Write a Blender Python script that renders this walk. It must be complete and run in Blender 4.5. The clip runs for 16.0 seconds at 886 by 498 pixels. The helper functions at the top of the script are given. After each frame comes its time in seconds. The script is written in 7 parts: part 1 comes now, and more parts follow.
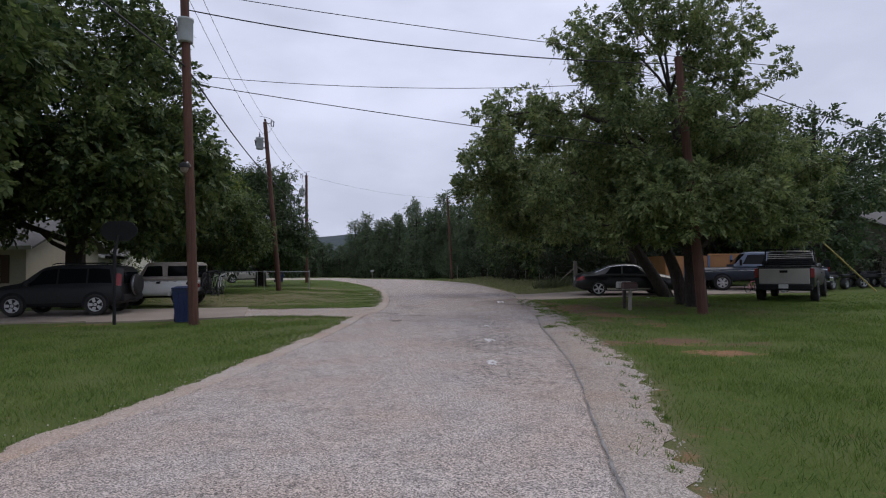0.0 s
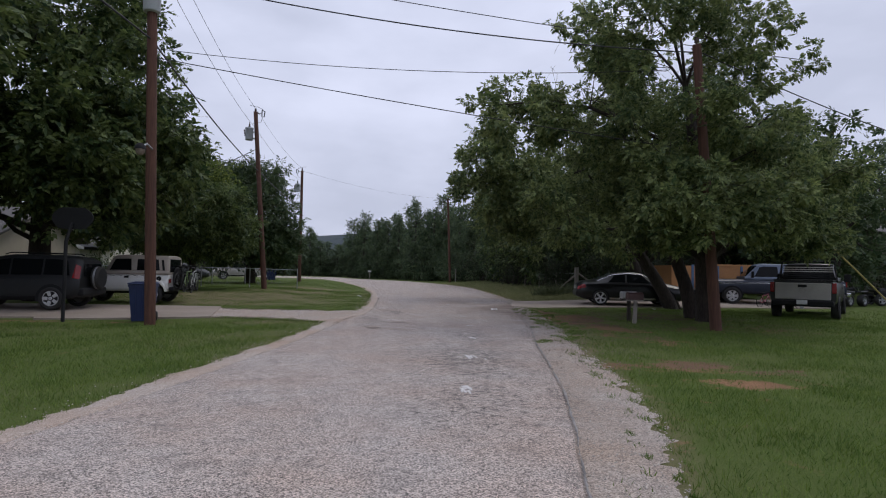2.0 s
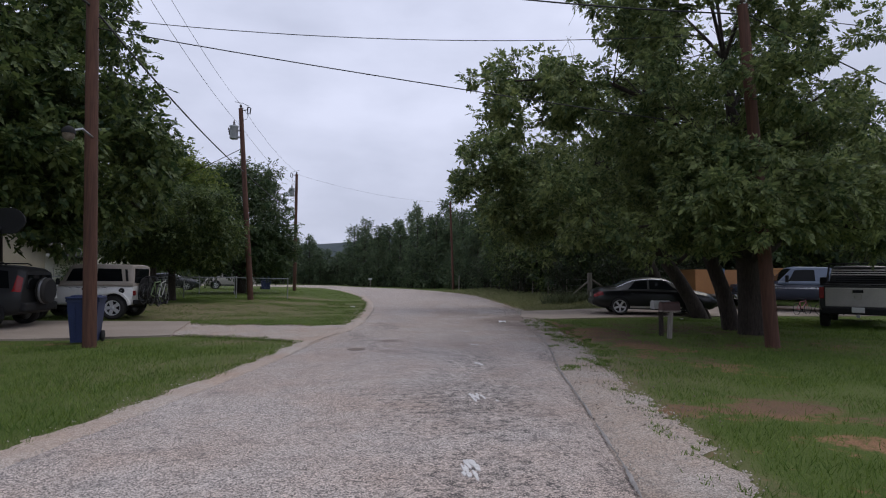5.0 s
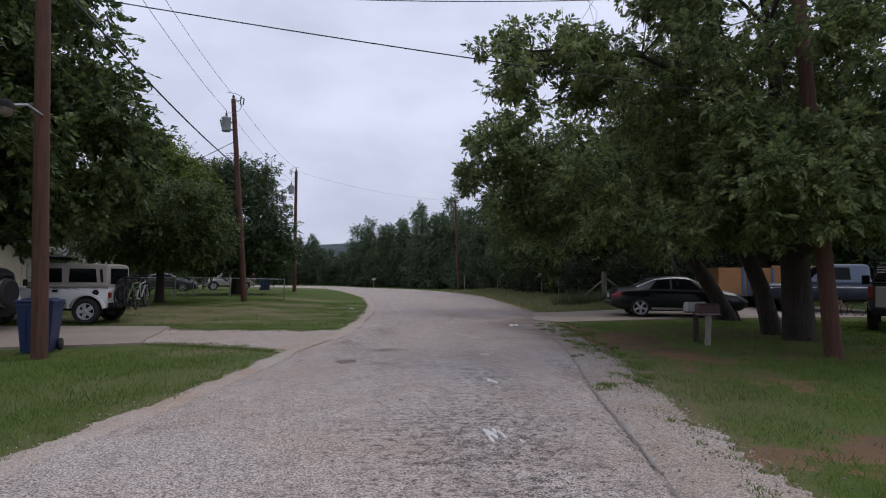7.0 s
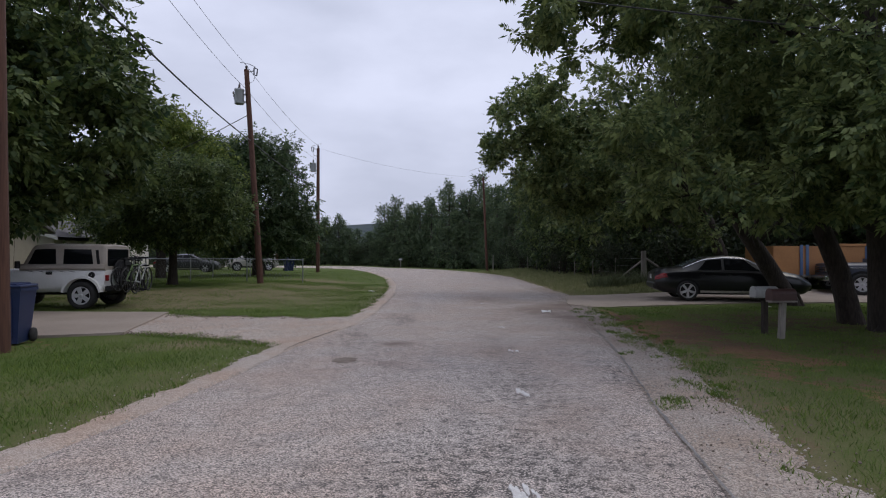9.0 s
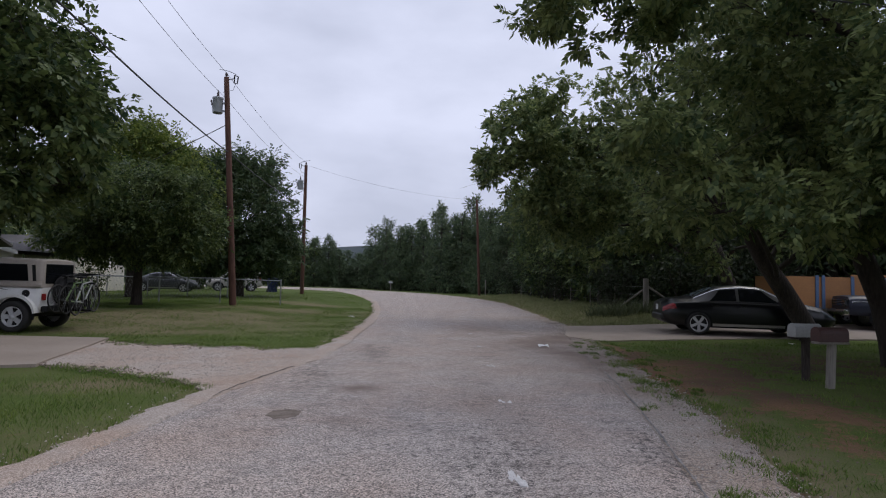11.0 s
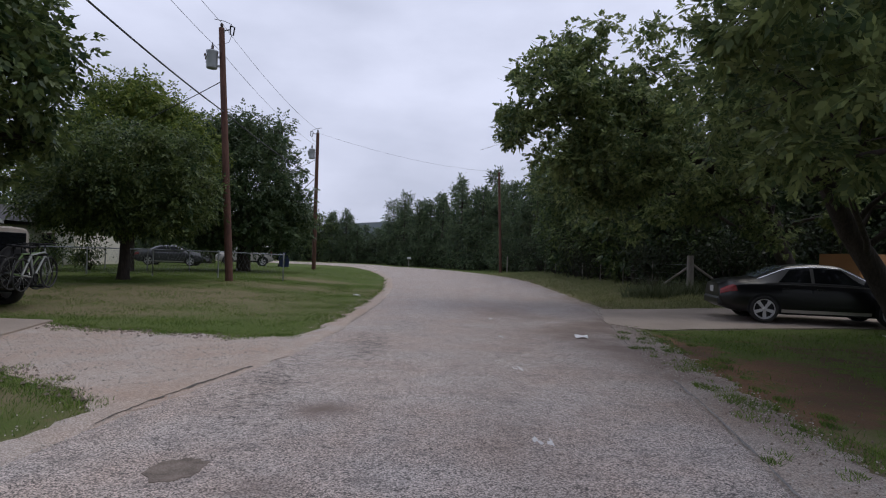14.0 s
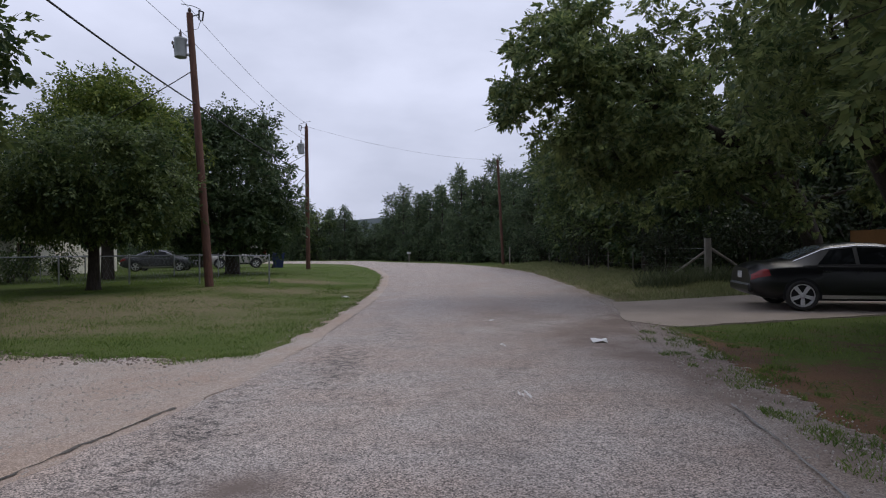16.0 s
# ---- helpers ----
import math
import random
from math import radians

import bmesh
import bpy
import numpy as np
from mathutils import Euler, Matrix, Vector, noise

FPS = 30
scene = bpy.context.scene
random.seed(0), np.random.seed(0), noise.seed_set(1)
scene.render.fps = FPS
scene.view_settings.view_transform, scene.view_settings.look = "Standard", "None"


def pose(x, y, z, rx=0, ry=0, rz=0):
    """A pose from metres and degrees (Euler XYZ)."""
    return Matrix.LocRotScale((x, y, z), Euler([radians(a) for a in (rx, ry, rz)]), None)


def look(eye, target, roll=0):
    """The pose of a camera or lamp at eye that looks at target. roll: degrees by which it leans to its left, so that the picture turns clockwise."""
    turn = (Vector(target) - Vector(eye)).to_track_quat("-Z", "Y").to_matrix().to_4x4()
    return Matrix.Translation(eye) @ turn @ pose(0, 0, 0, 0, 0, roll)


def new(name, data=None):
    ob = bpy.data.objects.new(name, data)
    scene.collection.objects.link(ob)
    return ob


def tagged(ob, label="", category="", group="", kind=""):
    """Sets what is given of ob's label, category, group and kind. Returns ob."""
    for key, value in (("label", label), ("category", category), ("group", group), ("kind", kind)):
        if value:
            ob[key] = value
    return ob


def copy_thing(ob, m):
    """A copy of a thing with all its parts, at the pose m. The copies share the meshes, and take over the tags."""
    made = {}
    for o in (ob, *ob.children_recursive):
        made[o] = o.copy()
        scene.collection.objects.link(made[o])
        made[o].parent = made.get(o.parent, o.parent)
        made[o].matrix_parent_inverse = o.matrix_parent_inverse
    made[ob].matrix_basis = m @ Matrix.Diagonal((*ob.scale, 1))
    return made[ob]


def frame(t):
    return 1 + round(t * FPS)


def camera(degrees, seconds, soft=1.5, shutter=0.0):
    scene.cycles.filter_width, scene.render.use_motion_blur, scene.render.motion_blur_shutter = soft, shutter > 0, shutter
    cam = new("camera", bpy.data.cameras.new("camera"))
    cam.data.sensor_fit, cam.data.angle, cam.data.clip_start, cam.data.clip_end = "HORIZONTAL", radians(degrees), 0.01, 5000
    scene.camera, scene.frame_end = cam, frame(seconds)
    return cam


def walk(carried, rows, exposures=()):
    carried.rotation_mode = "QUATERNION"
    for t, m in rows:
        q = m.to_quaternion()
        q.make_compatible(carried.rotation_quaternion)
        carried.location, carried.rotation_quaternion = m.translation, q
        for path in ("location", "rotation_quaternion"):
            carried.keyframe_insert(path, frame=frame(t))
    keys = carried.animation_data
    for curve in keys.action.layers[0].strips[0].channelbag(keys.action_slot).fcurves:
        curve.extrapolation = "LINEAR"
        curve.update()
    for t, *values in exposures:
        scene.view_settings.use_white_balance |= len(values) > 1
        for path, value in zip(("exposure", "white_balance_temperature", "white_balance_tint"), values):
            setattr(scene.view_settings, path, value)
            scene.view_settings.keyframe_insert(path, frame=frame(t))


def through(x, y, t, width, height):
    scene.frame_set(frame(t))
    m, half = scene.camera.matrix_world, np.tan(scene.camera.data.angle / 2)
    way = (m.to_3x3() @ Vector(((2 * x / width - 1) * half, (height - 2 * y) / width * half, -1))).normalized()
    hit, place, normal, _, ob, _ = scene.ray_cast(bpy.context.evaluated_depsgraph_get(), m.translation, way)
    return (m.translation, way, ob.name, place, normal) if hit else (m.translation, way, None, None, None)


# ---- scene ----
cam = camera(75.0, 16.0, soft=1.1)
PATH = [
    (0, (0.459, -0.405, 1.436), (0.71, 1.578, 1.5), -0.7),
    (0.5, (0.589, 0.035, 1.425), (0.834, 2.02, 1.453), 1.1),
    (1, (0.693, 0.354, 1.429), (1.055, 2.321, 1.44), -0.8),
    (1.5, (0.935, 0.682, 1.445), (1.261, 2.655, 1.5), 1.5),
    (2, (1.088, 1.178, 1.438), (1.33, 3.162, 1.511), 1.1),
    (2.5, (1.124, 1.531, 1.43), (1.378, 3.513, 1.496), -0.5),
    (3, (1.209, 1.954, 1.418), (1.337, 3.949, 1.47), 0.1),
    (3.5, (1.255, 2.416, 1.445), (1.386, 4.411, 1.475), -0.7),
    (4, (1.347, 2.83, 1.449), (1.519, 4.822, 1.487), -1.2),
    (4.2, (1.384, 2.987, 1.459), (1.551, 4.978, 1.534), -0.4),
    (6.3, (1.63, 4.782, 1.432), (1.933, 6.757, 1.535), 0.5),
    (6.5, (1.643, 4.936, 1.408), (1.944, 6.911, 1.502), 0.4),
    (7, (1.706, 5.387, 1.433), (1.918, 7.374, 1.53), 0.3),
    (7.5, (1.762, 5.868, 1.42), (1.903, 7.861, 1.496), -0.4),
    (8, (1.837, 6.314, 1.416), (1.956, 8.311, 1.423), 0.2),
    (8.2, (1.889, 6.457, 1.46), (1.995, 8.454, 1.479), 0.3),
    (10.5, (2.252, 8.539, 1.437), (2.384, 10.534, 1.471), -0.1),
    (11, (2.353, 8.927, 1.458), (2.486, 10.92, 1.567), 1.3),
    (11.5, (2.38, 9.4, 1.454), (2.45, 11.398, 1.53), 0.9),
    (12, (2.444, 9.835, 1.447), (2.51, 11.833, 1.5), 1.3),
    (12.5, (2.49, 10.188, 1.43), (2.547, 12.187, 1.475), 0.5),
    (13, (2.509, 10.666, 1.456), (2.688, 12.658, 1.479), 0.1),
    (13.5, (2.629, 11.08, 1.458), (2.82, 13.07, 1.533), 0.3),
    (14, (2.657, 11.468, 1.412), (2.719, 13.467, 1.438), 1.8),
    (14.5, (2.743, 11.912, 1.455), (2.823, 13.91, 1.454), 0.1),
    (15, (2.835, 12.305, 1.447), (2.907, 14.304, 1.429), 1.3),
    (15.5, (2.896, 12.73, 1.432), (2.932, 14.73, 1.423), 1.6),
    (16, (2.944, 13.14, 1.445), (2.997, 15.139, 1.447), -0.6),
]
walk(cam, [(t, look(eye, target, roll)) for t, eye, target, roll in PATH])

# ---- world, sun and sky: a bright even overcast ----
world = bpy.data.worlds.new("sky")
scene.world = world
world.use_nodes = True
wn, wl = world.node_tree.nodes, world.node_tree.links
wn.clear()
sky = wn.new("ShaderNodeTexSky")
sky.sky_type, sky.sun_disc = "NISHITA", False
sky.sun_elevation, sky.sun_rotation = radians(61), radians(60)
sky.air_density, sky.dust_density = 1.0, 3.0
coord = wn.new("ShaderNodeTexCoord")
split = wn.new("ShaderNodeSeparateXYZ")
wl.new(coord.outputs["Generated"], split.inputs[0])
lift = wn.new("ShaderNodeMapRange")          # overcast sky, brighter towards the zenith
lift.inputs["From Min"].default_value, lift.inputs["From Max"].default_value = 0.0, 1.0
lift.inputs["To Min"].default_value, lift.inputs["To Max"].default_value = 0.98, 1.22
wl.new(split.outputs["Z"], lift.inputs["Value"])
stretch = wn.new("ShaderNodeMapping")
stretch.inputs["Scale"].default_value = (1.5, 1.5, 3.6)
wl.new(coord.outputs["Generated"], stretch.inputs["Vector"])
puffs = wn.new("ShaderNodeTexNoise")
puffs.inputs["Scale"].default_value, puffs.inputs["Detail"].default_value, puffs.inputs["Roughness"].default_value = 1.7, 5.0, 0.5
wl.new(stretch.outputs[0], puffs.inputs["Vector"])
ramp = wn.new("ShaderNodeValToRGB")
ramp.color_ramp.elements[0].position, ramp.color_ramp.elements[0].color = 0.36, (0.555, 0.593, 0.752, 1)
ramp.color_ramp.elements[1].position, ramp.color_ramp.elements[1].color = 0.64, (0.735, 0.775, 0.965, 1)
wl.new(puffs.outputs["Fac"], ramp.inputs[0])
deck = wn.new("ShaderNodeVectorMath")
deck.operation = "SCALE"
wl.new(ramp.outputs[0], deck.inputs[0])
wl.new(lift.outputs[0], deck.inputs["Scale"])
clear_sky = wn.new("ShaderNodeBackground")
clear_sky.inputs["Strength"].default_value = 0.06
wl.new(sky.outputs[0], clear_sky.inputs["Color"])
clouds = wn.new("ShaderNodeBackground")
clouds.inputs["Strength"].default_value = 1.0
wl.new(deck.outputs[0], clouds.inputs["Color"])
mix = wn.new("ShaderNodeMixShader")
mix.inputs[0].default_value = 0.93
wl.new(clear_sky.outputs[0], mix.inputs[1])
wl.new(clouds.outputs[0], mix.inputs[2])
wout = wn.new("ShaderNodeOutputWorld")
wl.new(mix.outputs[0], wout.inputs[0])

sun = new("sun", bpy.data.lights.new("sun", "SUN"))
sun.data.energy, sun.data.angle, sun.data.color = 0.65, radians(25), (1.0, 0.94, 0.84)
sun.matrix_world = look((29, 17, 60), (0, 0, 0))
scene.view_settings.exposure = 0.0

# ---- materials ----
def material(name, c1, c2=None, rough=0.7, metal=0.0, scale=3.0, fine=40.0, bump=0.0, depth=0.01, island=0.0, piece=0.0, spread=0.25, coat=0.0, grain=1.0):
    """Two colours blended by coarse and fine noise, in metres of the object."""
    m = bpy.data.materials.new(name)
    m.use_nodes = True
    n, l = m.node_tree.nodes, m.node_tree.links
    b = n["Principled BSDF"]
    b.inputs["Roughness"].default_value, b.inputs["Metallic"].default_value = rough, metal
    b.inputs["Coat Weight"].default_value = coat
    b.inputs["Coat Roughness"].default_value = 0.08
    c2 = c2 or tuple(c * 0.7 for c in c1)
    t = n.new("ShaderNodeTexCoord")
    a = n.new("ShaderNodeTexNoise")
    a.inputs["Scale"].default_value, a.inputs["Detail"].default_value = scale, 4.0
    f = n.new("ShaderNodeTexNoise")
    f.inputs["Scale"].default_value, f.inputs["Detail"].default_value = fine, 3.0
    g = n.new("ShaderNodeMapping")           # grain below 1 draws the pattern out along the height
    g.inputs["Scale"].default_value = (1, 1, grain)
    l.new(t.outputs["Object"], g.inputs["Vector"])
    l.new(g.outputs[0], a.inputs["Vector"])
    l.new(g.outputs[0], f.inputs["Vector"])
    s = n.new("ShaderNodeMath")
    s.operation = "ADD"
    l.new(a.outputs["Fac"], s.inputs[0])
    l.new(f.outputs["Fac"], s.inputs[1])
    last = s.outputs[0]
    for amount, node, sock in ((island, "ShaderNodeNewGeometry", "Random Per Island"), (piece, "ShaderNodeObjectInfo", "Random")):
        if amount:
            g = n.new(node)
            k = n.new("ShaderNodeMath")
            k.operation = "MULTIPLY_ADD"
            k.inputs[1].default_value = amount
            l.new(g.outputs[sock], k.inputs[0])
            l.new(last, k.inputs[2])
            last = k.outputs[0]
    mid = 1.0 + 0.5 * (island + piece)
    r = n.new("ShaderNodeMapRange")
    r.inputs["From Min"].default_value, r.inputs["From Max"].default_value = mid - spread - 0.5 * (island + piece), mid + spread + 0.5 * (island + piece)
    l.new(last, r.inputs["Value"])
    x = n.new("ShaderNodeMix")
    x.data_type = "RGBA"
    x.inputs["A"].default_value, x.inputs["B"].default_value = (*c1, 1), (*c2, 1)
    l.new(r.outputs[0], x.inputs["Factor"])
    l.new(x.outputs["Result"], b.inputs["Base Color"])
    if bump:
        u = n.new("ShaderNodeBump")
        u.inputs["Strength"].default_value, u.inputs["Distance"].default_value = bump, depth
        l.new(f.outputs["Fac"], u.inputs["Height"])
        l.new(u.outputs[0], b.inputs["Normal"])
    return m


def leaf_material(name, c1, c2, through=0.3, rough=0.5):
    m = bpy.data.materials.new(name)
    m.use_nodes = True
    n, l = m.node_tree.nodes, m.node_tree.links
    b = n["Principled BSDF"]
    b.inputs["Roughness"].default_value = rough
    b.inputs["Specular IOR Level"].default_value = 0.3
    g = n.new("ShaderNodeNewGeometry")
    t = n.new("ShaderNodeTexCoord")
    a = n.new("ShaderNodeTexNoise")
    a.inputs["Scale"].default_value, a.inputs["Detail"].default_value = 1.5, 3.0
    l.new(t.outputs["Object"], a.inputs["Vector"])
    k = n.new("ShaderNodeMath")
    k.operation = "MULTIPLY_ADD"
    k.inputs[1].default_value = 0.55
    l.new(g.outputs["Random Per Island"], k.inputs[0])
    l.new(a.outputs["Fac"], k.inputs[2])
    r = n.new("ShaderNodeMapRange")
    r.inputs["From Min"].default_value, r.inputs["From Max"].default_value = 0.5, 1.12
    l.new(k.outputs[0], r.inputs["Value"])
    x = n.new("ShaderNodeMix")
    x.data_type = "RGBA"
    x.inputs["A"].default_value, x.inputs["B"].default_value = (*c1, 1), (*c2, 1)
    l.new(r.outputs[0], x.inputs["Factor"])
    l.new(x.outputs["Result"], b.inputs["Base Color"])
    tr = n.new("ShaderNodeBsdfTranslucent")
    l.new(x.outputs["Result"], tr.inputs["Color"])
    mx = n.new("ShaderNodeMixShader")
    mx.inputs[0].default_value = through
    l.new(b.outputs[0], mx.inputs[1])
    l.new(tr.outputs[0], mx.inputs[2])
    l.new(mx.outputs[0], n["Material Output"].inputs["Surface"])
    return m


def chip_material(name, dark, light, tint, cell=90.0, patch=0.35):
    """Crushed stone: every chip its own grey, with worn and tarry patches at a larger scale."""
    m = bpy.data.materials.new(name)
    m.use_nodes = True
    n, l = m.node_tree.nodes, m.node_tree.links
    b = n["Principled BSDF"]
    b.inputs["Roughness"].default_value = 0.9
    t = n.new("ShaderNodeTexCoord")
    v = n.new("ShaderNodeTexVoronoi")
    v.inputs["Scale"].default_value = cell
    l.new(t.outputs["Object"], v.inputs["Vector"])
    bw = n.new("ShaderNodeSeparateColor")
    l.new(v.outputs["Color"], bw.inputs[0])
    big = n.new("ShaderNodeTexNoise")
    big.inputs["Scale"].default_value, big.inputs["Detail"].default_value, big.inputs["Roughness"].default_value = 0.55, 6.0, 0.65
    l.new(t.outputs["Object"], big.inputs["Vector"])
    mid = n.new("ShaderNodeTexNoise")
    mid.inputs["Scale"].default_value, mid.inputs["Detail"].default_value, mid.inputs["Roughness"].default_value = 9.0, 7.0, 0.8
    l.new(t.outputs["Object"], mid.inputs["Vector"])
    grain = n.new("ShaderNodeMix")
    grain.data_type = "RGBA"
    grain.inputs["A"].default_value, grain.inputs["B"].default_value = (*dark, 1), (*light, 1)
    sharp = n.new("ShaderNodeMath")
    sharp.operation = "POWER"
    sharp.inputs[1].default_value = 0.65
    l.new(bw.outputs[0], sharp.inputs[0])
    joint = n.new("ShaderNodeMapRange")      # dark gaps between the chips
    joint.inputs["From Min"].default_value, joint.inputs["From Max"].default_value = 0.72, 0.52
    joint.inputs["To Min"].default_value = 0.3
    l.new(v.outputs["Distance"], joint.inputs["Value"])
    lit = n.new("ShaderNodeMath")
    lit.operation = "MULTIPLY"
    l.new(sharp.outputs[0], lit.inputs[0])
    l.new(joint.outputs[0], lit.inputs[1])
    l.new(lit.outputs[0], grain.inputs["Factor"])
    tinted = n.new("ShaderNodeMix")
    tinted.data_type, tinted.blend_type = "RGBA", "MULTIPLY"
    tinted.inputs["B"].default_value = (*tint, 1)
    r1 = n.new("ShaderNodeMapRange")
    r1.inputs["From Min"].default_value, r1.inputs["From Max"].default_value = 0.4, 0.65
    l.new(big.outputs["Fac"], r1.inputs["Value"])
    l.new(r1.outputs[0], tinted.inputs["Factor"])
    l.new(grain.outputs["Result"], tinted.inputs["A"])
    tar = n.new("ShaderNodeMix")
    tar.data_type = "RGBA"
    tar.inputs["B"].default_value = (*[c * 0.8 + 0.03 for c in dark], 1)
    r2 = n.new("ShaderNodeMapRange")
    r2.inputs["From Min"].default_value, r2.inputs["From Max"].default_value = 0.56, 0.70
    r2.inputs["To Max"].default_value = patch * 2
    l.new(mid.outputs["Fac"], r2.inputs["Value"])
    l.new(r2.outputs[0], tar.inputs["Factor"])
    l.new(tinted.outputs["Result"], tar.inputs["A"])
    bare = n.new("ShaderNodeAttribute")      # where traffic has plucked the chips
    bare.attribute_name = "bald"
    worn = n.new("ShaderNodeTexNoise")       # stone worn away, dark binder showing
    worn.inputs["Scale"].default_value, worn.inputs["Detail"].default_value, worn.inputs["Roughness"].default_value = 1.9, 9.0, 0.8
    long_way = n.new("ShaderNodeMapping")
    long_way.inputs["Scale"].default_value = (1.0, 1.5, 1.0)
    l.new(t.outputs["Object"], long_way.inputs["Vector"])
    l.new(long_way.outputs[0], worn.inputs["Vector"])
    r3 = n.new("ShaderNodeMapRange")
    r3.inputs["From Min"].default_value, r3.inputs["From Max"].default_value = 0.51, 0.69
    r3.inputs["To Max"].default_value = patch * 1.3
    l.new(worn.outputs["Fac"], r3.inputs["Value"])
    bald = n.new("ShaderNodeMix")
    bald.data_type = "RGBA"
    bald.inputs["B"].default_value = (*[c * 1.2 + 0.04 for c in dark], 1)
    l.new(r3.outputs[0], bald.inputs["Factor"])
    l.new(tar.outputs["Result"], bald.inputs["A"])
    fleck = n.new("ShaderNodeTexNoise")      # short dark scars lying across the road
    fleck.inputs["Scale"].default_value, fleck.inputs["Detail"].default_value, fleck.inputs["Roughness"].default_value = 1.0, 5.0, 0.78
    flat = n.new("ShaderNodeMapping")
    flat.inputs["Scale"].default_value = (10.0, 12.0, 9.0)
    l.new(t.outputs["Object"], flat.inputs["Vector"])
    l.new(flat.outputs[0], fleck.inputs["Vector"])
    raised = n.new("ShaderNodeMath")
    raised.operation = "MULTIPLY_ADD"
    raised.inputs[1].default_value = 0.185
    l.new(bare.outputs["Fac"], raised.inputs[0])
    l.new(fleck.outputs["Fac"], raised.inputs[2])
    r4 = n.new("ShaderNodeMapRange")
    r4.inputs["From Min"].default_value, r4.inputs["From Max"].default_value = 0.635, 0.71
    r4.inputs["To Max"].default_value = 0.92
    l.new(raised.outputs[0], r4.inputs["Value"])
    cores = n.new("ShaderNodeMath")          # single chips stay in the scars
    cores.operation = "MULTIPLY"
    keep = n.new("ShaderNodeMapRange")
    keep.inputs["From Min"].default_value, keep.inputs["From Max"].default_value = 0.85, 0.6
    l.new(bw.outputs[2], keep.inputs["Value"])
    l.new(r4.outputs[0], cores.inputs[0])
    l.new(keep.outputs[0], cores.inputs[1])
    scar = n.new("ShaderNodeMix")
    scar.data_type = "RGBA"
    scar.inputs["B"].default_value = (*[c * 0.9 + 0.01 for c in dark], 1)
    l.new(cores.outputs[0], scar.inputs["Factor"])
    l.new(bald.outputs["Result"], scar.inputs["A"])
    wash = n.new("ShaderNodeAttribute")      # brown earth carried on to the stone
    wash.attribute_name = "wash"
    amount = n.new("ShaderNodeMath")
    amount.operation = "MULTIPLY"
    l.new(wash.outputs["Fac"], amount.inputs[0])
    l.new(r1.outputs[0], amount.inputs[1])
    half = n.new("ShaderNodeMath")
    half.operation, half.use_clamp = "MULTIPLY_ADD", True
    half.inputs[1].default_value = 0.55
    l.new(wash.outputs["Fac"], half.inputs[0])
    l.new(amount.outputs[0], half.inputs[2])
    muddy = n.new("ShaderNodeMix")
    muddy.data_type = "RGBA"
    muddy.inputs["B"].default_value = (0.185, 0.14, 0.115, 1)
    l.new(half.outputs[0], muddy.inputs["Factor"])
    l.new(scar.outputs["Result"], muddy.inputs["A"])
    l.new(muddy.outputs["Result"], b.inputs["Base Color"])
    u = n.new("ShaderNodeBump")
    u.inputs["Strength"].default_value, u.inputs["Distance"].default_value = 0.7, 0.006
    l.new(bw.outputs[1], u.inputs["Height"])
    l.new(u.outputs[0], b.inputs["Normal"])
    return m


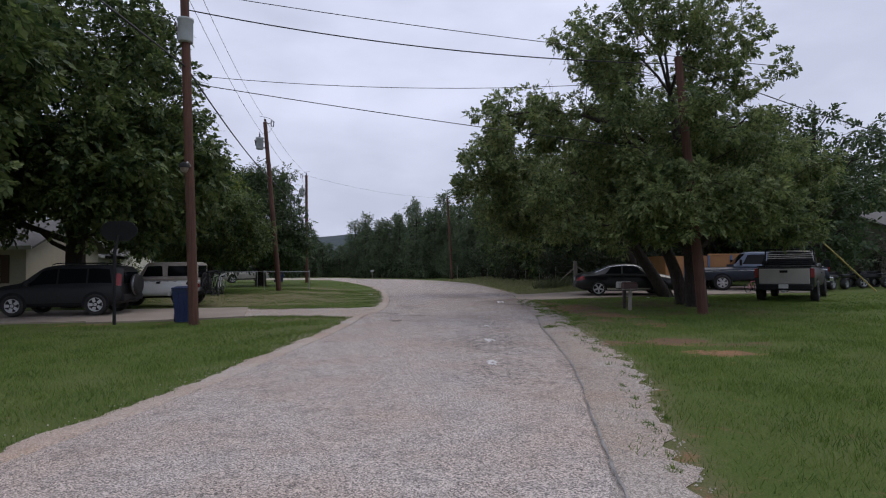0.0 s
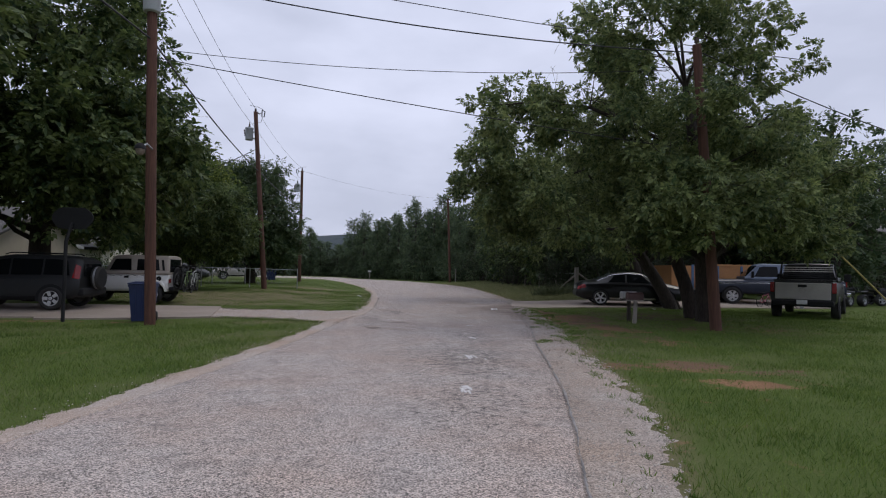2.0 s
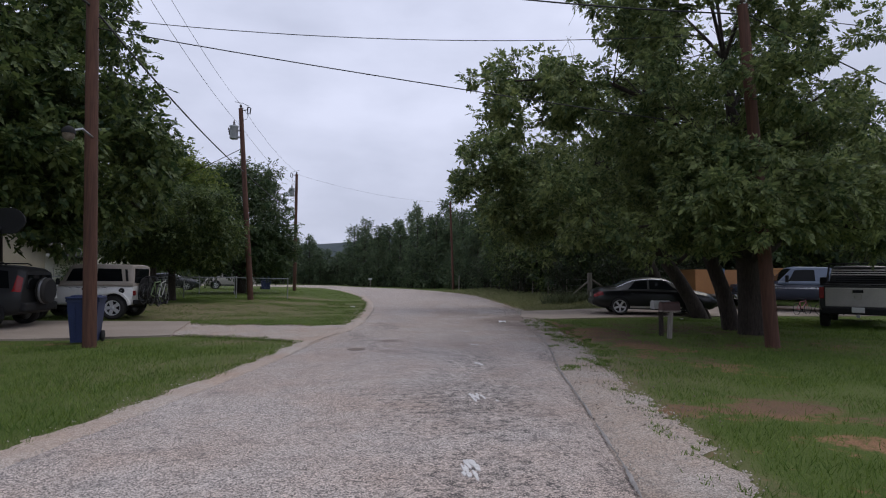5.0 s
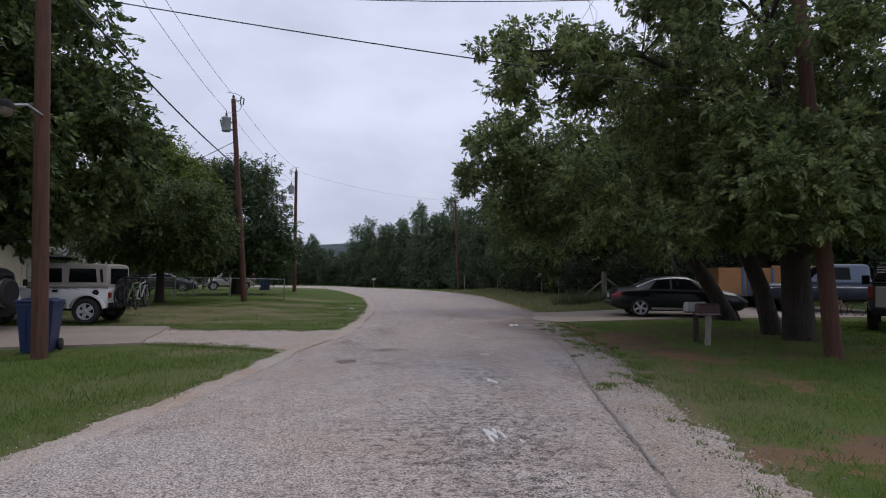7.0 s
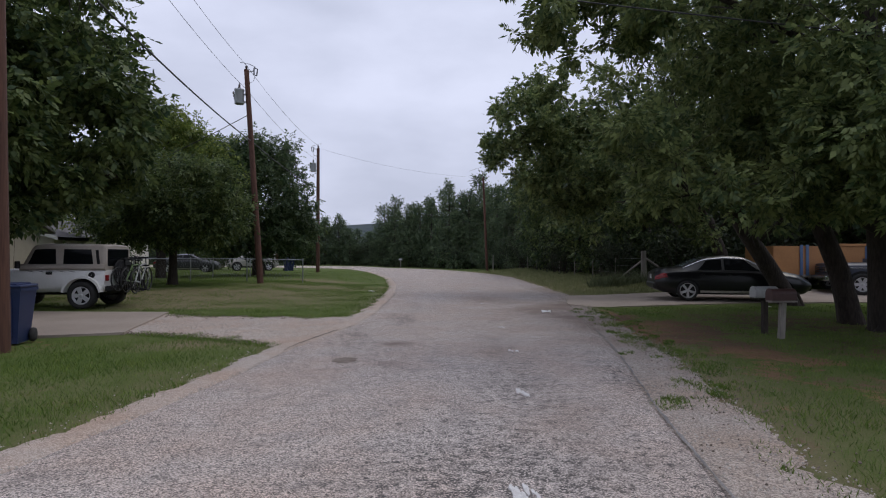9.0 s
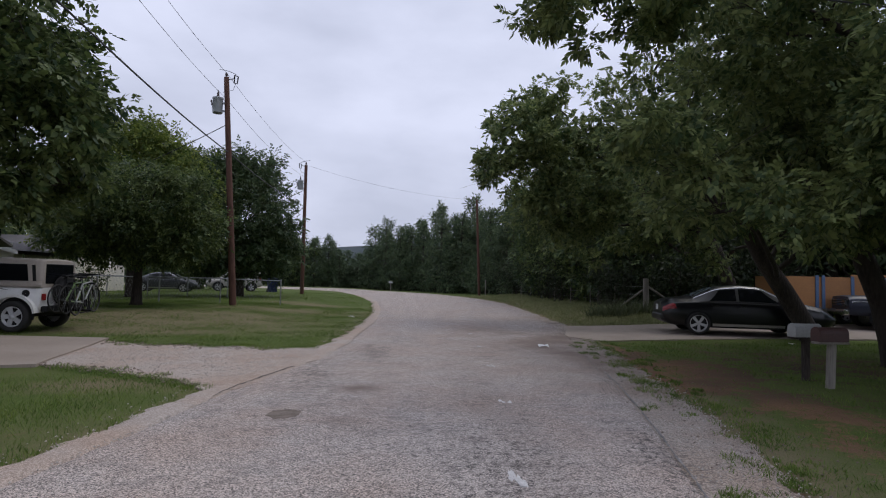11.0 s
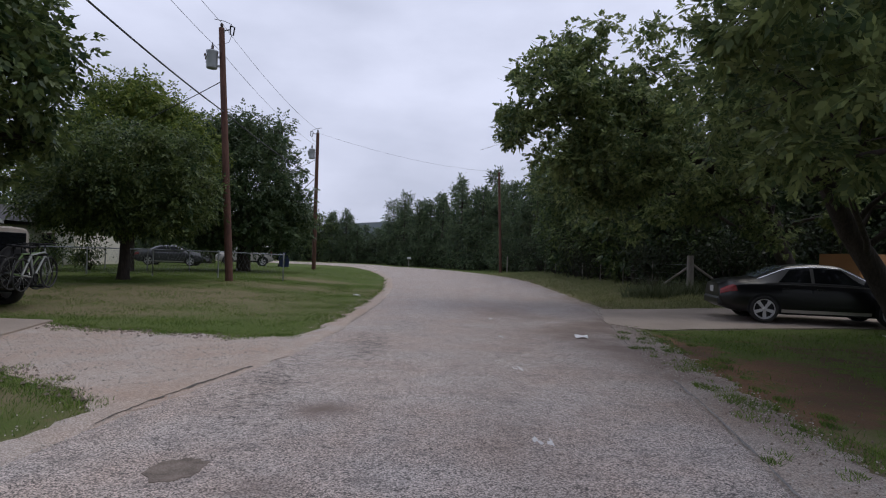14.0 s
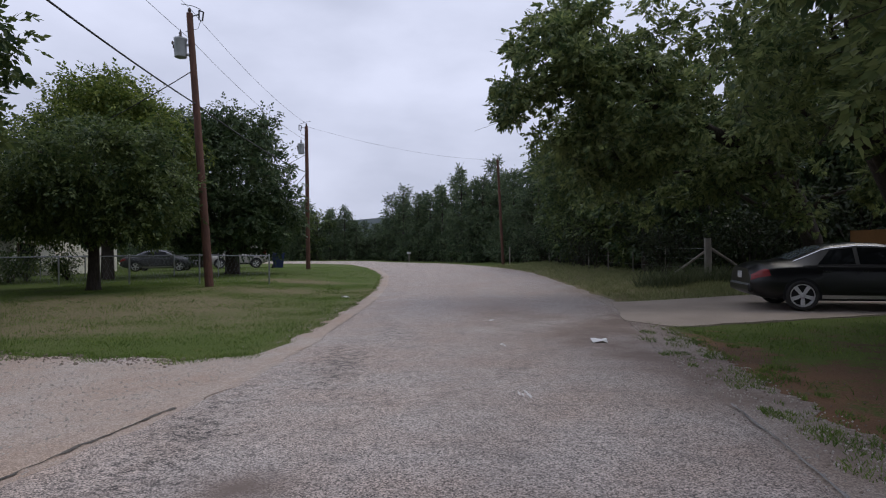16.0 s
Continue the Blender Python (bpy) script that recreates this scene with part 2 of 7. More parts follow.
def lawn_material():
    """Soil and turf: green, dry straw and bare red earth, by the sheet's own 'bare' and 'dry' values."""
    m = bpy.data.materials.new("lawn")
    m.use_nodes = True
    n, l = m.node_tree.nodes, m.node_tree.links
    b = n["Principled BSDF"]
    b.inputs["Roughness"].default_value = 0.95
    b.inputs["Specular IOR Level"].default_value = 0.1
    t = n.new("ShaderNodeTexCoord")

    def noisy(scale, detail, rough=0.6):
        k = n.new("ShaderNodeTexNoise")
        k.inputs["Scale"].default_value, k.inputs["Detail"].default_value, k.inputs["Roughness"].default_value = scale, detail, rough
        l.new(t.outputs["Object"], k.inputs["Vector"])
        return k.outputs["Fac"]

    def blend(a, c, fac):
        k = n.new("ShaderNodeMix")
        k.data_type = "RGBA"
        for sock, val in (("A", a), ("B", c)):
            if isinstance(val, tuple):
                k.inputs[sock].default_value = (*val, 1)
            else:
                l.new(val, k.inputs[sock])
        l.new(fac, k.inputs["Factor"])
        return k.outputs["Result"]

    def mapped(val, lo, hi):
        k = n.new("ShaderNodeMapRange")
        k.inputs["From Min"].default_value, k.inputs["From Max"].default_value = lo, hi
        l.new(val, k.inputs["Value"])
        return k.outputs[0]

    def summed(a, c, gain):
        k = n.new("ShaderNodeMath")
        k.operation = "MULTIPLY_ADD"
        k.inputs[1].default_value = gain
        l.new(a, k.inputs[0])
        l.new(c, k.inputs[2])
        return k.outputs[0]

    def value(name):
        k = n.new("ShaderNodeAttribute")
        k.attribute_name = name
        return k.outputs["Fac"]
    wide, small, tuft, spot = noisy(0.45, 4), noisy(2.6, 8, 0.72), noisy(60, 4, 0.8), noisy(1.3, 9, 0.78)
    green = blend((0.058, 0.088, 0.022), (0.118, 0.155, 0.04), mapped(tuft, 0.35, 0.65))
    green = blend(green, (0.12, 0.14, 0.05), mapped(wide, 0.45, 0.7))
    straw = blend((0.145, 0.138, 0.07), (0.225, 0.185, 0.11), mapped(tuft, 0.35, 0.65))
    turf = blend(green, straw, mapped(summed(small, value("dry"), 0.55), 0.55, 0.95))
    earth = blend((0.17, 0.092, 0.052), (0.37, 0.215, 0.122), mapped(tuft, 0.35, 0.65))
    earth = blend(earth, (0.16, 0.105, 0.068), mapped(wide, 0.4, 0.6))
    earth = blend(earth, (0.085, 0.06, 0.044), value("shaded_earth"))      # tree shade painted into the earth as a darker brown
    l.new(blend(turf, earth, mapped(summed(value("bare"), summed(spot, small, 1.1), 0.62), 1.27, 1.48)), b.inputs["Base Color"])
    u = n.new("ShaderNodeBump")
    u.inputs["Strength"].default_value, u.inputs["Distance"].default_value = 0.6, 0.03
    l.new(tuft, u.inputs["Height"])
    l.new(u.outputs[0], b.inputs["Normal"])
    return m


def glass_material(name, tint):
    m = bpy.data.materials.new(name)
    m.use_nodes = True
    b = m.node_tree.nodes["Principled BSDF"]
    b.inputs["Base Color"].default_value = (*tint, 1)
    b.inputs["Roughness"].default_value = 0.04
    b.inputs["Specular IOR Level"].default_value = 0.14
    return m


M = {
    "lawn": lawn_material(),
    "road": chip_material("chip_seal", (0.05, 0.044, 0.041), (0.765, 0.67, 0.605), (0.95, 0.86, 0.80), cell=95, patch=0.42),
    "shoulder": chip_material("limestone_gravel", (0.17, 0.142, 0.12), (0.58, 0.51, 0.45), (0.92, 0.82, 0.73), cell=80, patch=0.3),
    "apron": chip_material("sandy_gravel", (0.26, 0.215, 0.18), (0.60, 0.52, 0.455), (0.92, 0.80, 0.71), cell=95, patch=0.25),
    "concrete": material("concrete", (0.36, 0.298, 0.245), (0.25, 0.205, 0.168), 0.9, scale=0.7, fine=60, bump=0.2, depth=0.004),
    "tar": material("tar", (0.13, 0.122, 0.116), (0.34, 0.315, 0.295), 0.85, scale=3.2, fine=90, bump=0.4),
    "lip": material("crumbled_tar", (0.055, 0.048, 0.042), (0.17, 0.15, 0.13), 0.95, scale=6, fine=70, bump=0.6),
    "stone": material("pebble", (0.55, 0.50, 0.44), (0.28, 0.25, 0.22), 0.9, island=0.8, scale=20, fine=120),
    "mark": material("worn_white_paint", (0.72, 0.70, 0.68), (0.5, 0.48, 0.46), 0.8, scale=25, fine=150),
    "dirt": material("brown_dirt", (0.115, 0.09, 0.07), (0.26, 0.21, 0.17), 0.95, scale=14, fine=90, bump=0.4),
    "bark": material("bark", (0.026, 0.020, 0.017), (0.062, 0.048, 0.04), 0.95, scale=4, fine=26, bump=0.9, depth=0.03, grain=0.25),
    "pole": material("treated_pole", (0.062, 0.027, 0.018), (0.118, 0.053, 0.034), 0.85, scale=9, fine=45, bump=0.5, depth=0.008, grain=0.05),
    "grey_wood": material("weathered_wood", (0.20, 0.18, 0.16), (0.30, 0.27, 0.24), 0.9, scale=6, fine=50, bump=0.5, grain=0.1),
    "plywood": material("plywood", (0.46, 0.225, 0.085), (0.34, 0.16, 0.065), 0.75, scale=1.5, fine=25, bump=0.15, piece=0.4),
    "blue_strap": material("blue_paint", (0.07, 0.13, 0.26), (0.11, 0.18, 0.30), 0.6),
    "steel": material("galvanised_steel", (0.40, 0.41, 0.42), (0.28, 0.29, 0.30), 0.45, 0.85, scale=5),
    "grey_can": material("grey_enamel", (0.42, 0.44, 0.45), (0.33, 0.35, 0.36), 0.45, scale=4),
    "cable": material("cable_black", (0.02, 0.02, 0.022), (0.03, 0.03, 0.032), 0.6),
    "porcelain": material("brown_porcelain", (0.10, 0.07, 0.06), (0.06, 0.045, 0.04), 0.25),
    "rubber": material("rubber", (0.016, 0.016, 0.017), (0.032, 0.03, 0.028), 0.85, scale=5, fine=60, bump=0.2),
    "black_paint": material("black_car_paint", (0.003, 0.003, 0.004), (0.005, 0.005, 0.006), 0.3, coat=0.12),
    "grey_paint": material("charcoal_car_paint", (0.006, 0.0065, 0.008), (0.009, 0.0095, 0.011), 0.55, coat=0.0),
    "white_paint": material("white_car_paint", (0.80, 0.80, 0.78), (0.70, 0.69, 0.66), 0.35, scale=2, coat=0.4),
    "tan_top": material("tan_hardtop", (0.38, 0.335, 0.29), (0.31, 0.27, 0.23), 0.55),
    "dull_grey": material("dull_grey_paint", (0.04, 0.042, 0.045), (0.03, 0.032, 0.035), 0.55),
    "silver_paint": material("silver_paint", (0.42, 0.395, 0.36), (0.35, 0.33, 0.30), 0.5, 0.1, coat=0.15),
    "blue_paint": material("faded_blue_paint", (0.012, 0.017, 0.036), (0.024, 0.030, 0.050), 0.45, coat=0.1),
    "pale_blue": material("pale_blue_paint", (0.10, 0.13, 0.19), (0.08, 0.105, 0.155), 0.5),
    "trim": material("black_plastic", (0.005, 0.005, 0.006), (0.009, 0.009, 0.010), 0.9),
    "chrome": material("chrome", (0.62, 0.62, 0.63), (0.5, 0.5, 0.51), 0.18, 1.0),
    "alloy": material("alloy_rim", (0.60, 0.60, 0.61), (0.50, 0.50, 0.51), 0.4, 0.2),
    "glass": glass_material("tinted_glass", (0.006, 0.007, 0.008)),
    "clear": glass_material("grey_glass", (0.06, 0.075, 0.085)),
    "red_lens": material("red_lens", (0.28, 0.012, 0.014), (0.18, 0.01, 0.012), 0.2),
    "plate": material("licence_plate", (0.6, 0.6, 0.6), (0.5, 0.5, 0.5), 0.5),
    "bin_blue": material("blue_bin_plastic", (0.010, 0.020, 0.075), (0.014, 0.026, 0.092), 0.5, scale=3, bump=0.1),
    "mail_white": material("white_enamel", (0.42, 0.42, 0.42), (0.33, 0.33, 0.32), 0.5),
    "mail_red": material("dull_red_enamel", (0.095, 0.045, 0.042), (0.065, 0.032, 0.03), 0.5),
    "paper": material("paper", (0.8, 0.8, 0.78), (0.7, 0.7, 0.68), 0.8),
    "siding": material("cream_siding", (0.52, 0.47, 0.38), (0.44, 0.39, 0.31), 0.8, piece=0.2),
    "white_wall": material("pale_wall", (0.74, 0.72, 0.62), (0.66, 0.63, 0.54), 0.8, piece=0.2),
    "limestone": material("limestone_block", (0.34, 0.31, 0.27), (0.46, 0.42, 0.36), 0.9, piece=0.9, fine=20, bump=0.4),
    "shingle": material("grey_shingle", (0.085, 0.08, 0.08), (0.15, 0.14, 0.135), 0.9, piece=0.5, fine=30, bump=0.4),
    "brown": material("brown_paint", (0.10, 0.052, 0.036), (0.075, 0.04, 0.028), 0.7),
    "fascia": material("white_fascia", (0.66, 0.65, 0.60), (0.56, 0.55, 0.5), 0.7),
    "yellow": material("yellow_plastic", (0.42, 0.33, 0.10), (0.34, 0.27, 0.09), 0.6),
    "bike_white": material("white_bike_paint", (0.36, 0.37, 0.36), (0.28, 0.29, 0.28), 0.35),
    "bike_green": material("green_bike_paint", (0.16, 0.24, 0.08), (0.12, 0.19, 0.07), 0.35),
    "bike_pink": material("pink_bike_paint", (0.5, 0.14, 0.18), (0.4, 0.1, 0.14), 0.4),
    # bluer than leaves: the haze of distance is in the colour
    "hill": material("hazy_wooded_hill", (0.030, 0.045, 0.052), (0.046, 0.062, 0.066), 1.0, scale=0.02, fine=0.15),
    "leaf_pecan": leaf_material("pecan_leaf", (0.058, 0.098, 0.040), (0.285, 0.33, 0.125), through=0.48),
    "leaf_oak": leaf_material("oak_leaf", (0.028, 0.058, 0.022), (0.175, 0.22, 0.072), through=0.36),
    "leaf_bright": leaf_material("young_leaf", (0.055, 0.10, 0.022), (0.25, 0.29, 0.065), through=0.42),
    "leaf_dark": leaf_material("live_oak_leaf", (0.034, 0.065, 0.03), (0.115, 0.155, 0.066), through=0.34),
    "leaf_pine": leaf_material("pine_needle", (0.042, 0.076, 0.04), (0.155, 0.20, 0.098), through=0.3),
    # the shade at the foot of the woods is put into this darker leaf colour
    "leaf_under": leaf_material("shaded_undergrowth_leaf", (0.018, 0.031, 0.014), (0.052, 0.062, 0.028), through=0.2),
    "grass": leaf_material("grass_blade", (0.066, 0.126, 0.02), (0.185, 0.25, 0.05), rough=0.6),
    "weed_green": leaf_material("green_weed", (0.055, 0.075, 0.035), (0.16, 0.18, 0.095), rough=0.7),
    "weed": leaf_material("dry_weed", (0.17, 0.20, 0.075), (0.34, 0.33, 0.17), rough=0.7),
}

# ---- mesh helpers ----
class Shape:
    """Collects simple solids into one mesh."""

    def __init__(self):
        self.v, self.f, self.smooth = [], [], []

    def add(self, verts, faces, smooth=False):
        k = len(self.v)
        self.v += [tuple(p) for p in verts]
        self.f += [tuple(i + k for i in f) for f in faces]
        self.smooth += [smooth] * len(faces)
        return self

    def box(self, c, s, m=None, r=0.0):
        """A box round c of size s; r: chamfer of all its edges."""
        bm = bmesh.new()
        bmesh.ops.create_cube(bm, size=1.0)
        for p in bm.verts:
            p.co = Vector((p.co.x * s[0], p.co.y * s[1], p.co.z * s[2]))
        if r:
            bmesh.ops.bevel(bm, geom=bm.edges[:], offset=r, segments=2, affect="EDGES", profile=0.5)
        m = Matrix.Translation(c) @ (m or Matrix())
        bm.verts.index_update()
        self.add([m @ p.co for p in bm.verts], [[p.index for p in f.verts] for f in bm.faces])
        bm.free()
        return self

    def tube(self, pts, radii, n=8, caps=True, smooth=True):
        """A round tube along the points."""
        pts = [Vector(p) for p in pts]
        if not isinstance(radii, (list, tuple)):
            radii = [radii] * len(pts)
        rings, side = [], None
        for i, p in enumerate(pts):
            d = (pts[min(i + 1, len(pts) - 1)] - pts[max(i - 1, 0)]).normalized()
            if side is None:
                side = d.cross(Vector((0.31, 0.87, 0.39))).normalized()
            side = (side - d * side.dot(d)).normalized()
            up = d.cross(side)
            rings += [p + (side * math.cos(a) + up * math.sin(a)) * radii[i] for a in (2 * math.pi * k / n for k in range(n))]
        faces = [(i * n + k, i * n + (k + 1) % n, (i + 1) * n + (k + 1) % n, (i + 1) * n + k) for i in range(len(pts) - 1) for k in range(n)]
        self.add(rings, faces, smooth)
        if caps:
            e = (len(pts) - 1) * n
            self.add(rings[:n], [tuple(range(n))[::-1]])
            self.add(rings[e:], [tuple(range(n))])
        return self

    def lathe(self, profile, n=20, axis="y", at=(0, 0, 0)):
        """Turns (radius, along) points round an axis."""
        pts = []
        for r, h in profile:
            for k in range(n):
                a = 2 * math.pi * k / n
                c, s = r * math.cos(a), r * math.sin(a)
                pts.append(Vector({"y": (c, h, s), "z": (c, s, h), "x": (h, c, s)}[axis]) + Vector(at))
        faces = [(i * n + k, i * n + (k + 1) % n, (i + 1) * n + (k + 1) % n, (i + 1) * n + k) for i in range(len(profile) - 1) for k in range(n)]
        return self.add(pts, faces, True)

    def prism(self, outline, depth, m=None):
        """A flat outline (x, z) given thickness along y."""
        k = len(outline)
        a = [Vector((x, -depth / 2, z)) for x, z in outline] + [Vector((x, depth / 2, z)) for x, z in outline]
        m = m or Matrix()
        faces = [tuple(range(k)), tuple(range(2 * k - 1, k - 1, -1))] + [(i, i + k, (i + 1) % k + k, (i + 1) % k) for i in range(k)]
        return self.add([m @ p for p in a], faces)

    def mesh(self, name, mat):
        me = bpy.data.meshes.new(name)
        me.from_pydata(self.v, [], self.f)
        bm = bmesh.new()
        bm.from_mesh(me)
        bmesh.ops.recalc_face_normals(bm, faces=bm.faces[:])
        bm.to_mesh(me)
        bm.free()
        me.polygons.foreach_set("use_smooth", self.smooth)
        me.materials.append(M[mat])
        return me


def part(name, shape, mat, parent=None, label="", m=None):
    ob = new(name, shape if isinstance(shape, bpy.types.Mesh) else shape.mesh(name, mat))
    if parent is not None:
        ob.parent = parent
    if m is not None:
        ob.matrix_basis = m
    return tagged(ob, label)


def thing(name, m, label, category, group="", kind=""):
    ob = new(name)
    ob.empty_display_size = 0.1
    ob.matrix_basis = m
    return tagged(ob, label, category, group, kind)


def quick_mesh(name, verts, quads, mat, smooth=True):
    """A mesh from number arrays of corners and four-cornered faces."""
    me = bpy.data.meshes.new(name)
    verts, quads = np.asarray(verts, dtype=np.float32), np.asarray(quads, dtype=np.int32)
    k = quads.shape[1]
    me.vertices.add(len(verts))
    me.vertices.foreach_set("co", verts.ravel())
    me.loops.add(quads.size)
    me.loops.foreach_set("vertex_index", quads.ravel())
    me.polygons.add(len(quads))
    me.polygons.foreach_set("loop_start", np.arange(0, quads.size, k, dtype=np.int32))
    me.polygons.foreach_set("use_smooth", np.full(len(quads), smooth))
    me.update(calc_edges=True)
    me.materials.append(M[mat])
    return me


# ---- the lie of the land ----
def ease(t):
    t = np.clip(t, 0, 1)
    return t * t * (3 - 2 * t)


def ground_z(x, y):
    x, y = np.asarray(x, dtype=float), np.asarray(y, dtype=float)
    left = np.interp(y, [-20, 10, 18, 25, 33, 60, 120], [-0.08, -0.11, -0.11, 0.02, 0.22, 0.2, 0.0])
    right = np.interp(y, [-20, 10, 17, 24, 27, 33, 60, 120], [0.05, 0.05, 0.02, -0.02, 0.06, 0.36, 0.4, 0.2])
    return left * ease((-x - 0.3) / 4.2) + right * ease((x - 7.5) / 7.0)


def gz(x, y):
    return float(ground_z(x, y))


# road edges: left and right of the chip seal, and the outer edge of the gravel beside it
SECTIONS = [
    ((-8.6, -16), (-3.2, -16), (-2.6, -16)), ((-3.75, 0), (1.15, 0), (1.55, 0)), ((-2.35, 4.8), (2.5, 4.8), (3.15, 4.8)),
    ((-1.85, 6.3), (2.95, 6.3), (3.8, 6.3)), ((-1.42, 7.9), (3.4, 7.9), (4.3, 7.9)), ((-0.92, 10.2), (3.9, 10.2), (4.75, 10.2)),
    ((-0.45, 12.4), (4.35, 12.4), (5.15, 12.4)), ((-0.08, 14.6), (4.9, 14.6), (5.7, 14.6)), ((0.22, 16.9), (5.42, 16.9), (6.2, 16.9)),
    ((0.75, 19.1), (5.82, 19.1), (6.5, 19.1)), ((1.05, 21.5), (6.3, 21.5), (6.95, 21.5)), ((1.2, 25.2), (7.05, 25.2), (7.4, 25.2)),
    ((1.35, 28.4), (7.6, 28.4), (7.95, 28.4)), ((1.3, 35.6), (8.1, 35.0), (8.4, 35.0)), ((0.65, 46.3), (8.7, 46.0), (9.0, 46.0)),
    ((-0.5, 54), (8.3, 54.5), (8.6, 54.6)), ((-1.7, 59.7), (7.3, 62.5), (7.6, 62.8)), ((-3.8, 65.5), (5.0, 71), (5.2, 71.4)),
    ((-7.5, 71), (0.5, 79), (0.6, 79.4)), ((-15, 76.5), (-10, 87), (-10, 87.5)), ((-30, 80), (-28, 92), (-28, 92.6)), ((-75, 82), (-75, 96), (-75, 97)),
]


def road_lines():
    """The three lines, sampled finely near the walk and coarsely far off."""
    sec = np.array(SECTIONS)
    ts = np.concatenate([np.linspace(0, 1, 60)[:-1], np.linspace(1, 12, 520)[:-1], np.linspace(12, len(sec) - 1, 160)])
    k = np.arange(len(sec))
    out = []
    for j in range(3):
        xs = np.interp(ts, k, sec[:, j, 0])
        ys = np.interp(ts, k, sec[:, j, 1])
        w = np.ones(9) / 9
        for a in (xs, ys):
            a[4:-4] = np.convolve(a, w, mode="valid")
        out.append(np.stack([xs, ys], 1))
    return out


LEFT, RIGHT, OUTER = road_lines()


def wobble(line, size, scale, seed, toward):
    """Shifts a line by uneven noise towards another one."""
    d = toward - line
    d /= np.maximum(np.linalg.norm(d, axis=1, keepdims=True), 1e-6)
    amount = np.array([noise.noise(Vector((p[0] * scale, p[1] * scale, seed))) + 0.6 * noise.noise(Vector((p[0] * scale * 3.3, p[1] * scale * 3.3, seed + 5))) + 0.45 * noise.noise(Vector((p[0] * scale * 9, p[1] * scale * 9, seed + 8))) for p in line])
    return line + d * (amount * size)[:, None]


def strip(name, a, b, across, lift, mat, drop=0.0):
    """A draped sheet between two lines, with turned-down edges."""
    u = np.linspace(0, 1, across)
    p = a[:, None, :] * (1 - u)[None, :, None] + b[:, None, :] * u[None, :, None]
    z = ground_z(p[..., 0], p[..., 1]) + lift
    z[:, 0] -= drop
    z[:, -1] -= drop
    verts = np.concatenate([p, z[..., None]], 2).reshape(-1, 3)
    i, j = np.meshgrid(np.arange(len(a) - 1), np.arange(across - 1), indexing="ij")
    q = (i * across + j).ravel()
    me = quick_mesh(name, verts, np.stack([q, q + 1, q + across + 1, q + across], 1), mat)
    w = patches(WASH, verts[:, 0], verts[:, 1])
    me.attributes.new("wash", "FLOAT", "POINT").data.foreach_set("value", w.astype(np.float32))
    w = patches(BALD, verts[:, 0], verts[:, 1])
    me.attributes.new("bald", "FLOAT", "POINT").data.foreach_set("value", w.astype(np.float32))
    return me


WASH = [(6.2, 20.5, 1.0, 4.0, 0.75), (6.9, 24.6, 1.3, 2.6, 0.9), (5.4, 24.0, 1.6, 3.6, 0.5), (6.2, 15.6, 0.8, 4.2, 0.8), (8.0, 32.0, 0.7, 4.0, 0.5), (3.4, 14.0, 0.35, 9.0, 0.22), (1.78, 16.6, 0.24, 0.3, 0.95), (1.75, 14.9, 0.16, 0.2, 0.5), (5.9, 21.6, 1.1, 2.6, 0.95), (6.0, 18.4, 0.6, 3.0, 0.9)]

BALD = [(2.6, 10.4, 1.2, 2.4, 1.0), (3.2, 13.4, 0.9, 2.4, 0.7), (2.2, 7.4, 1.0, 1.8, 0.8), (1.1, 17.6, 0.6, 2.2, 0.85), (1.8, 20.4, 0.6, 2.0, 0.95), (2.3, 23.2, 0.7, 2.0, 0.7), (3.9, 10.6, 0.3, 1.6, 0.8), (3.3, 7.6, 0.3, 1.6, 0.8), (4.6, 13.9, 0.35, 1.8, 0.9), (2.4, 15.2, 0.7, 1.4, 0.4)]


def side_of(line, x, y):
    """Where the line lies at that y (for the near stretch of road)."""
    return np.interp(y, line[:, 1], line[:, 0])


BARE = [(10.5, 19.8, 3.2, 3.2, 0.62), (11.5, 15.5, 2.2, 1.8, 0.45), (6.1, 9.8, 0.85, 0.6, 1.0), (6.15, 8.35, 0.75, 0.33, 1.0), (6.9, 9.2, 0.9, 0.3, 0.7), (5.0, 9.9, 0.5, 0.3, 0.6), (7.6, 18.6, 1.0, 2.0, 0.9), (7.3, 15.9, 0.8, 2.0, 0.85), (9.3, 15.6, 1.6, 1.2, 0.6), (7.3, 13.2, 0.7, 1.4, 0.6),
        (6.6, 14.0, 0.45, 0.9, 0.6), (6.9, 21.2, 0.8, 1.2, 0.9), (8.3, 19.6, 1.2, 1.0, 0.5), (-5.5, 17.6, 1.2, 0.5, 0.55), (-8.0, 17.6, 1.5, 0.5, 0.5), (6.45, 17.8, 0.35, 1.3, 1.0), (6.8, 19.7, 0.35, 1.2, 1.0), (6.9, 17.2, 0.6, 1.2, 0.9)]
# where the shade under the pecans is put into the earth's colour
SHADED_EARTH = [(9.5, 18.5, 2.6, 4.2, 1.0), (12.0, 21.0, 4.0, 3.5, 0.9)]
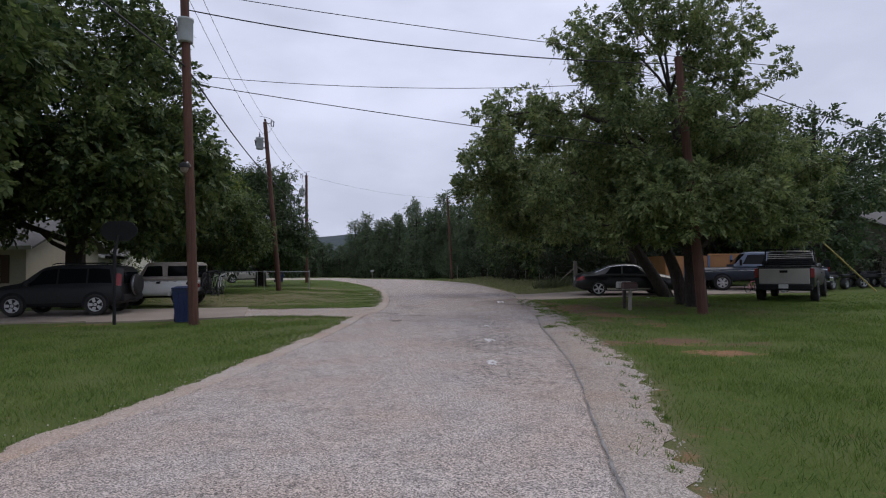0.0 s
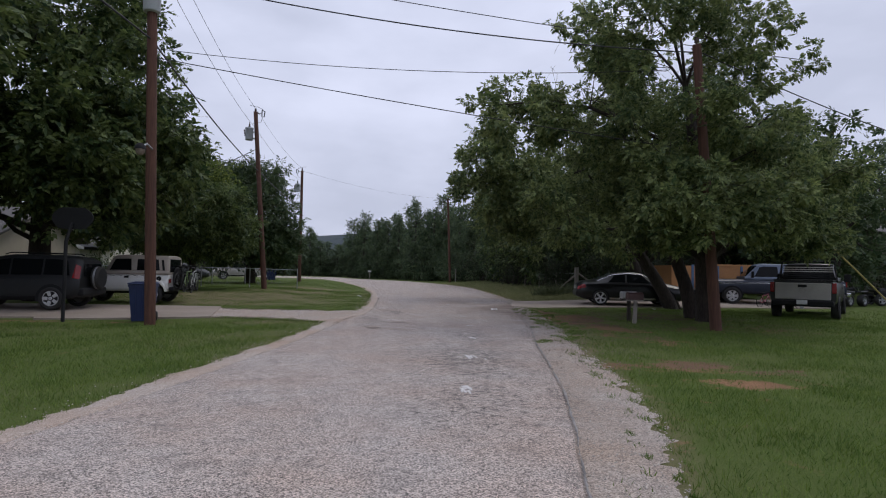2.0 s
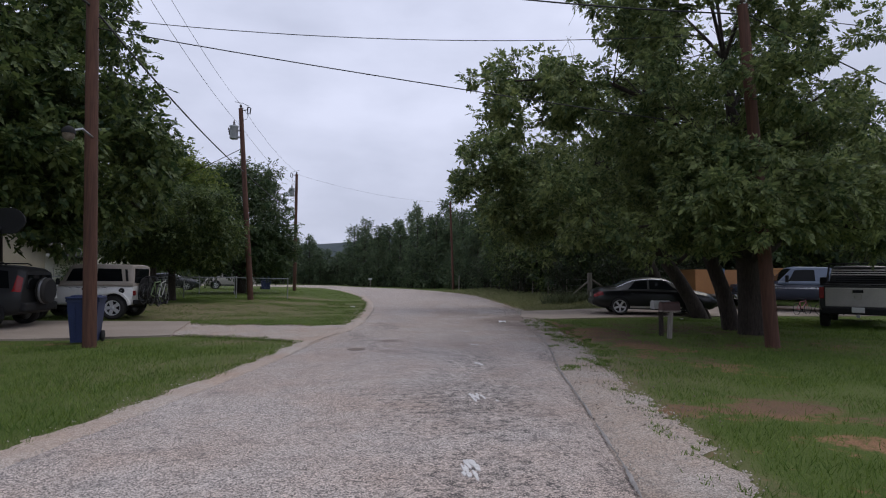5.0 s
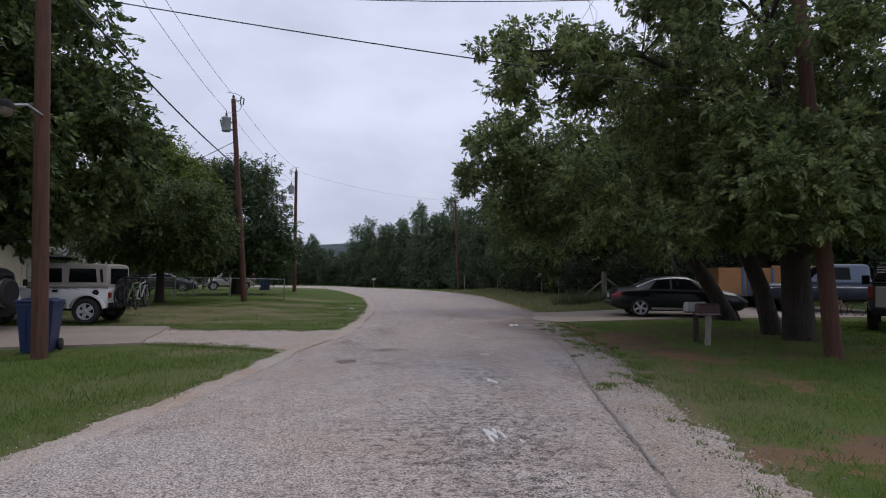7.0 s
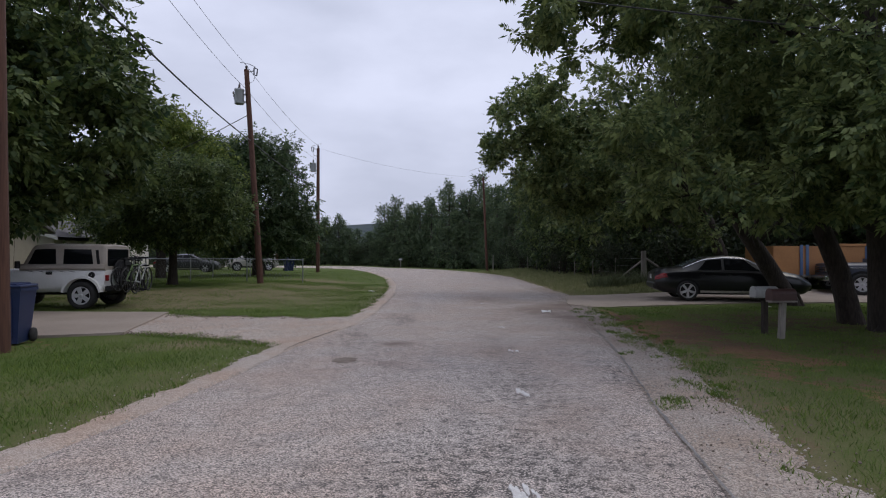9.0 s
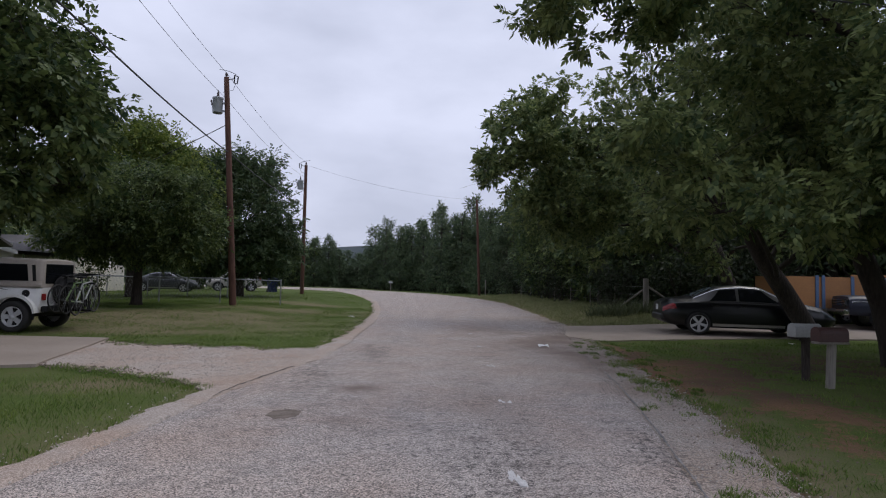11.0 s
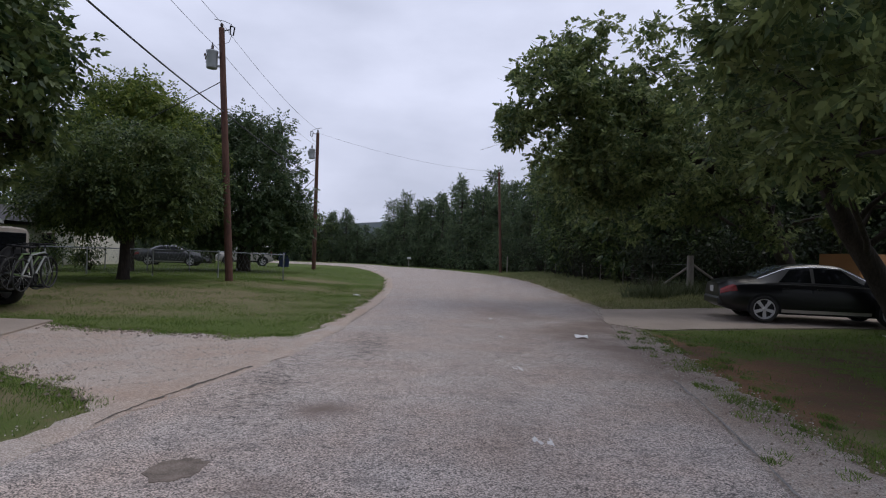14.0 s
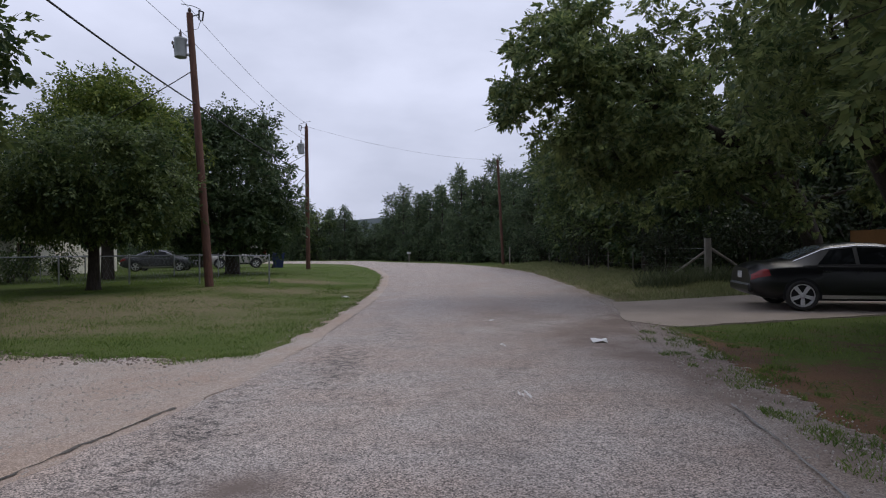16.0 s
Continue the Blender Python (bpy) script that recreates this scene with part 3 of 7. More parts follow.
DRY = [(-5.5, 28.0, 5.5, 3.6, 1.0), (-1.5, 26.0, 2.5, 4.0, 0.55), (-3.0, 12.5, 3.5, 3.0, 0.3), (-2.5, 33.0, 4.5, 2.5, 0.7), (-5.0, 24.3, 4.0, 1.4, 0.8), (-7.5, 15.8, 4.5, 2.0, 0.4), (-10.5, 12.0, 4.0, 4.0, 0.2), (-2.6, 38.5, 2.5, 2.0, 0.8), (6.2, 12.2, 1.0, 2.0, 0.45), (9.5, 33.0, 2.5, 3.0, 0.5),
       (10.2, 40.0, 2.4, 14.0, 1.0), (9.5, 30.5, 2.5, 2.0, 0.8), (5.8, 17.0, 1.0, 5.0, 0.5), (-2.2, 13.6, 2.6, 2.4, 0.4), (-1.6, 17.0, 1.6, 0.8, 0.7)]


def patches(rows, x, y):
    v = np.zeros_like(x)
    for cx, cy, rx, ry, s in rows:
        v = np.maximum(v, s * np.exp(-(((x - cx) / rx) ** 2 + ((y - cy) / ry) ** 2)))
    return v


def ground_values(x, y):
    bare, dry = patches(BARE, x, y), patches(DRY, x, y)
    near_l = np.exp(-np.abs(side_of(LEFT, x, y) - 0.1 - x) / 0.35) * (y < 60)
    near_r = np.exp(-np.abs(x - side_of(OUTER, x, y)) / 0.4) * (y < 60)
    return np.clip(bare + 0.25 * near_r, 0, 1), np.clip(dry + 0.7 * near_l + 0.6 * near_r, 0, 1)


def build_ground():
    xs = np.concatenate([np.linspace(-1500, -80, 12)[:-1], np.linspace(-80, -14, 40)[:-1], np.linspace(-14, 16, 190)[:-1], np.linspace(16, 80, 40)[:-1], np.linspace(80, 1500, 12)])
    ys = np.concatenate([np.linspace(-1500, -60, 10)[:-1], np.linspace(-60, 0, 24)[:-1], np.linspace(0, 42, 260)[:-1], np.linspace(42, 130, 70)[:-1], np.linspace(130, 2500, 14)])
    x, y = np.meshgrid(xs, ys, indexing="ij")
    z = ground_z(x, y)
    off = np.where((x > side_of(OUTER, x, y)) | (x < side_of(LEFT, x, y)), 1.0, 0.0) * (np.abs(x) < 30) * (y > -5) * (y < 60)
    bumps = np.array([noise.noise(Vector((a * 0.8, b * 0.8, 3.1))) for a, b in zip(x.ravel(), y.ravel())]).reshape(x.shape)
    z = z + off * 0.025 * bumps - (1 - off) * 0.012
    verts = np.stack([x, y, z], 2).reshape(-1, 3)
    k = len(ys)
    i, j = np.meshgrid(np.arange(len(xs) - 1), np.arange(k - 1), indexing="ij")
    q = (i * k + j).ravel()
    me = quick_mesh("ground", verts, np.stack([q, q + k, q + k + 1, q + 1], 1), "lawn")
    bare, dry = ground_values(x, y)
    for name, val in (("bare", bare), ("dry", dry), ("shaded_earth", patches(SHADED_EARTH, x, y))):
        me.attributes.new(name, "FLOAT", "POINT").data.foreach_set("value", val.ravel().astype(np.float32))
    return tagged(new("ground", me), "mown green lawn with dry and bare red earth patches", "lawn", kind="structure")


build_ground()
tagged(new("road", strip("road", wobble(LEFT, 0.05, 2.5, 1.0, RIGHT), wobble(RIGHT, 0.02, 1.5, 2.0, LEFT), 30, 0.028, "road", 0.03)), "pale grey chip-seal road curving out of sight", "road", kind="structure")
fringe = LEFT + (LEFT - RIGHT) / np.linalg.norm(LEFT - RIGHT, axis=1, keepdims=True) * 0.32
tagged(new("pavement_left", strip("pavement_left", wobble(fringe, 0.16, 1.8, 7.0, RIGHT), LEFT + (RIGHT - LEFT) * 0.012, 6, 0.03, "apron", 0.03)), "loose white gravel fringe along the road edge", "gravel", kind="structure")
tagged(new("pavement_right", strip("pavement_right", RIGHT + (LEFT - RIGHT) * 0.01, wobble(OUTER, 0.2, 1.5, 9.0, RIGHT), 8, 0.016, "shoulder", 0.02)), "crushed limestone shoulder with a ragged grass edge", "gravel", kind="structure")
inner = RIGHT + (LEFT - RIGHT) / np.linalg.norm(LEFT - RIGHT, axis=1, keepdims=True) * 0.008
lip = LEFT[372:424] + (RIGHT - LEFT)[372:424] / np.linalg.norm(RIGHT - LEFT, axis=1, keepdims=True)[372:424] * 0.022
tagged(new("trim_edge", strip("trim_edge", wobble(LEFT, 0.05, 2.5, 1.0, RIGHT)[372:424] + (0.004, 0), wobble(lip, 0.055, 3.1, 17.0, RIGHT[372:424]), 4, 0.032, "lip", 0.005)), "dark broken tar edge of the pavement", "seam", kind="structure")
tagged(new("trim_seam", strip("trim_seam", wobble(inner, 0.02, 2.6, 12.0, LEFT)[:420], wobble(RIGHT, 0.02, 1.5, 2.0, LEFT)[:420] + (0.012, 0), 4, 0.033, "tar", 0.006)), "dark tar seam along the pavement edge", "seam", kind="structure")


def slab(name, outline, lift, mat, label, category, jag=0.0, step=0.35):
    """A draped flat piece of ground with thickness; jag: unevenness of its outline."""
    pts = []
    for (x0, y0), (x1, y1) in zip(outline, outline[1:] + outline[:1]):
        k = max(1, int(math.hypot(x1 - x0, y1 - y0) / step))
        for i in range(k):
            x, y = x0 + (x1 - x0) * i / k, y0 + (y1 - y0) * i / k
            d = jag * noise.noise_vector(Vector((x * 2.1, y * 2.1, 4.0)))
            pts.append((x + d.x, y + d.y))
    bm = bmesh.new()
    f = bm.faces.new([bm.verts.new((x, y, 0)) for x, y in pts])
    bmesh.ops.triangulate(bm, faces=[f])
    bmesh.ops.subdivide_edges(bm, edges=[e for e in bm.edges if e.calc_length() > 1.5], cuts=2, use_grid_fill=True)
    for p in bm.verts:
        p.co.z = gz(p.co.x, p.co.y) + lift
    top = bm.faces[:]
    low = bmesh.ops.extrude_face_region(bm, geom=top)
    for p in low["geom"]:
        if isinstance(p, bmesh.types.BMVert):
            p.co.z -= lift + 0.05
    bmesh.ops.recalc_face_normals(bm, faces=bm.faces[:])
    me = bpy.data.meshes.new(name)
    bm.to_mesh(me)
    bm.free()
    me.materials.append(M[mat])
    return tagged(new(name, me), label, category, kind="structure")


slab("pavement_apron", [(-3.7, 18.9), (-2.5, 18.35), (-1.5, 17.75), (-0.4, 16.8), (-0.05, 16.3), (0.35, 16.9), (0.9, 19.1), (1.25, 23.0), (0.85, 22.6), (0.55, 21.2), (-0.2, 20.85), (-1.2, 21.05), (-2.5, 21.4), (-3.4, 21.75), (-4.2, 22.1)], 0.02, "apron",
     "sandy white gravel apron between road and driveway", "gravel", 0.22, 0.12)
slab("pavement_driveway_left", [(-3.55, 18.75), (-4.15, 22.35), (-9.0, 22.6), (-26, 23), (-26, 18.2), (-8.1, 18.35), (-7.9, 17.95), (-6.6, 18.1)], 0.05, "concrete", "pale concrete driveway slab", "driveway", 0.03)
slab("pavement_driveway_right", [(6.75, 24.3), (7.4, 23.3), (9.5, 24.0), (12.3, 24.7), (22, 25.2), (22, 29.4), (11.5, 28.7), (7.75, 28.1)], 0.03, "concrete", "pinkish concrete driveway with a broken edge", "driveway", 0.07, 0.2)

# ---- trees ----
def leaves(name, p, d, length, width, mat, rng, up=None):
    """A crown of separate pointed leaves: places, directions, lengths and widths."""
    k = len(p)
    d = d / np.linalg.norm(d, axis=1, keepdims=True)
    s = np.cross(d, rng.normal(size=(k, 3)) if up is None else up + rng.normal(size=(k, 3)) * 0.35)
    s /= np.maximum(np.linalg.norm(s, axis=1, keepdims=True), 1e-6)
    sag = np.zeros((k, 3))
    sag[:, 2] = -0.12 * length
    v = np.stack([p, p + d * (0.45 * length)[:, None] + s * width[:, None], p + d * length[:, None] + sag, p + d * (0.45 * length)[:, None] - s * width[:, None]], 1).reshape(-1, 3)
    q = np.arange(4 * k).reshape(-1, 4)
    return quick_mesh(name, v, q, mat, False)


def crown_points(rng, blobs, gap=-0.22, seed=0.0):
    """Clump centres in the crown's lobes, most of them near the outside, with gaps between."""
    out = []
    for cx, cy, cz, rx, ry, rz, k in blobs:
        made = 0
        while made < k:
            d = rng.normal(size=3)
            d /= np.linalg.norm(d)
            r = rng.uniform(0.35, 1.0) ** 0.5
            p = np.array((cx, cy, cz)) + d * r * np.array((rx, ry, rz))
            made += 1
            if noise.noise(Vector((p[0] * 0.55, p[1] * 0.55, p[2] * 0.55 + seed))) > gap:
                out.append(p)
    return np.array(out)


def limb_shape(rng, trunk, radii, clumps, every):
    """Trunk, a few boughs that fork from it, and twigs from the boughs to the clumps of leaves."""
    s = Shape()
    s.tube(trunk, radii, 12)
    nodes, size = [], []
    for i in range(len(trunk) - 1):
        for f in (0.0, 0.25, 0.5, 0.75):
            nodes.append(Vector(trunk[i]).lerp(Vector(trunk[i + 1]), f))
            size.append(radii[i] * (1 - f) + radii[i + 1] * f)
    low = 0.22 * trunk[-1][2]
    ends = [clumps[rng.integers(len(clumps))]]
    while len(ends) < min(16, len(clumps)):              # bough ends spread evenly through the crown
        far = np.min([np.linalg.norm(clumps - e, axis=1) for e in ends], axis=0)
        ends.append(clumps[int(np.argmax(far))])
    stem = list(zip(nodes, size))
    for e in ends:
        e = Vector(e)
        k = min(range(len(stem)), key=lambda i: (stem[i][0] - e).length + 1.5 * max(0, stem[i][0].z - e.z + 1.2) + (4 if stem[i][0].z < low else 0))
        a, r = stem[k][0], max(0.05, stem[k][1] * rng.uniform(0.3, 0.44))
        rise = Vector((0, 0, 0.12 * (e - a).length))
        pts = [a] + [a.lerp(e, f) + rise * (4 * f * (1 - f)) + Vector(rng.normal(size=3)) * 0.16 for f in (0.25, 0.5, 0.75)] + [a.lerp(e, 0.94)]
        rad = [r, r * 0.8, r * 0.58, r * 0.36, 0.02]
        s.tube(pts, rad, 8, False)
        for i in range(4):
            for f in (0.0, 0.5):
                nodes.append(pts[i].lerp(pts[i + 1], f))
                size.append(rad[i] * (1 - f) + rad[i + 1] * f)
    where = np.array([tuple(p) for p in nodes])
    for c in clumps[::every]:
        dist = np.linalg.norm(where - c, axis=1) + 1.2 * np.maximum(0, where[:, 2] - c[2] + 0.2) + 4.0 * (where[:, 2] < low)
        k = int(np.argmin(dist))
        a, c = nodes[k], Vector(c)
        r = min(0.035, max(0.014, size[k] * 0.35))
        m1 = a.lerp(c, 0.4) + Vector(rng.normal(size=3)) * 0.14 + Vector((0, 0, 0.12))
        m2 = a.lerp(c, 0.75) + Vector(rng.normal(size=3)) * 0.12 + Vector((0, 0, 0.06))
        s.tube([a, m1, m2, c], [r, r * 0.66, r * 0.4, 0.006], 5, False)
        for _ in range(2):
            e = c + Vector(rng.normal(size=3)) * 0.42
            s.tube([m2, m2.lerp(e, 0.5) + Vector(rng.normal(size=3)) * 0.08, e], [r * 0.35, r * 0.2, 0.004], 4, False)
    return s


def tree(at, label, trunk, radii, blobs, mat, per=200, size=(0.13, 0.024), clump=0.62, every=3, seed=1, gap=-0.22, droop=0.35, category="tree", group="", more=(), spray=7, frond=0.3):
    """A broadleaf tree: trunk and limbs, and a crown of leaves in clumps. Measures are from its foot."""
    rng = np.random.default_rng(seed)
    root = thing("tree", Matrix.Translation(at), label, category, group)
    c = crown_points(rng, blobs, gap, seed * 3.7)
    sh = limb_shape(rng, trunk, radii, c, every)
    for pts, rad in more:
        sh.tube(pts, rad, 10)
    foot = Vector(trunk[0])
    for a in range(5):
        w = Vector((math.cos(a * 1.26 + seed), math.sin(a * 1.26 + seed), 0))
        sh.tube([foot + w * radii[0] * 1.5 + Vector((0, 0, -0.08)), foot + w * radii[0] * 0.85 + Vector((0, 0, 0.1)), foot + w * radii[0] * 0.4 + Vector((0, 0, 0.5))], [radii[0] * 0.28, radii[0] * 0.3, radii[0] * 0.2], 6)
    part("trunk", sh, "bark", root)
    sprays = max(1, per // spray)
    k = len(c) * sprays
    off = rng.normal(size=(k, 3))
    off *= rng.uniform(0.02, 1.0, (k, 1)) ** 0.5 / np.linalg.norm(off, axis=1, keepdims=True)
    big = np.repeat(rng.uniform(0.45, 1.25, len(c)), sprays)[:, None] * clump
    foot_at = np.repeat(c, sprays, 0) + off * big * (1, 1, 0.7)
    stem = off * 1.3 + rng.normal(size=(k, 3)) * 0.5
    stem[:, 2] -= droop
    stem /= np.linalg.norm(stem, axis=1, keepdims=True)
    up = np.cross(stem, np.cross(rng.normal(size=(k, 3)) * 0.5 + (0, 0, 1), stem))
    up /= np.linalg.norm(up, axis=1, keepdims=True)
    across = np.cross(stem, up)
    along = np.linspace(0.12, 1.0, spray)                     # leaflets stand in pairs along each stalk
    turn = np.where(np.arange(spray) % 2 == 0, 0.95, -0.95) * np.linspace(1, 0.45, spray)
    turn[-1] = 0
    length = frond * rng.uniform(0.6, 1.3, (k, 1, 1))
    p = foot_at[:, None] + stem[:, None] * along[None, :, None] * length - up[:, None] * (along ** 2)[None, :, None] * length * 0.25
    d = stem[:, None] * np.cos(turn)[None, :, None] + across[:, None] * np.sin(turn)[None, :, None]
    p, d, up = p.reshape(-1, 3), d.reshape(-1, 3), np.repeat(up, spray, 0)
    k *= spray
    part("crown", leaves("crown", p, d, size[0] * rng.uniform(0.65, 1.3, k), size[1] * rng.uniform(0.75, 1.25, k), mat, rng, up), mat, root)
    return root


def pine(at, label, height, seed, per=27, spread=2.7, low=0.03, group=""):
    rng = np.random.default_rng(seed)
    root = thing("tree", Matrix.Translation(at), label, "pine tree", group)
    s = Shape()
    bend = rng.normal(size=2) * 0.15
    s.tube([(bend[0] * t * t, bend[1] * t * t, height * t - (0.1 if t == 0 else 0)) for t in (0, 0.25, 0.5, 0.75, 0.97)], [0.17, 0.14, 0.1, 0.06, 0.02], 8)
    cs = []
    for t in np.linspace(low, 0.99, int(height * 2.6)):
        reach = spread * (1.02 - t) ** 0.5 * rng.uniform(0.65, 1.15)
        for a in rng.uniform(0, 6.28, max(2, int(5.5 * (1.15 - t)) + 1)):
            rr = reach * rng.uniform(0.4, 1.0)
            tip = Vector((math.cos(a) * rr, math.sin(a) * rr, height * t + rr * rng.uniform(0.05, 0.3)))
            s.tube([(0, 0, height * t), tip * 0.5 + Vector((0, 0, height * t * 0.5 - 0.05)), tip], [0.03, 0.02, 0.006], 4, False)
            cs += [tip, tip * 0.72 + Vector((0, 0, height * t * 0.28))]
    part("trunk", s, "bark", root)
    c = np.array([tuple(v) for v in cs])
    k = len(c) * per
    d = rng.normal(size=(k, 3))
    d[:, 2] += 0.35
    p = np.repeat(c, per, 0) + d * rng.uniform(0.02, 0.26, (k, 1))
    part("crown", leaves("crown", p, d, rng.uniform(0.25, 0.5, k), rng.uniform(0.036, 0.062, k), "leaf_pine", rng), "leaf_pine", root)
    return root


def on_ground(x, y, sink=0.03):
    return (x, y, gz(x, y) - sink)


# the spreading pecans over the verge and the driveway
tree(on_ground(11.45, 18.0), "big pecan tree with drooping green leaves beside the road", [(0, 0, -0.1), (-0.05, 0, 1.2), (-0.2, -0.1, 2.6), (-0.5, -0.3, 4.2), (-0.9, -0.6, 5.8), (-1.4, -1.0, 7.4)], [0.37, 0.32, 0.29, 0.24, 0.15, 0.06],
     [(-1.9, -1.1, 6.6, 3.6, 3.2, 2.8, 215), (-1.7, -0.6, 9.4, 3.5, 3.0, 2.3, 235), (1.2, -0.6, 7.2, 2.3, 2.4, 2.3, 90), (-2.6, -2.2, 5.0, 3.2, 2.6, 1.6, 90), (0.5, -1.6, 4.0, 2.9, 2.4, 1.7, 148), (-3.6, -1.6, 3.7, 2.7, 2.2, 1.7, 165), (-1.8, -3.0, 3.2, 2.8, 1.8, 1.3, 165), (2.2, -1.0, 3.6, 2.4, 2.2, 1.5, 116), (-0.6, 0.4, 3.6, 3.0, 2.0, 1.4, 116), (-4.6, -1.2, 6.4, 1.7, 1.6, 1.5, 66), (-6.2, -1.2, 6.3, 1.7, 1.6, 1.4, 95)],
     "leaf_pecan", per=186, seed=11, every=5, size=(0.11, 0.031), gap=-0.03, clump=0.35, spray=6, frond=0.15, droop=0.18)
tree(on_ground(13.7, 24.2), "leaning pecan tree with a slanted dark trunk beside the driveway", [(0, 0, -0.1), (-0.42, 0, 0.7), (-0.9, 0, 1.45), (-1.5, 0, 2.3), (-2.3, -0.3, 3.4), (-3.0, -0.8, 4.8), (-3.6, -1.4, 6.2)], [0.3, 0.26, 0.24, 0.22, 0.18, 0.12, 0.05],
     [(-3.7, -2.6, 5.2, 3.0, 2.8, 2.3, 230), (-2.7, -2.0, 7.6, 2.6, 2.4, 1.7, 82), (-0.3, -1.9, 5.4, 2.8, 2.6, 2.1, 120), (2.0, -1.2, 5.0, 2.4, 2.6, 1.9, 70)], "leaf_pecan", per=189, seed=12, every=6, size=(0.115, 0.028), gap=-0.16, clump=0.43, spray=7, frond=0.18, droop=0.25)
tree(on_ground(11.75, 19.35), "slender leaning pecan trunk with dark bark and green leaves", [(0, 0, -0.1), (-0.12, 0, 0.5), (-0.3, 0, 1.2), (-0.6, 0.1, 2.1), (-1.0, 0.3, 3.2), (-1.3, 0.5, 4.6), (-1.5, 0.6, 5.8)], [0.27, 0.23, 0.21, 0.19, 0.15, 0.1, 0.04],
     [(-0.4, 1.2, 4.8, 2.8, 2.2, 1.7, 130), (1.4, 0.4, 5.0, 2.4, 2.2, 1.8, 90), (3.6, 2.2, 5.4, 2.8, 2.8, 1.9, 110), (-1.6, 2.2, 6.6, 2.6, 2.4, 1.6, 90)], "leaf_pecan", per=161, seed=20, every=6, size=(0.115, 0.028), gap=-0.16, clump=0.43, spray=7, frond=0.18, droop=0.25)
tree(on_ground(13.4, 31.0), "spreading tree whose limbs hang over the road and driveway", [(2.6, 1.2, -0.1), (2.4, 1.1, 1.4), (1.6, 0.7, 2.8), (-0.4, -0.1, 4.2), (-2.8, -0.7, 5.2), (-4.8, -1.0, 5.8)], [0.36, 0.3, 0.27, 0.22, 0.15, 0.06],
     [(-6.7, -1.0, 5.9, 1.8, 2.4, 2.4, 182), (-4.8, -1.4, 5.0, 2.4, 2.6, 2.1, 182), (-2.0, -1.6, 5.4, 3.0, 2.8, 2.6, 182), (-4.9, -1.0, 7.7, 1.8, 2.0, 1.3, 56), (0.6, -0.8, 5.4, 2.6, 2.4, 2.6, 99), (-3.6, -0.4, 3.4, 2.6, 1.8, 1.3, 82), (0.9, -1.6, 3.3, 2.2, 1.2, 1.4, 80)], "leaf_pecan", per=140, seed=17, every=6, size=(0.135, 0.042), gap=-0.1, clump=0.43, spray=6, frond=0.17, droop=0.2)
# left yard
tree(on_ground(-11.4, 24.6), "large shade tree with dense dark green leaves", [(0, 0, -0.1), (0.05, 0, 1.4), (0.1, -0.1, 3.0), (0.4, -0.2, 5.2), (0.6, -0.1, 7.4), (0.7, 0, 9.0)], [0.45, 0.38, 0.33, 0.26, 0.15, 0.06],
     [(0.6, -0.6, 7.4, 5.0, 4.4, 4.0, 300), (-3.4, -1.4, 5.4, 3.4, 3.0, 3.0, 130), (3.4, -0.4, 5.2, 2.5, 3.0, 2.7, 130), (0.8, -2.8, 5.6, 3.8, 2.2, 1.8, 100), (-3.0, -2.6, 3.9, 1.8, 2.0, 1.7, 70), (-4.9, -2.4, 4.6, 2.0, 2.0, 1.6, 60), (2.6, -2.6, 3.9, 1.7, 1.8, 1.6, 60), (0.5, 0, 11.4, 3.6, 3.4, 2.2, 100), (2.6, -3.2, 5.6, 2.4, 2.0, 2.4, 80)], "leaf_oak", per=120, seed=13, size=(0.19, 0.064), gap=-0.5, every=5, spray=5, frond=0.26, clump=0.66)
# the last two crown lobes are added, mostly out of view, to shade the lawn
tree(on_ground(-14.2, 17.2), "tall shade tree leaning over the house drive", [(0, 0, -0.1), (0, 0, 2.0), (0.2, -0.1, 4.4), (0.6, -0.2, 7.0)], [0.34, 0.28, 0.2, 0.06],
     [(0.4, -0.6, 7.0, 4.2, 3.6, 3.8, 250), (-0.6, -0.4, 10.6, 4.0, 3.4, 3.0, 150), (2.0, -1.6, 4.6, 3.0, 2.2, 2.0, 100), (-2.0, -1.0, 5.0, 3.0, 2.6, 2.4, 80), (2.6, 0.4, 8.6, 2.8, 2.8, 3.0, 120), (3.4, -3.6, 7.6, 3.2, 2.8, 2.2, 110), (2.6, -5.6, 9.0, 3.2, 2.8, 2.0, 90)], "leaf_oak", per=100, seed=18, size=(0.22, 0.075), gap=-0.8, every=5, spray=5, frond=0.3, clump=0.7)
tree(on_ground(-8.27, 32.8), "small round yard tree with low spreading branches", [(0, 0, -0.1), (0.02, 0, 0.7), (0, 0.05, 1.5), (-0.1, 0, 2.6), (0, 0, 3.8)], [0.24, 0.18, 0.16, 0.1, 0.04],
     [(0.0, 0.2, 3.9, 3.2, 2.8, 1.9, 170), (-0.9, 0, 2.9, 2.8, 2.2, 1.0, 80), (1.2, -0.2, 2.7, 1.9, 1.8, 0.9, 60)], "leaf_oak", per=185, seed=14, spray=5, frond=0.32, size=(0.14, 0.04), clump=0.55, gap=-0.5, every=4)
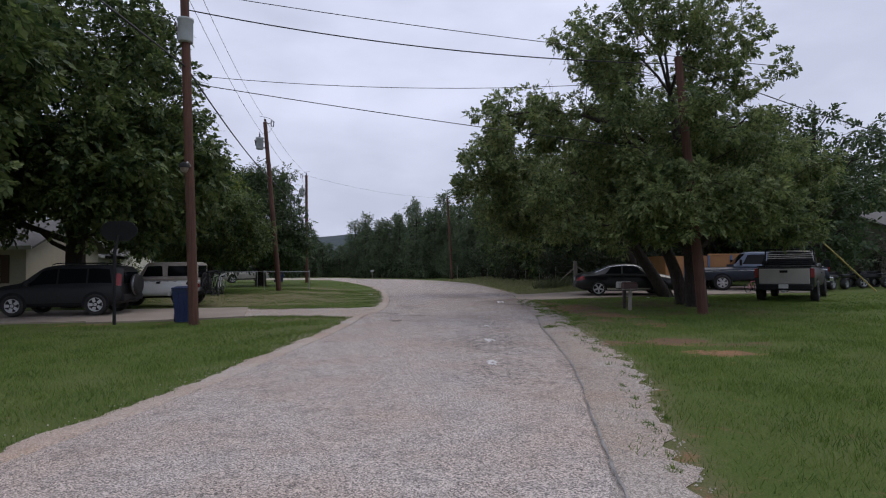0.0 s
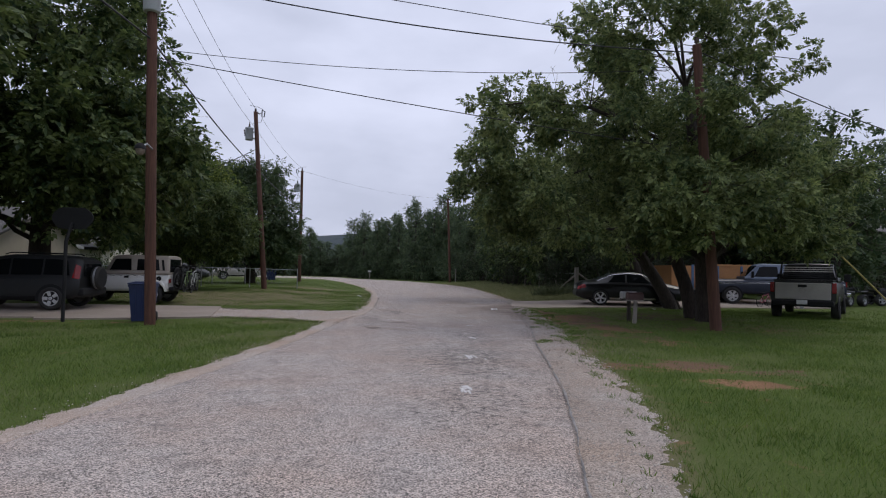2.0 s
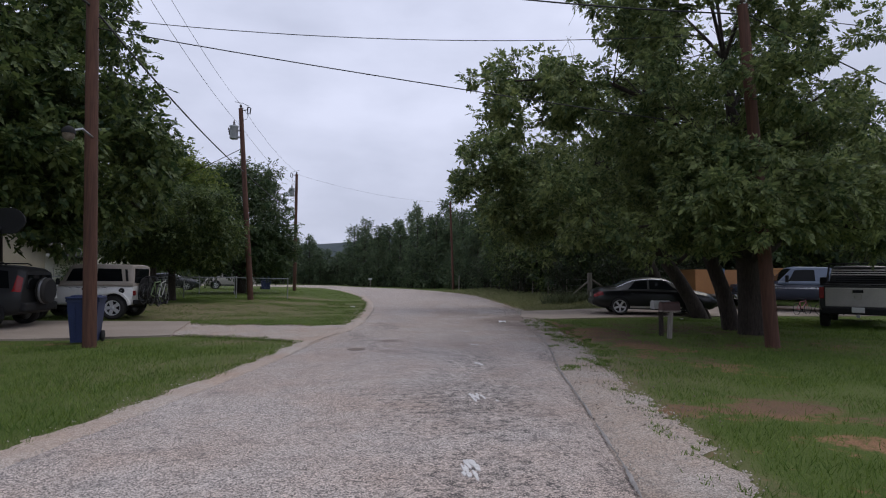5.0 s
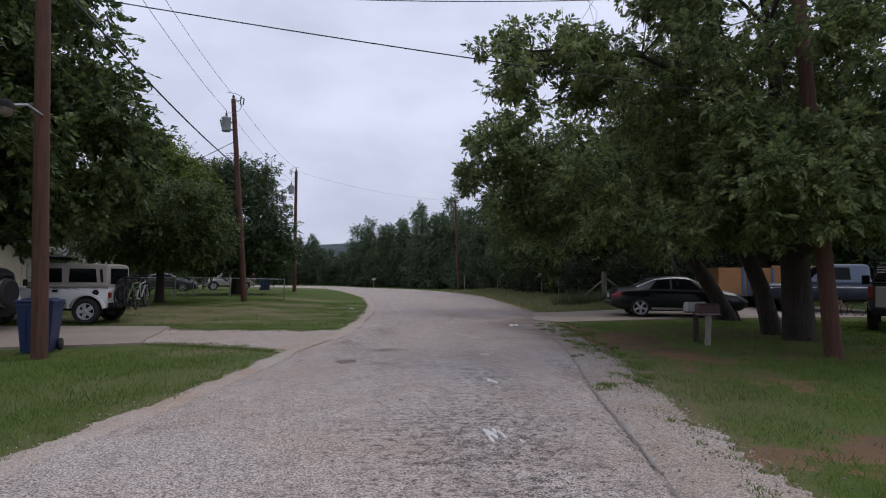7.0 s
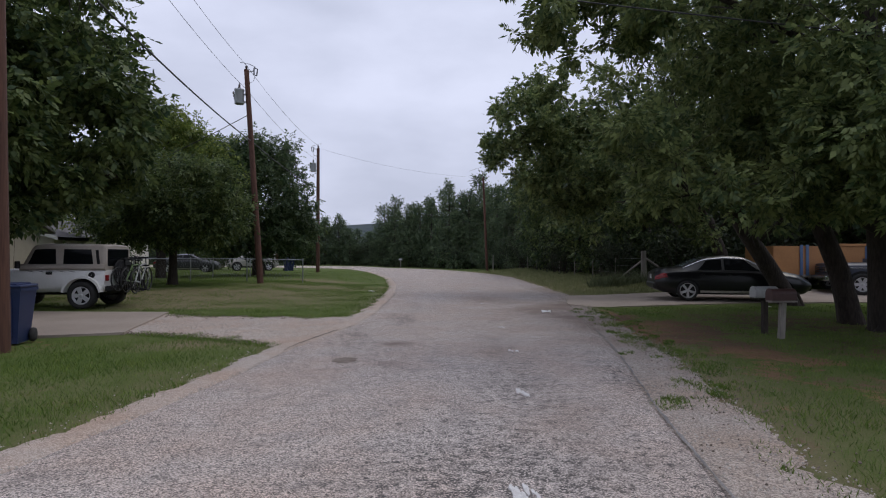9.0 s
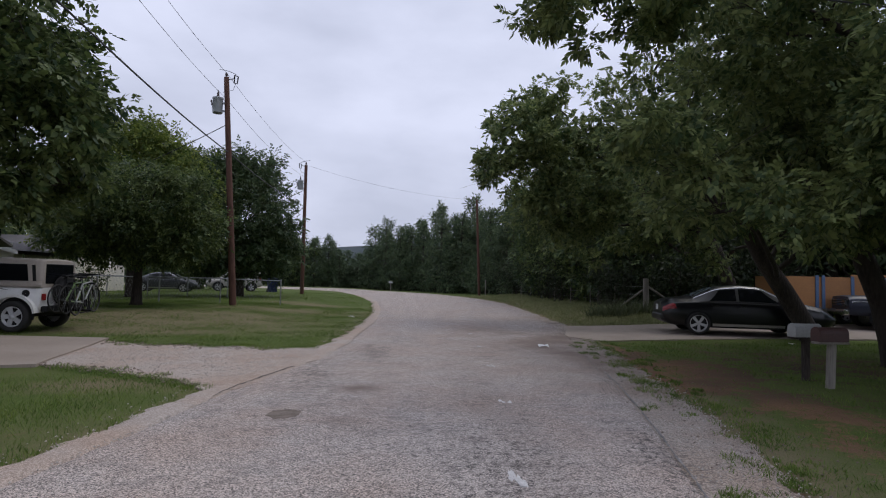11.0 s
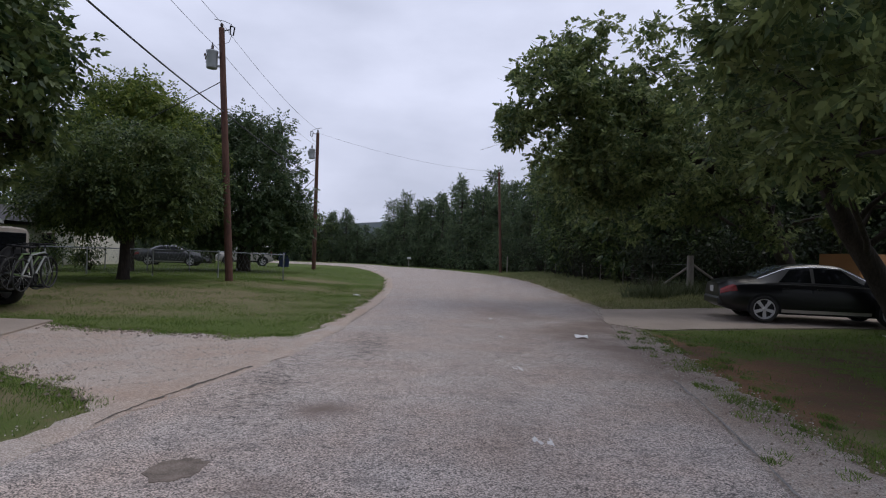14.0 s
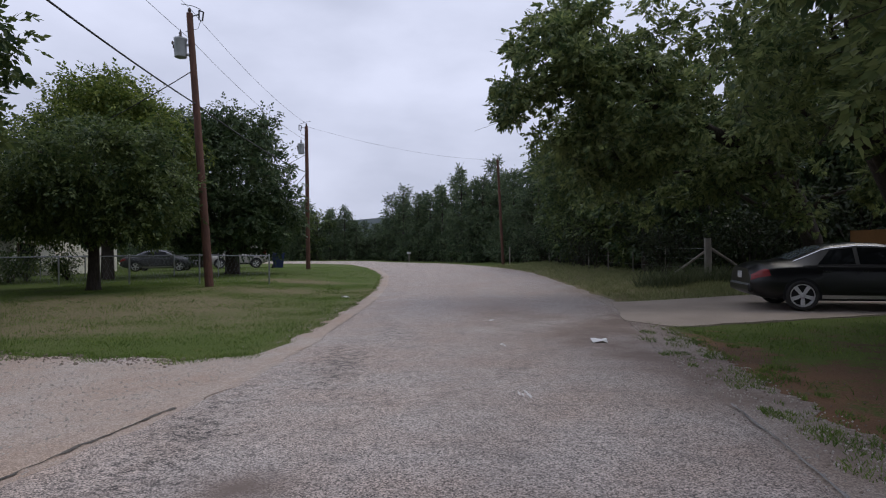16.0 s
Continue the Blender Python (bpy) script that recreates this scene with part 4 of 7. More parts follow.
tree(on_ground(-12.0, 40.5), "tall leafy tree behind the fenced yard", [(0, 0, -0.1), (0, 0, 2.0), (0.1, 0, 4.5), (0, 0, 6.5)], [0.3, 0.24, 0.16, 0.05],
     [(0.1, 0, 6.4, 3.5, 3.2, 3.2, 160), (-2.4, -0.5, 4.4, 2.6, 2.2, 2.2, 60), (1.6, 0.2, 4.2, 2.2, 2.0, 2.0, 50), (0.3, 0, 7.9, 2.2, 2.2, 1.5, 50), (2.4, 0, 6.0, 1.9, 1.8, 1.8, 50), (-3.2, 0, 6.4, 2.2, 2.0, 1.8, 50)], "leaf_bright", per=150, seed=15, spray=5, frond=0.4, size=(0.18, 0.05), clump=0.66, gap=-0.4, every=5)
tree(on_ground(-7.9, 45.5), "broad dark live oak near the bend", [(0, 0, -0.1), (0, 0, 1.2), (0.1, 0, 2.4), (0, 0, 4.4)], [0.42, 0.36, 0.24, 0.06],
     [(-0.4, 0, 4.9, 3.9, 3.8, 3.6, 280), (1.7, -0.4, 3.0, 2.2, 2.4, 1.9, 80), (-2.8, -0.6, 3.4, 2.6, 2.6, 2.2, 80), (0.4, 0, 8.0, 2.1, 2.2, 1.2, 50), (-1.8, 0, 7.8, 1.8, 2.0, 1.2, 40)], "leaf_dark", per=120, seed=16, spray=5, frond=0.35, size=(0.18, 0.06), clump=0.7, gap=-0.6, every=6)

# woods: a few kinds of tree, set out in uneven rows
wood_a = tree(on_ground(14.5, 37.5), "tall woodland tree with dark green leaves", [(0, 0, -0.1), (0, 0, 2.5), (0.2, 0, 5.0), (0.1, 0, 9.0)], [0.24, 0.2, 0.15, 0.05],
              [(0, 0, 6.4, 2.9, 2.9, 3.4, 80), (0.2, -0.3, 3.0, 2.4, 2.4, 2.6, 56)], "leaf_oak", per=75, seed=21, spray=5, frond=0.4, size=(0.22, 0.064), clump=0.75, group="woodland trees", every=4)
wood_b = tree(on_ground(18.4, 38.0), "woodland oak with a ragged dark crown", [(0, 0, -0.1), (0.1, 0, 2.0), (-0.1, 0.1, 4.5), (0, 0, 8.2)], [0.26, 0.2, 0.15, 0.05],
              [(0, 0, 5.4, 3.3, 3.0, 2.9, 80), (-0.6, 0, 2.4, 2.6, 2.4, 2.2, 56)], "leaf_dark", per=75, seed=22, spray=5, frond=0.4, size=(0.22, 0.064), clump=0.8, group="woodland trees", every=4)
wood_c = tree(on_ground(23.5, 45.0), "woodland tree deep among the others, with copies added out of view", [(0, 0, -0.1), (0.1, 0, 2.0), (-0.1, 0.1, 4.5), (0, 0, 8.2)], [0.26, 0.2, 0.15, 0.05],
              [(0, 0, 5.6, 3.3, 3.0, 3.2, 60), (-0.6, 0, 2.4, 2.6, 2.4, 2.2, 36)], "leaf_oak", per=45, seed=23, spray=5, frond=0.5, size=(0.34, 0.1), clump=0.9, group="woodland trees", every=6)
pine_a = pine(on_ground(11.5, 75.0), "young pine with a pointed dark green top", 9.2, 31, group="pines round the bend")
pine_b = pine(on_ground(7.5, 81.0), "young pine with a pointed dark green top", 8.2, 32, spread=2.9, group="pines round the bend")
pine_c = pine(on_ground(2.0, 89.0), "young pine with a pointed dark green top", 7.4, 33, spread=2.6, group="pines round the bend")
rng = np.random.default_rng(5)


def plant(kinds, x, y, lo=0.85, hi=1.15, wide=0.0):
    k = kinds[rng.integers(len(kinds))]
    s = rng.uniform(lo, hi)
    t = copy_thing(k, pose(x, y, gz(x, y) - 0.03, 0, 0, rng.uniform(0, 360)))
    w = max(s, wide)
    t.scale = (w, w, s * rng.uniform(0.92, 1.08))
    return t


EDGE = [(13.6, 36.5), (13.4, 44), (13.8, 54), (13.0, 63), (11.0, 73), (5.5, 83), (-4, 94), (-22, 102), (-48, 106)]
for row, (gap_m, back) in enumerate(((2.3, 0.0), (3.0, 3.0), (3.8, 7.0))):
    for (x0, y0), (x1, y1) in zip(EDGE, EDGE[1:]):
        length = math.hypot(x1 - x0, y1 - y0)
        nx, ny = (y1 - y0) / length, -(x1 - x0) / length
        for k in range(int(length / gap_m) if row < 2 or y0 < 50 else 0):
            t = (k + rng.uniform(0.2, 0.8)) * gap_m / length
            x, y = x0 + (x1 - x0) * t + nx * (back + rng.uniform(-0.6, 0.6)), y0 + (y1 - y0) * t + ny * (back + rng.uniform(-0.6, 0.6))
            if y < 58:
                plant((wood_a, wood_b) if row == 0 else (wood_c,), x, y)
            else:                                        # the pines stand low beyond the bend and rise towards the near end
                tall = np.interp(x, (-40, -14, -9, -6, -4, -2, 0, 3, 9, 15), (0.95, 0.92, 0.85, 0.62, 0.6, 0.8, 1.05, 1.15, 1.12, 0.98)) * (1.0 if row == 0 else 1.06)
                plant((pine_a, pine_b, pine_c), x, y, tall * 0.88, tall * 1.12, 1.05)
for x in np.arange(22.5, 60, 4.2):
    plant((wood_a, wood_b) if x < 30 else (wood_c,), x, (39 if x < 28 else 48) + rng.uniform(-1.5, 1.5) + (x - 20) * 0.05, 1.1, 1.35)
    plant((wood_c,), x + 2, (45 if x < 28 else 53) + rng.uniform(-1.5, 1.5), 1.0, 1.25)
for x, y in ((-16, 62), (-20, 66), (-25, 63), (-31, 60), (-13, 97), (-27, 50), (-23, 56), (-33, 46), (-25, 30), (-22, 34), (-30, 24), (-28, 38), (-40, 30), (-38, 52), (-20.5, 24.5), (-45, 70), (-36, 72), (-55, 66)):
    plant((wood_a, wood_b) if y < 60 and x > -22 else (wood_c,), x, y, 0.85, 1.1)


for x, y in ((27.5, 31.5), (24.5, 33.0), (22.3, 34.5), (26.0, 34.5), (29.3, 35.5), (31.8, 39.0), (33.0, 45.5), (37.5, 46.0)):
    plant((wood_a, wood_b), x, y, 1.2, 1.4)
# unseen trees added behind and beside the camera to darken reflections and low skylight
for x, y in ((-34, -16), (-28, -24), (-21, -31), (-14, -36), (-6, -39), (2, -40), (10, -39), (18, -36), (25, -31), (32, -24), (38, -16), (42, -7), (45, 3), (46, 12), (47, 21), (-38, -6), (-40, 4), (-40, 14)):
    plant((wood_c,), x + rng.uniform(-1.5, 1.5), y + rng.uniform(-1.5, 1.5), 1.1, 1.4)


def bush(at, label, r, h, mat, seed, per=420, size=(0.13, 0.03), group=""):
    rg = np.random.default_rng(seed)
    root = thing("shrub", Matrix.Translation(at), label, "shrub", group)
    s = Shape()
    c = []
    for a in rg.uniform(0, 6.28, 9):
        rr = rg.uniform(0.2, 0.85) * r
        tip = Vector((math.cos(a) * rr, math.sin(a) * rr, h * rg.uniform(0.45, 0.95)))
        s.tube([(0, 0, -0.05), tip * 0.55 + Vector((0, 0, 0.1)), tip], [0.02, 0.013, 0.004], 5, False)
        c += [tip, tip * 0.6]
    part("stem", s, "bark", root)
    c = np.array([tuple(v) for v in c])
    k = per * len(c) // 6
    d = rg.normal(size=(k, 3))
    p = c[rg.integers(len(c), size=k)] + d * np.array((r, r, h)) * 0.16
    p[:, 2] = np.maximum(p[:, 2], 0.02)
    part("foliage", leaves("foliage", p, d, size[0] * rg.uniform(0.6, 1.4, k), size[1] * rg.uniform(0.7, 1.3, k), mat, rg), mat, root)
    return root


# undergrowth whose leaf colour carries the dark of the wood's foot
under_a = bush(on_ground(12.4, 36.0), "undergrowth shrub at the edge of the woods, coloured dark for shade", 1.5, 2.3, "leaf_under", 41, group="undergrowth")
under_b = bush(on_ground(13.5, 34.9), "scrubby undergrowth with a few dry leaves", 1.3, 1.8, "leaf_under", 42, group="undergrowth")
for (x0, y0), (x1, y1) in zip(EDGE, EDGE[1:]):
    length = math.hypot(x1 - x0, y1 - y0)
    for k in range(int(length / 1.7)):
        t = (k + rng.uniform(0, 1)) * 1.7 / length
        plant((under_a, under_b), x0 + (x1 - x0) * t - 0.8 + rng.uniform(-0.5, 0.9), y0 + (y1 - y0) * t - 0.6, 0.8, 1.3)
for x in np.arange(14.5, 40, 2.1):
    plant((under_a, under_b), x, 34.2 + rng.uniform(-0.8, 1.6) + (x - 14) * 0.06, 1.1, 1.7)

# far wooded ridge, its blue distance haze painted into the material
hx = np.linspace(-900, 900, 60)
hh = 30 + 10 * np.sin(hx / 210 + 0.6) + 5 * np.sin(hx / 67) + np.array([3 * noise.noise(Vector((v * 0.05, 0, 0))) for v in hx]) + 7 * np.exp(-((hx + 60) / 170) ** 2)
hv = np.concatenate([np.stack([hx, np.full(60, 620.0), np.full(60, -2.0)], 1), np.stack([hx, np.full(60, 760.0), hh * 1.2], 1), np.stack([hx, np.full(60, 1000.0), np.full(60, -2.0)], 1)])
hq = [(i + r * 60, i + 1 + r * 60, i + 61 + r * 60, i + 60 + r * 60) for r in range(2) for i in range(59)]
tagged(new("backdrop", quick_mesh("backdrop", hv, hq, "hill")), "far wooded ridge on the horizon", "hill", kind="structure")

# ---- vehicles ----
class Loft:
    """A car body from stations of (along, half width at the belt, half width of the top, underside, belt height, top height)."""

    def __init__(self, stations, smooth=5, steps=80):
        s = np.array(stations, dtype=float)
        self.x = np.linspace(s[0, 0], s[-1, 0], steps)
        self.c = [np.interp(self.x, s[:, 0], s[:, k]) for k in range(1, 6)]
        if smooth > 1:
            for a in self.c:
                e = np.concatenate([np.full(smooth // 2, a[0]), a, np.full(smooth // 2, a[-1])])
                a[:] = np.convolve(e, np.ones(smooth) / smooth, mode="valid")

    def section(self, x):
        w, wt, zb, ze, zt = (float(np.interp(x, self.x, a)) for a in self.c)
        zm = zb + 0.55 * (ze - zb)
        return [(0, zb), (w - 0.14, zb), (w - 0.04, zb + 0.05), (w - 0.005, zb + 0.16), (w, zm), (w - 0.012, ze - 0.04), (w - 0.05, ze), (wt, max(zt - 0.07, ze + 0.005)), (wt - 0.06, zt - 0.012), (wt * 0.5, zt + 0.008), (0, zt + 0.015)]

    def point(self, x, v):
        s = self.section(x)
        i = min(int(v), len(s) - 2)
        f = v - i
        return Vector((x, s[i][0] * (1 - f) + s[i + 1][0] * f, s[i][1] * (1 - f) + s[i + 1][1] * f))

    def body(self):
        sh, ring = Shape(), []
        for x in self.x:
            s = self.section(x)
            ring.append([(x, y, z) for y, z in s] + [(x, -y, z) for y, z in s[-2:0:-1]])
        n = len(ring[0])
        sh.add([p for r in ring for p in r], [(i * n + k, i * n + (k + 1) % n, (i + 1) * n + (k + 1) % n, (i + 1) * n + k) for i in range(len(ring) - 1) for k in range(n)], True)
        sh.add(ring[0], [tuple(range(n))]).add(ring[-1], [tuple(range(n))])
        return sh

    def panel(self, side, low, high, off, nx=10, nv=5):
        """A patch of the side from low = (v, x0, x1) to high = (v, x0, x1), set out by off."""
        g = []
        for j in range(nv + 1):
            t = j / nv
            v, x0, x1 = (low[k] * (1 - t) + high[k] * t for k in range(3))
            for i in range(nx + 1):
                x = x0 + (x1 - x0) * i / nx
                p, q = self.point(x, v), self.point(x, min(v + 0.05, 10))
                d = q - p
                nrm = Vector((0, d.z, -d.y))
                nrm = nrm.normalized() if nrm.length > 1e-6 else Vector((0, 1, 0))
                p = p + nrm * off
                g.append((p.x, p.y * side, p.z))
        k = nx + 1
        return Shape().add(g, [(j * k + i, j * k + i + 1, (j + 1) * k + i + 1, (j + 1) * k + i) for j in range(nv) for i in range(nx)], True)

    def screen(self, x0, x1, off, v0=8.1, nx=8, nv=8):
        """A pane across the top, from x0 to x1."""
        g = []
        for i in range(nx + 1):
            x = x0 + (x1 - x0) * i / nx
            d = self.point(x + 0.02, 9.9) - self.point(x - 0.02, 9.9)
            nrm = Vector((-d.z, 0, d.x)).normalized()
            for j in range(-nv, nv + 1):
                p = self.point(x, 10 - (10 - v0) * abs(j) / nv) + nrm * off
                g.append((p.x, p.y * (1 if j > 0 else -1), p.z))
        k = 2 * nv + 1
        return Shape().add(g, [(i * k + j, i * k + j + 1, (i + 1) * k + j + 1, (i + 1) * k + j) for i in range(nx) for j in range(k - 1)], True)


def wheel(parent, at, r, wide, rim, spokes=5, name="wheel", share=0.66, turn=0.0, slim=1.0):
    """A wheel whose axle runs along y, outer face towards +y or, for a negative side, -y."""
    side = 1 if at[1] >= 0 else -1
    hub = new(name)
    hub.parent = parent
    hub.matrix_basis = Matrix.Translation(at) @ pose(0, 0, 0, 0, 0, 0 if side > 0 else 180) @ pose(0, 0, 0, 0, turn, 0)
    h, ri = wide / 2, r * share
    t = Shape().lathe([(ri, -h), (r * 0.93, -h), (r, -h * 0.7), (r, h * 0.7), (r * 0.93, h), (ri * 1.04, h), (ri, h * 0.8), (ri, -h)], 28)
    part("tyre", t, "rubber", hub)
    s = Shape().lathe([(ri * 1.0, -h * 0.8), (ri * 1.0, h * 0.82), (ri * 0.92, h * 0.86), (ri * 0.88, h * 0.3), (0.01, h * 0.15)], 28)
    for k in range(spokes):
        a = 2 * math.pi * k / spokes
        d, e = Vector((math.cos(a), 0, math.sin(a))), Vector((-math.sin(a), 0, math.cos(a)))
        y0, y1 = Vector((0, h * 0.75, 0)), Vector((0, h * 0.86, 0))
        w0, w1 = ri * 0.17 * slim, ri * 0.24 * slim
        q = [y0 + e * w0, y0 - e * w0, y1 + d * ri * 0.93 - e * w1, y1 + d * ri * 0.93 + e * w1]
        s.add(q + [p - Vector((0, 0.03, 0)) for p in q], [(0, 1, 2, 3), (0, 4, 5, 1), (1, 5, 6, 2), (3, 2, 6, 7), (0, 3, 7, 4)])
    s.lathe([(ri * 0.24, h * 0.6), (ri * 0.24, h * 0.88), (0.01, h * 0.92)], 14)
    part("rim", s, rim, hub)
    part("brake_disc", Shape().lathe([(ri * 0.84, h * 0.31), (0.01, h * 0.31)], 20), "trim", hub)
    return hub


def arch(parent, x, y, r, z, side, mat="trim"):
    o = [(x + r * math.cos(a), z + r * math.sin(a)) for a in np.linspace(-0.25, math.pi + 0.25, 18)]
    part("wheel_arch", Shape().prism(o, 0.03, Matrix.Translation((0, side * (y - 0.018), 0))), mat, parent)


def sedan(m, label, paint="black_paint", group=""):
    root = thing("car", m, label, "car", group)
    L = Loft([(-2.3, .72, .60, .40, .70, .84), (-2.22, .80, .66, .31, .82, .96), (-1.95, .86, .69, .24, .90, 1.02), (-1.5, .88, .66, .22, .93, 1.06), (-0.8, .88, .58, .2, .93, 1.36), (-0.15, .88, .57, .2, .92, 1.42), (0.4, .88, .57, .2, .91, 1.39),
              (1.15, .88, .64, .2, .89, 1.0), (1.5, .87, .70, .2, .82, .94), (2.0, .84, .70, .22, .72, .84), (2.22, .75, .60, .28, .62, .72), (2.3, .66, .5, .38, .55, .62)])
    part("body", L.body(), paint, root)
    part("rear_screen", L.screen(-1.48, -0.82, 0.008), "clear", root)
    part("windscreen", L.screen(0.46, 1.12, 0.008), "glass", root)
    for s in (1, -1):
        part("side_window", L.panel(s, (6.12, -0.22, 0.92), (6.93, -0.2, 0.42), 0.006), "glass", root)
        part("side_window", L.panel(s, (6.12, -1.02, -0.30), (6.93, -0.72, -0.28), 0.006), "glass", root)
        part("window_strip", L.panel(s, (6.0, -1.3, 1.1), (6.07, -1.28, 1.05), 0.008, 24, 1), "trim", root)
        part("side_strip", L.panel(s, (4.3, -0.85, 0.85), (4.45, -0.85, 0.85), 0.007, 16, 1), paint, root)
        # thin chrome strip stands in for the highlight along the roofline
        part("roof_rail_and_glint", L.panel(s, (7.05, -1.45, 1.1), (7.3, -1.4, 1.05), 0.006, 30, 1), "chrome", root)
        part("sill", L.panel(s, (2.0, -0.95, 0.95), (2.7, -0.95, 0.95), 0.006, 12, 1), "silver_paint", root)
        for x0, x1 in ((-0.27, 0.95), (-1.0, -0.31)):
            d = part("door", L.panel(s, (2.8, x0 + (0.12 if x1 < 0 else 0), x1 - (0.08 if x0 > -0.5 else 0)), (5.9, x0, x1), 0.004), paint, root)
            part("handle", Shape().box((x0 + 0.14, s * 0.885, 0.82), (0.16, 0.03, 0.03), r=0.008), paint, d)
        part("mirror", Shape().box((0.82, s * 0.97, 0.98), (0.12, 0.2, 0.14), r=0.03), paint, root)
        part("tail_light", L.panel(s, (4.5, -2.29, -1.92), (5.95, -2.27, -2.02), 0.008), "red_lens", root)
        part("headlight", L.panel(s, (4.6, 1.98, 2.26), (6.2, 1.85, 2.2), 0.008), "clear", root)
        for x in (-1.33, 1.39):
            arch(root, x, 0.885, 0.37, 0.32, s)
            wheel(root, (x, s * 0.81, 0.318), 0.318, 0.2, "alloy", 5, turn=20, share=0.76, slim=0.72)
    part("bumper", Shape().box((-2.27, 0, 0.47), (0.14, 1.5, 0.2), r=0.05), paint, root)
    part("front_bumper", Shape().box((2.24, 0, 0.42), (0.14, 1.36, 0.18), r=0.05), paint, root)
    part("grille", Shape().box((2.27, 0, 0.6), (0.06, 0.7, 0.1), r=0.02), "chrome", root)
    part("licence_plate", Shape().box((-2.31, 0, 0.74), (0.012, 0.31, 0.15), r=0.003), "plate", root)
    return root


def spare(parent, x, z, r, cover=True):
    h = new("spare_wheel")
    h.parent = parent
    part("tyre", Shape().lathe([(0.01, -0.12), (r * 0.6, -0.12), (r * 0.95, -0.11), (r, -0.07), (r, 0.06), (r * 0.94, 0.1), (r * 0.55, 0.09), (0.01, 0.085)], 28, "x", (x, 0, z)), "rubber", h)
    part("cover", Shape().lathe([(r * 0.86, -0.128), (0.01, -0.135)], 28, "x", (x, 0, z)), "trim" if cover else "grey_paint", h)
    part("cover_ring", Shape().lathe([(r * 1.0, -0.03), (r * 1.012, -0.02), (r * 1.012, 0.02), (r * 1.0, 0.03)], 28, "x", (x, 0, z)), "steel" if cover else "trim", h)


def suv(m, label, paint="grey_paint", with_spare=True):
    root = thing("suv", m, label, "suv")
    L = Loft([(-2.02, .80, .60, .46, .95, 1.46), (-1.94, .86, .64, .36, .98, 1.60), (-1.3, .90, .66, .29, 1.0, 1.68), (0.1, .90, .66, .28, .98, 1.68), (0.5, .90, .66, .28, .97, 1.60), (1.15, .90, .72, .28, .95, 1.1), (1.85, .87, .73, .3, .85, .98), (2.12, .78, .62, .36, .74, .84), (2.18, .7, .52, .45, .66, .74)])
    part("body", L.body(), paint, root)
    part("windscreen", L.screen(0.56, 1.12, 0.008), "glass", root)
    rg = Shape()
    rg.add([(-2.0, -0.62, 1.02), (-2.0, 0.62, 1.02), (-1.99, 0.55, 1.44), (-1.99, -0.55, 1.44)], [(0, 1, 2, 3)])
    rg.add([(-2.045, -0.6, 1.04), (-2.045, 0.6, 1.04), (-2.03, 0.54, 1.42), (-2.03, -0.54, 1.42)], [(0, 1, 2, 3)])
    part("rear_window", rg, "glass", root)
    for s in (1, -1):
        for a, b, c, d in ((0.0, 0.98, 0.02, 0.5), (-0.92, -0.06, -0.9, -0.04), (-1.72, -0.98, -1.6, -0.96)):
            part("side_window", L.panel(s, (6.12, a, b), (6.9, c, d), 0.006), "glass", root)
        for a, b in ((-0.02, 1.02), (-0.92, -0.06)):
            dd = part("door", L.panel(s, (2.7, a + 0.05, b - 0.05), (5.9, a, b), 0.004), paint, root)
            part("handle", Shape().box((a + 0.15, s * 0.905, 0.9), (0.17, 0.03, 0.035), r=0.01), paint, dd)
        part("roof_rail_and_glint", Shape().tube([(-1.5, s * 0.57, 1.68), (-1.4, s * 0.57, 1.735), (0.1, s * 0.57, 1.735), (0.25, s * 0.57, 1.68)], 0.018, 6), "trim", root)
        part("mirror", Shape().box((0.82, s * 1.0, 1.06), (0.14, 0.2, 0.17), r=0.04), paint, root)
        part("tail_light", L.panel(s, (5.6, -2.0, -1.78), (6.75, -1.99, -1.84), 0.012), "red_lens", root)
        part("headlight", L.panel(s, (4.8, 1.86, 2.12), (6.1, 1.75, 2.08), 0.01), "clear", root)
        part("lower_trim", L.panel(s, (1.6, -0.85, 0.9), (2.8, -0.85, 0.9), 0.01, 12, 2), "trim", root)
        for x in (-1.25, 1.3):
            arch(root, x, 0.91, 0.43, 0.36, s)
            wheel(root, (x, s * 0.82, 0.352), 0.352, 0.22, "alloy", 5)
    part("rear_bumper", Shape().box((-2.03, 0, 0.55), (0.2, 1.62, 0.24), r=0.06), "trim" if with_spare else paint, root)
    part("front_bumper", Shape().box((2.1, 0, 0.5), (0.2, 1.5, 0.22), r=0.06), paint, root)
    part("licence_plate", Shape().box((-2.135, -0.55, 0.83), (0.012, 0.31, 0.15), r=0.003), "plate", root)
    if with_spare:
        spare(root, -2.2, 0.98, 0.36)
    return root


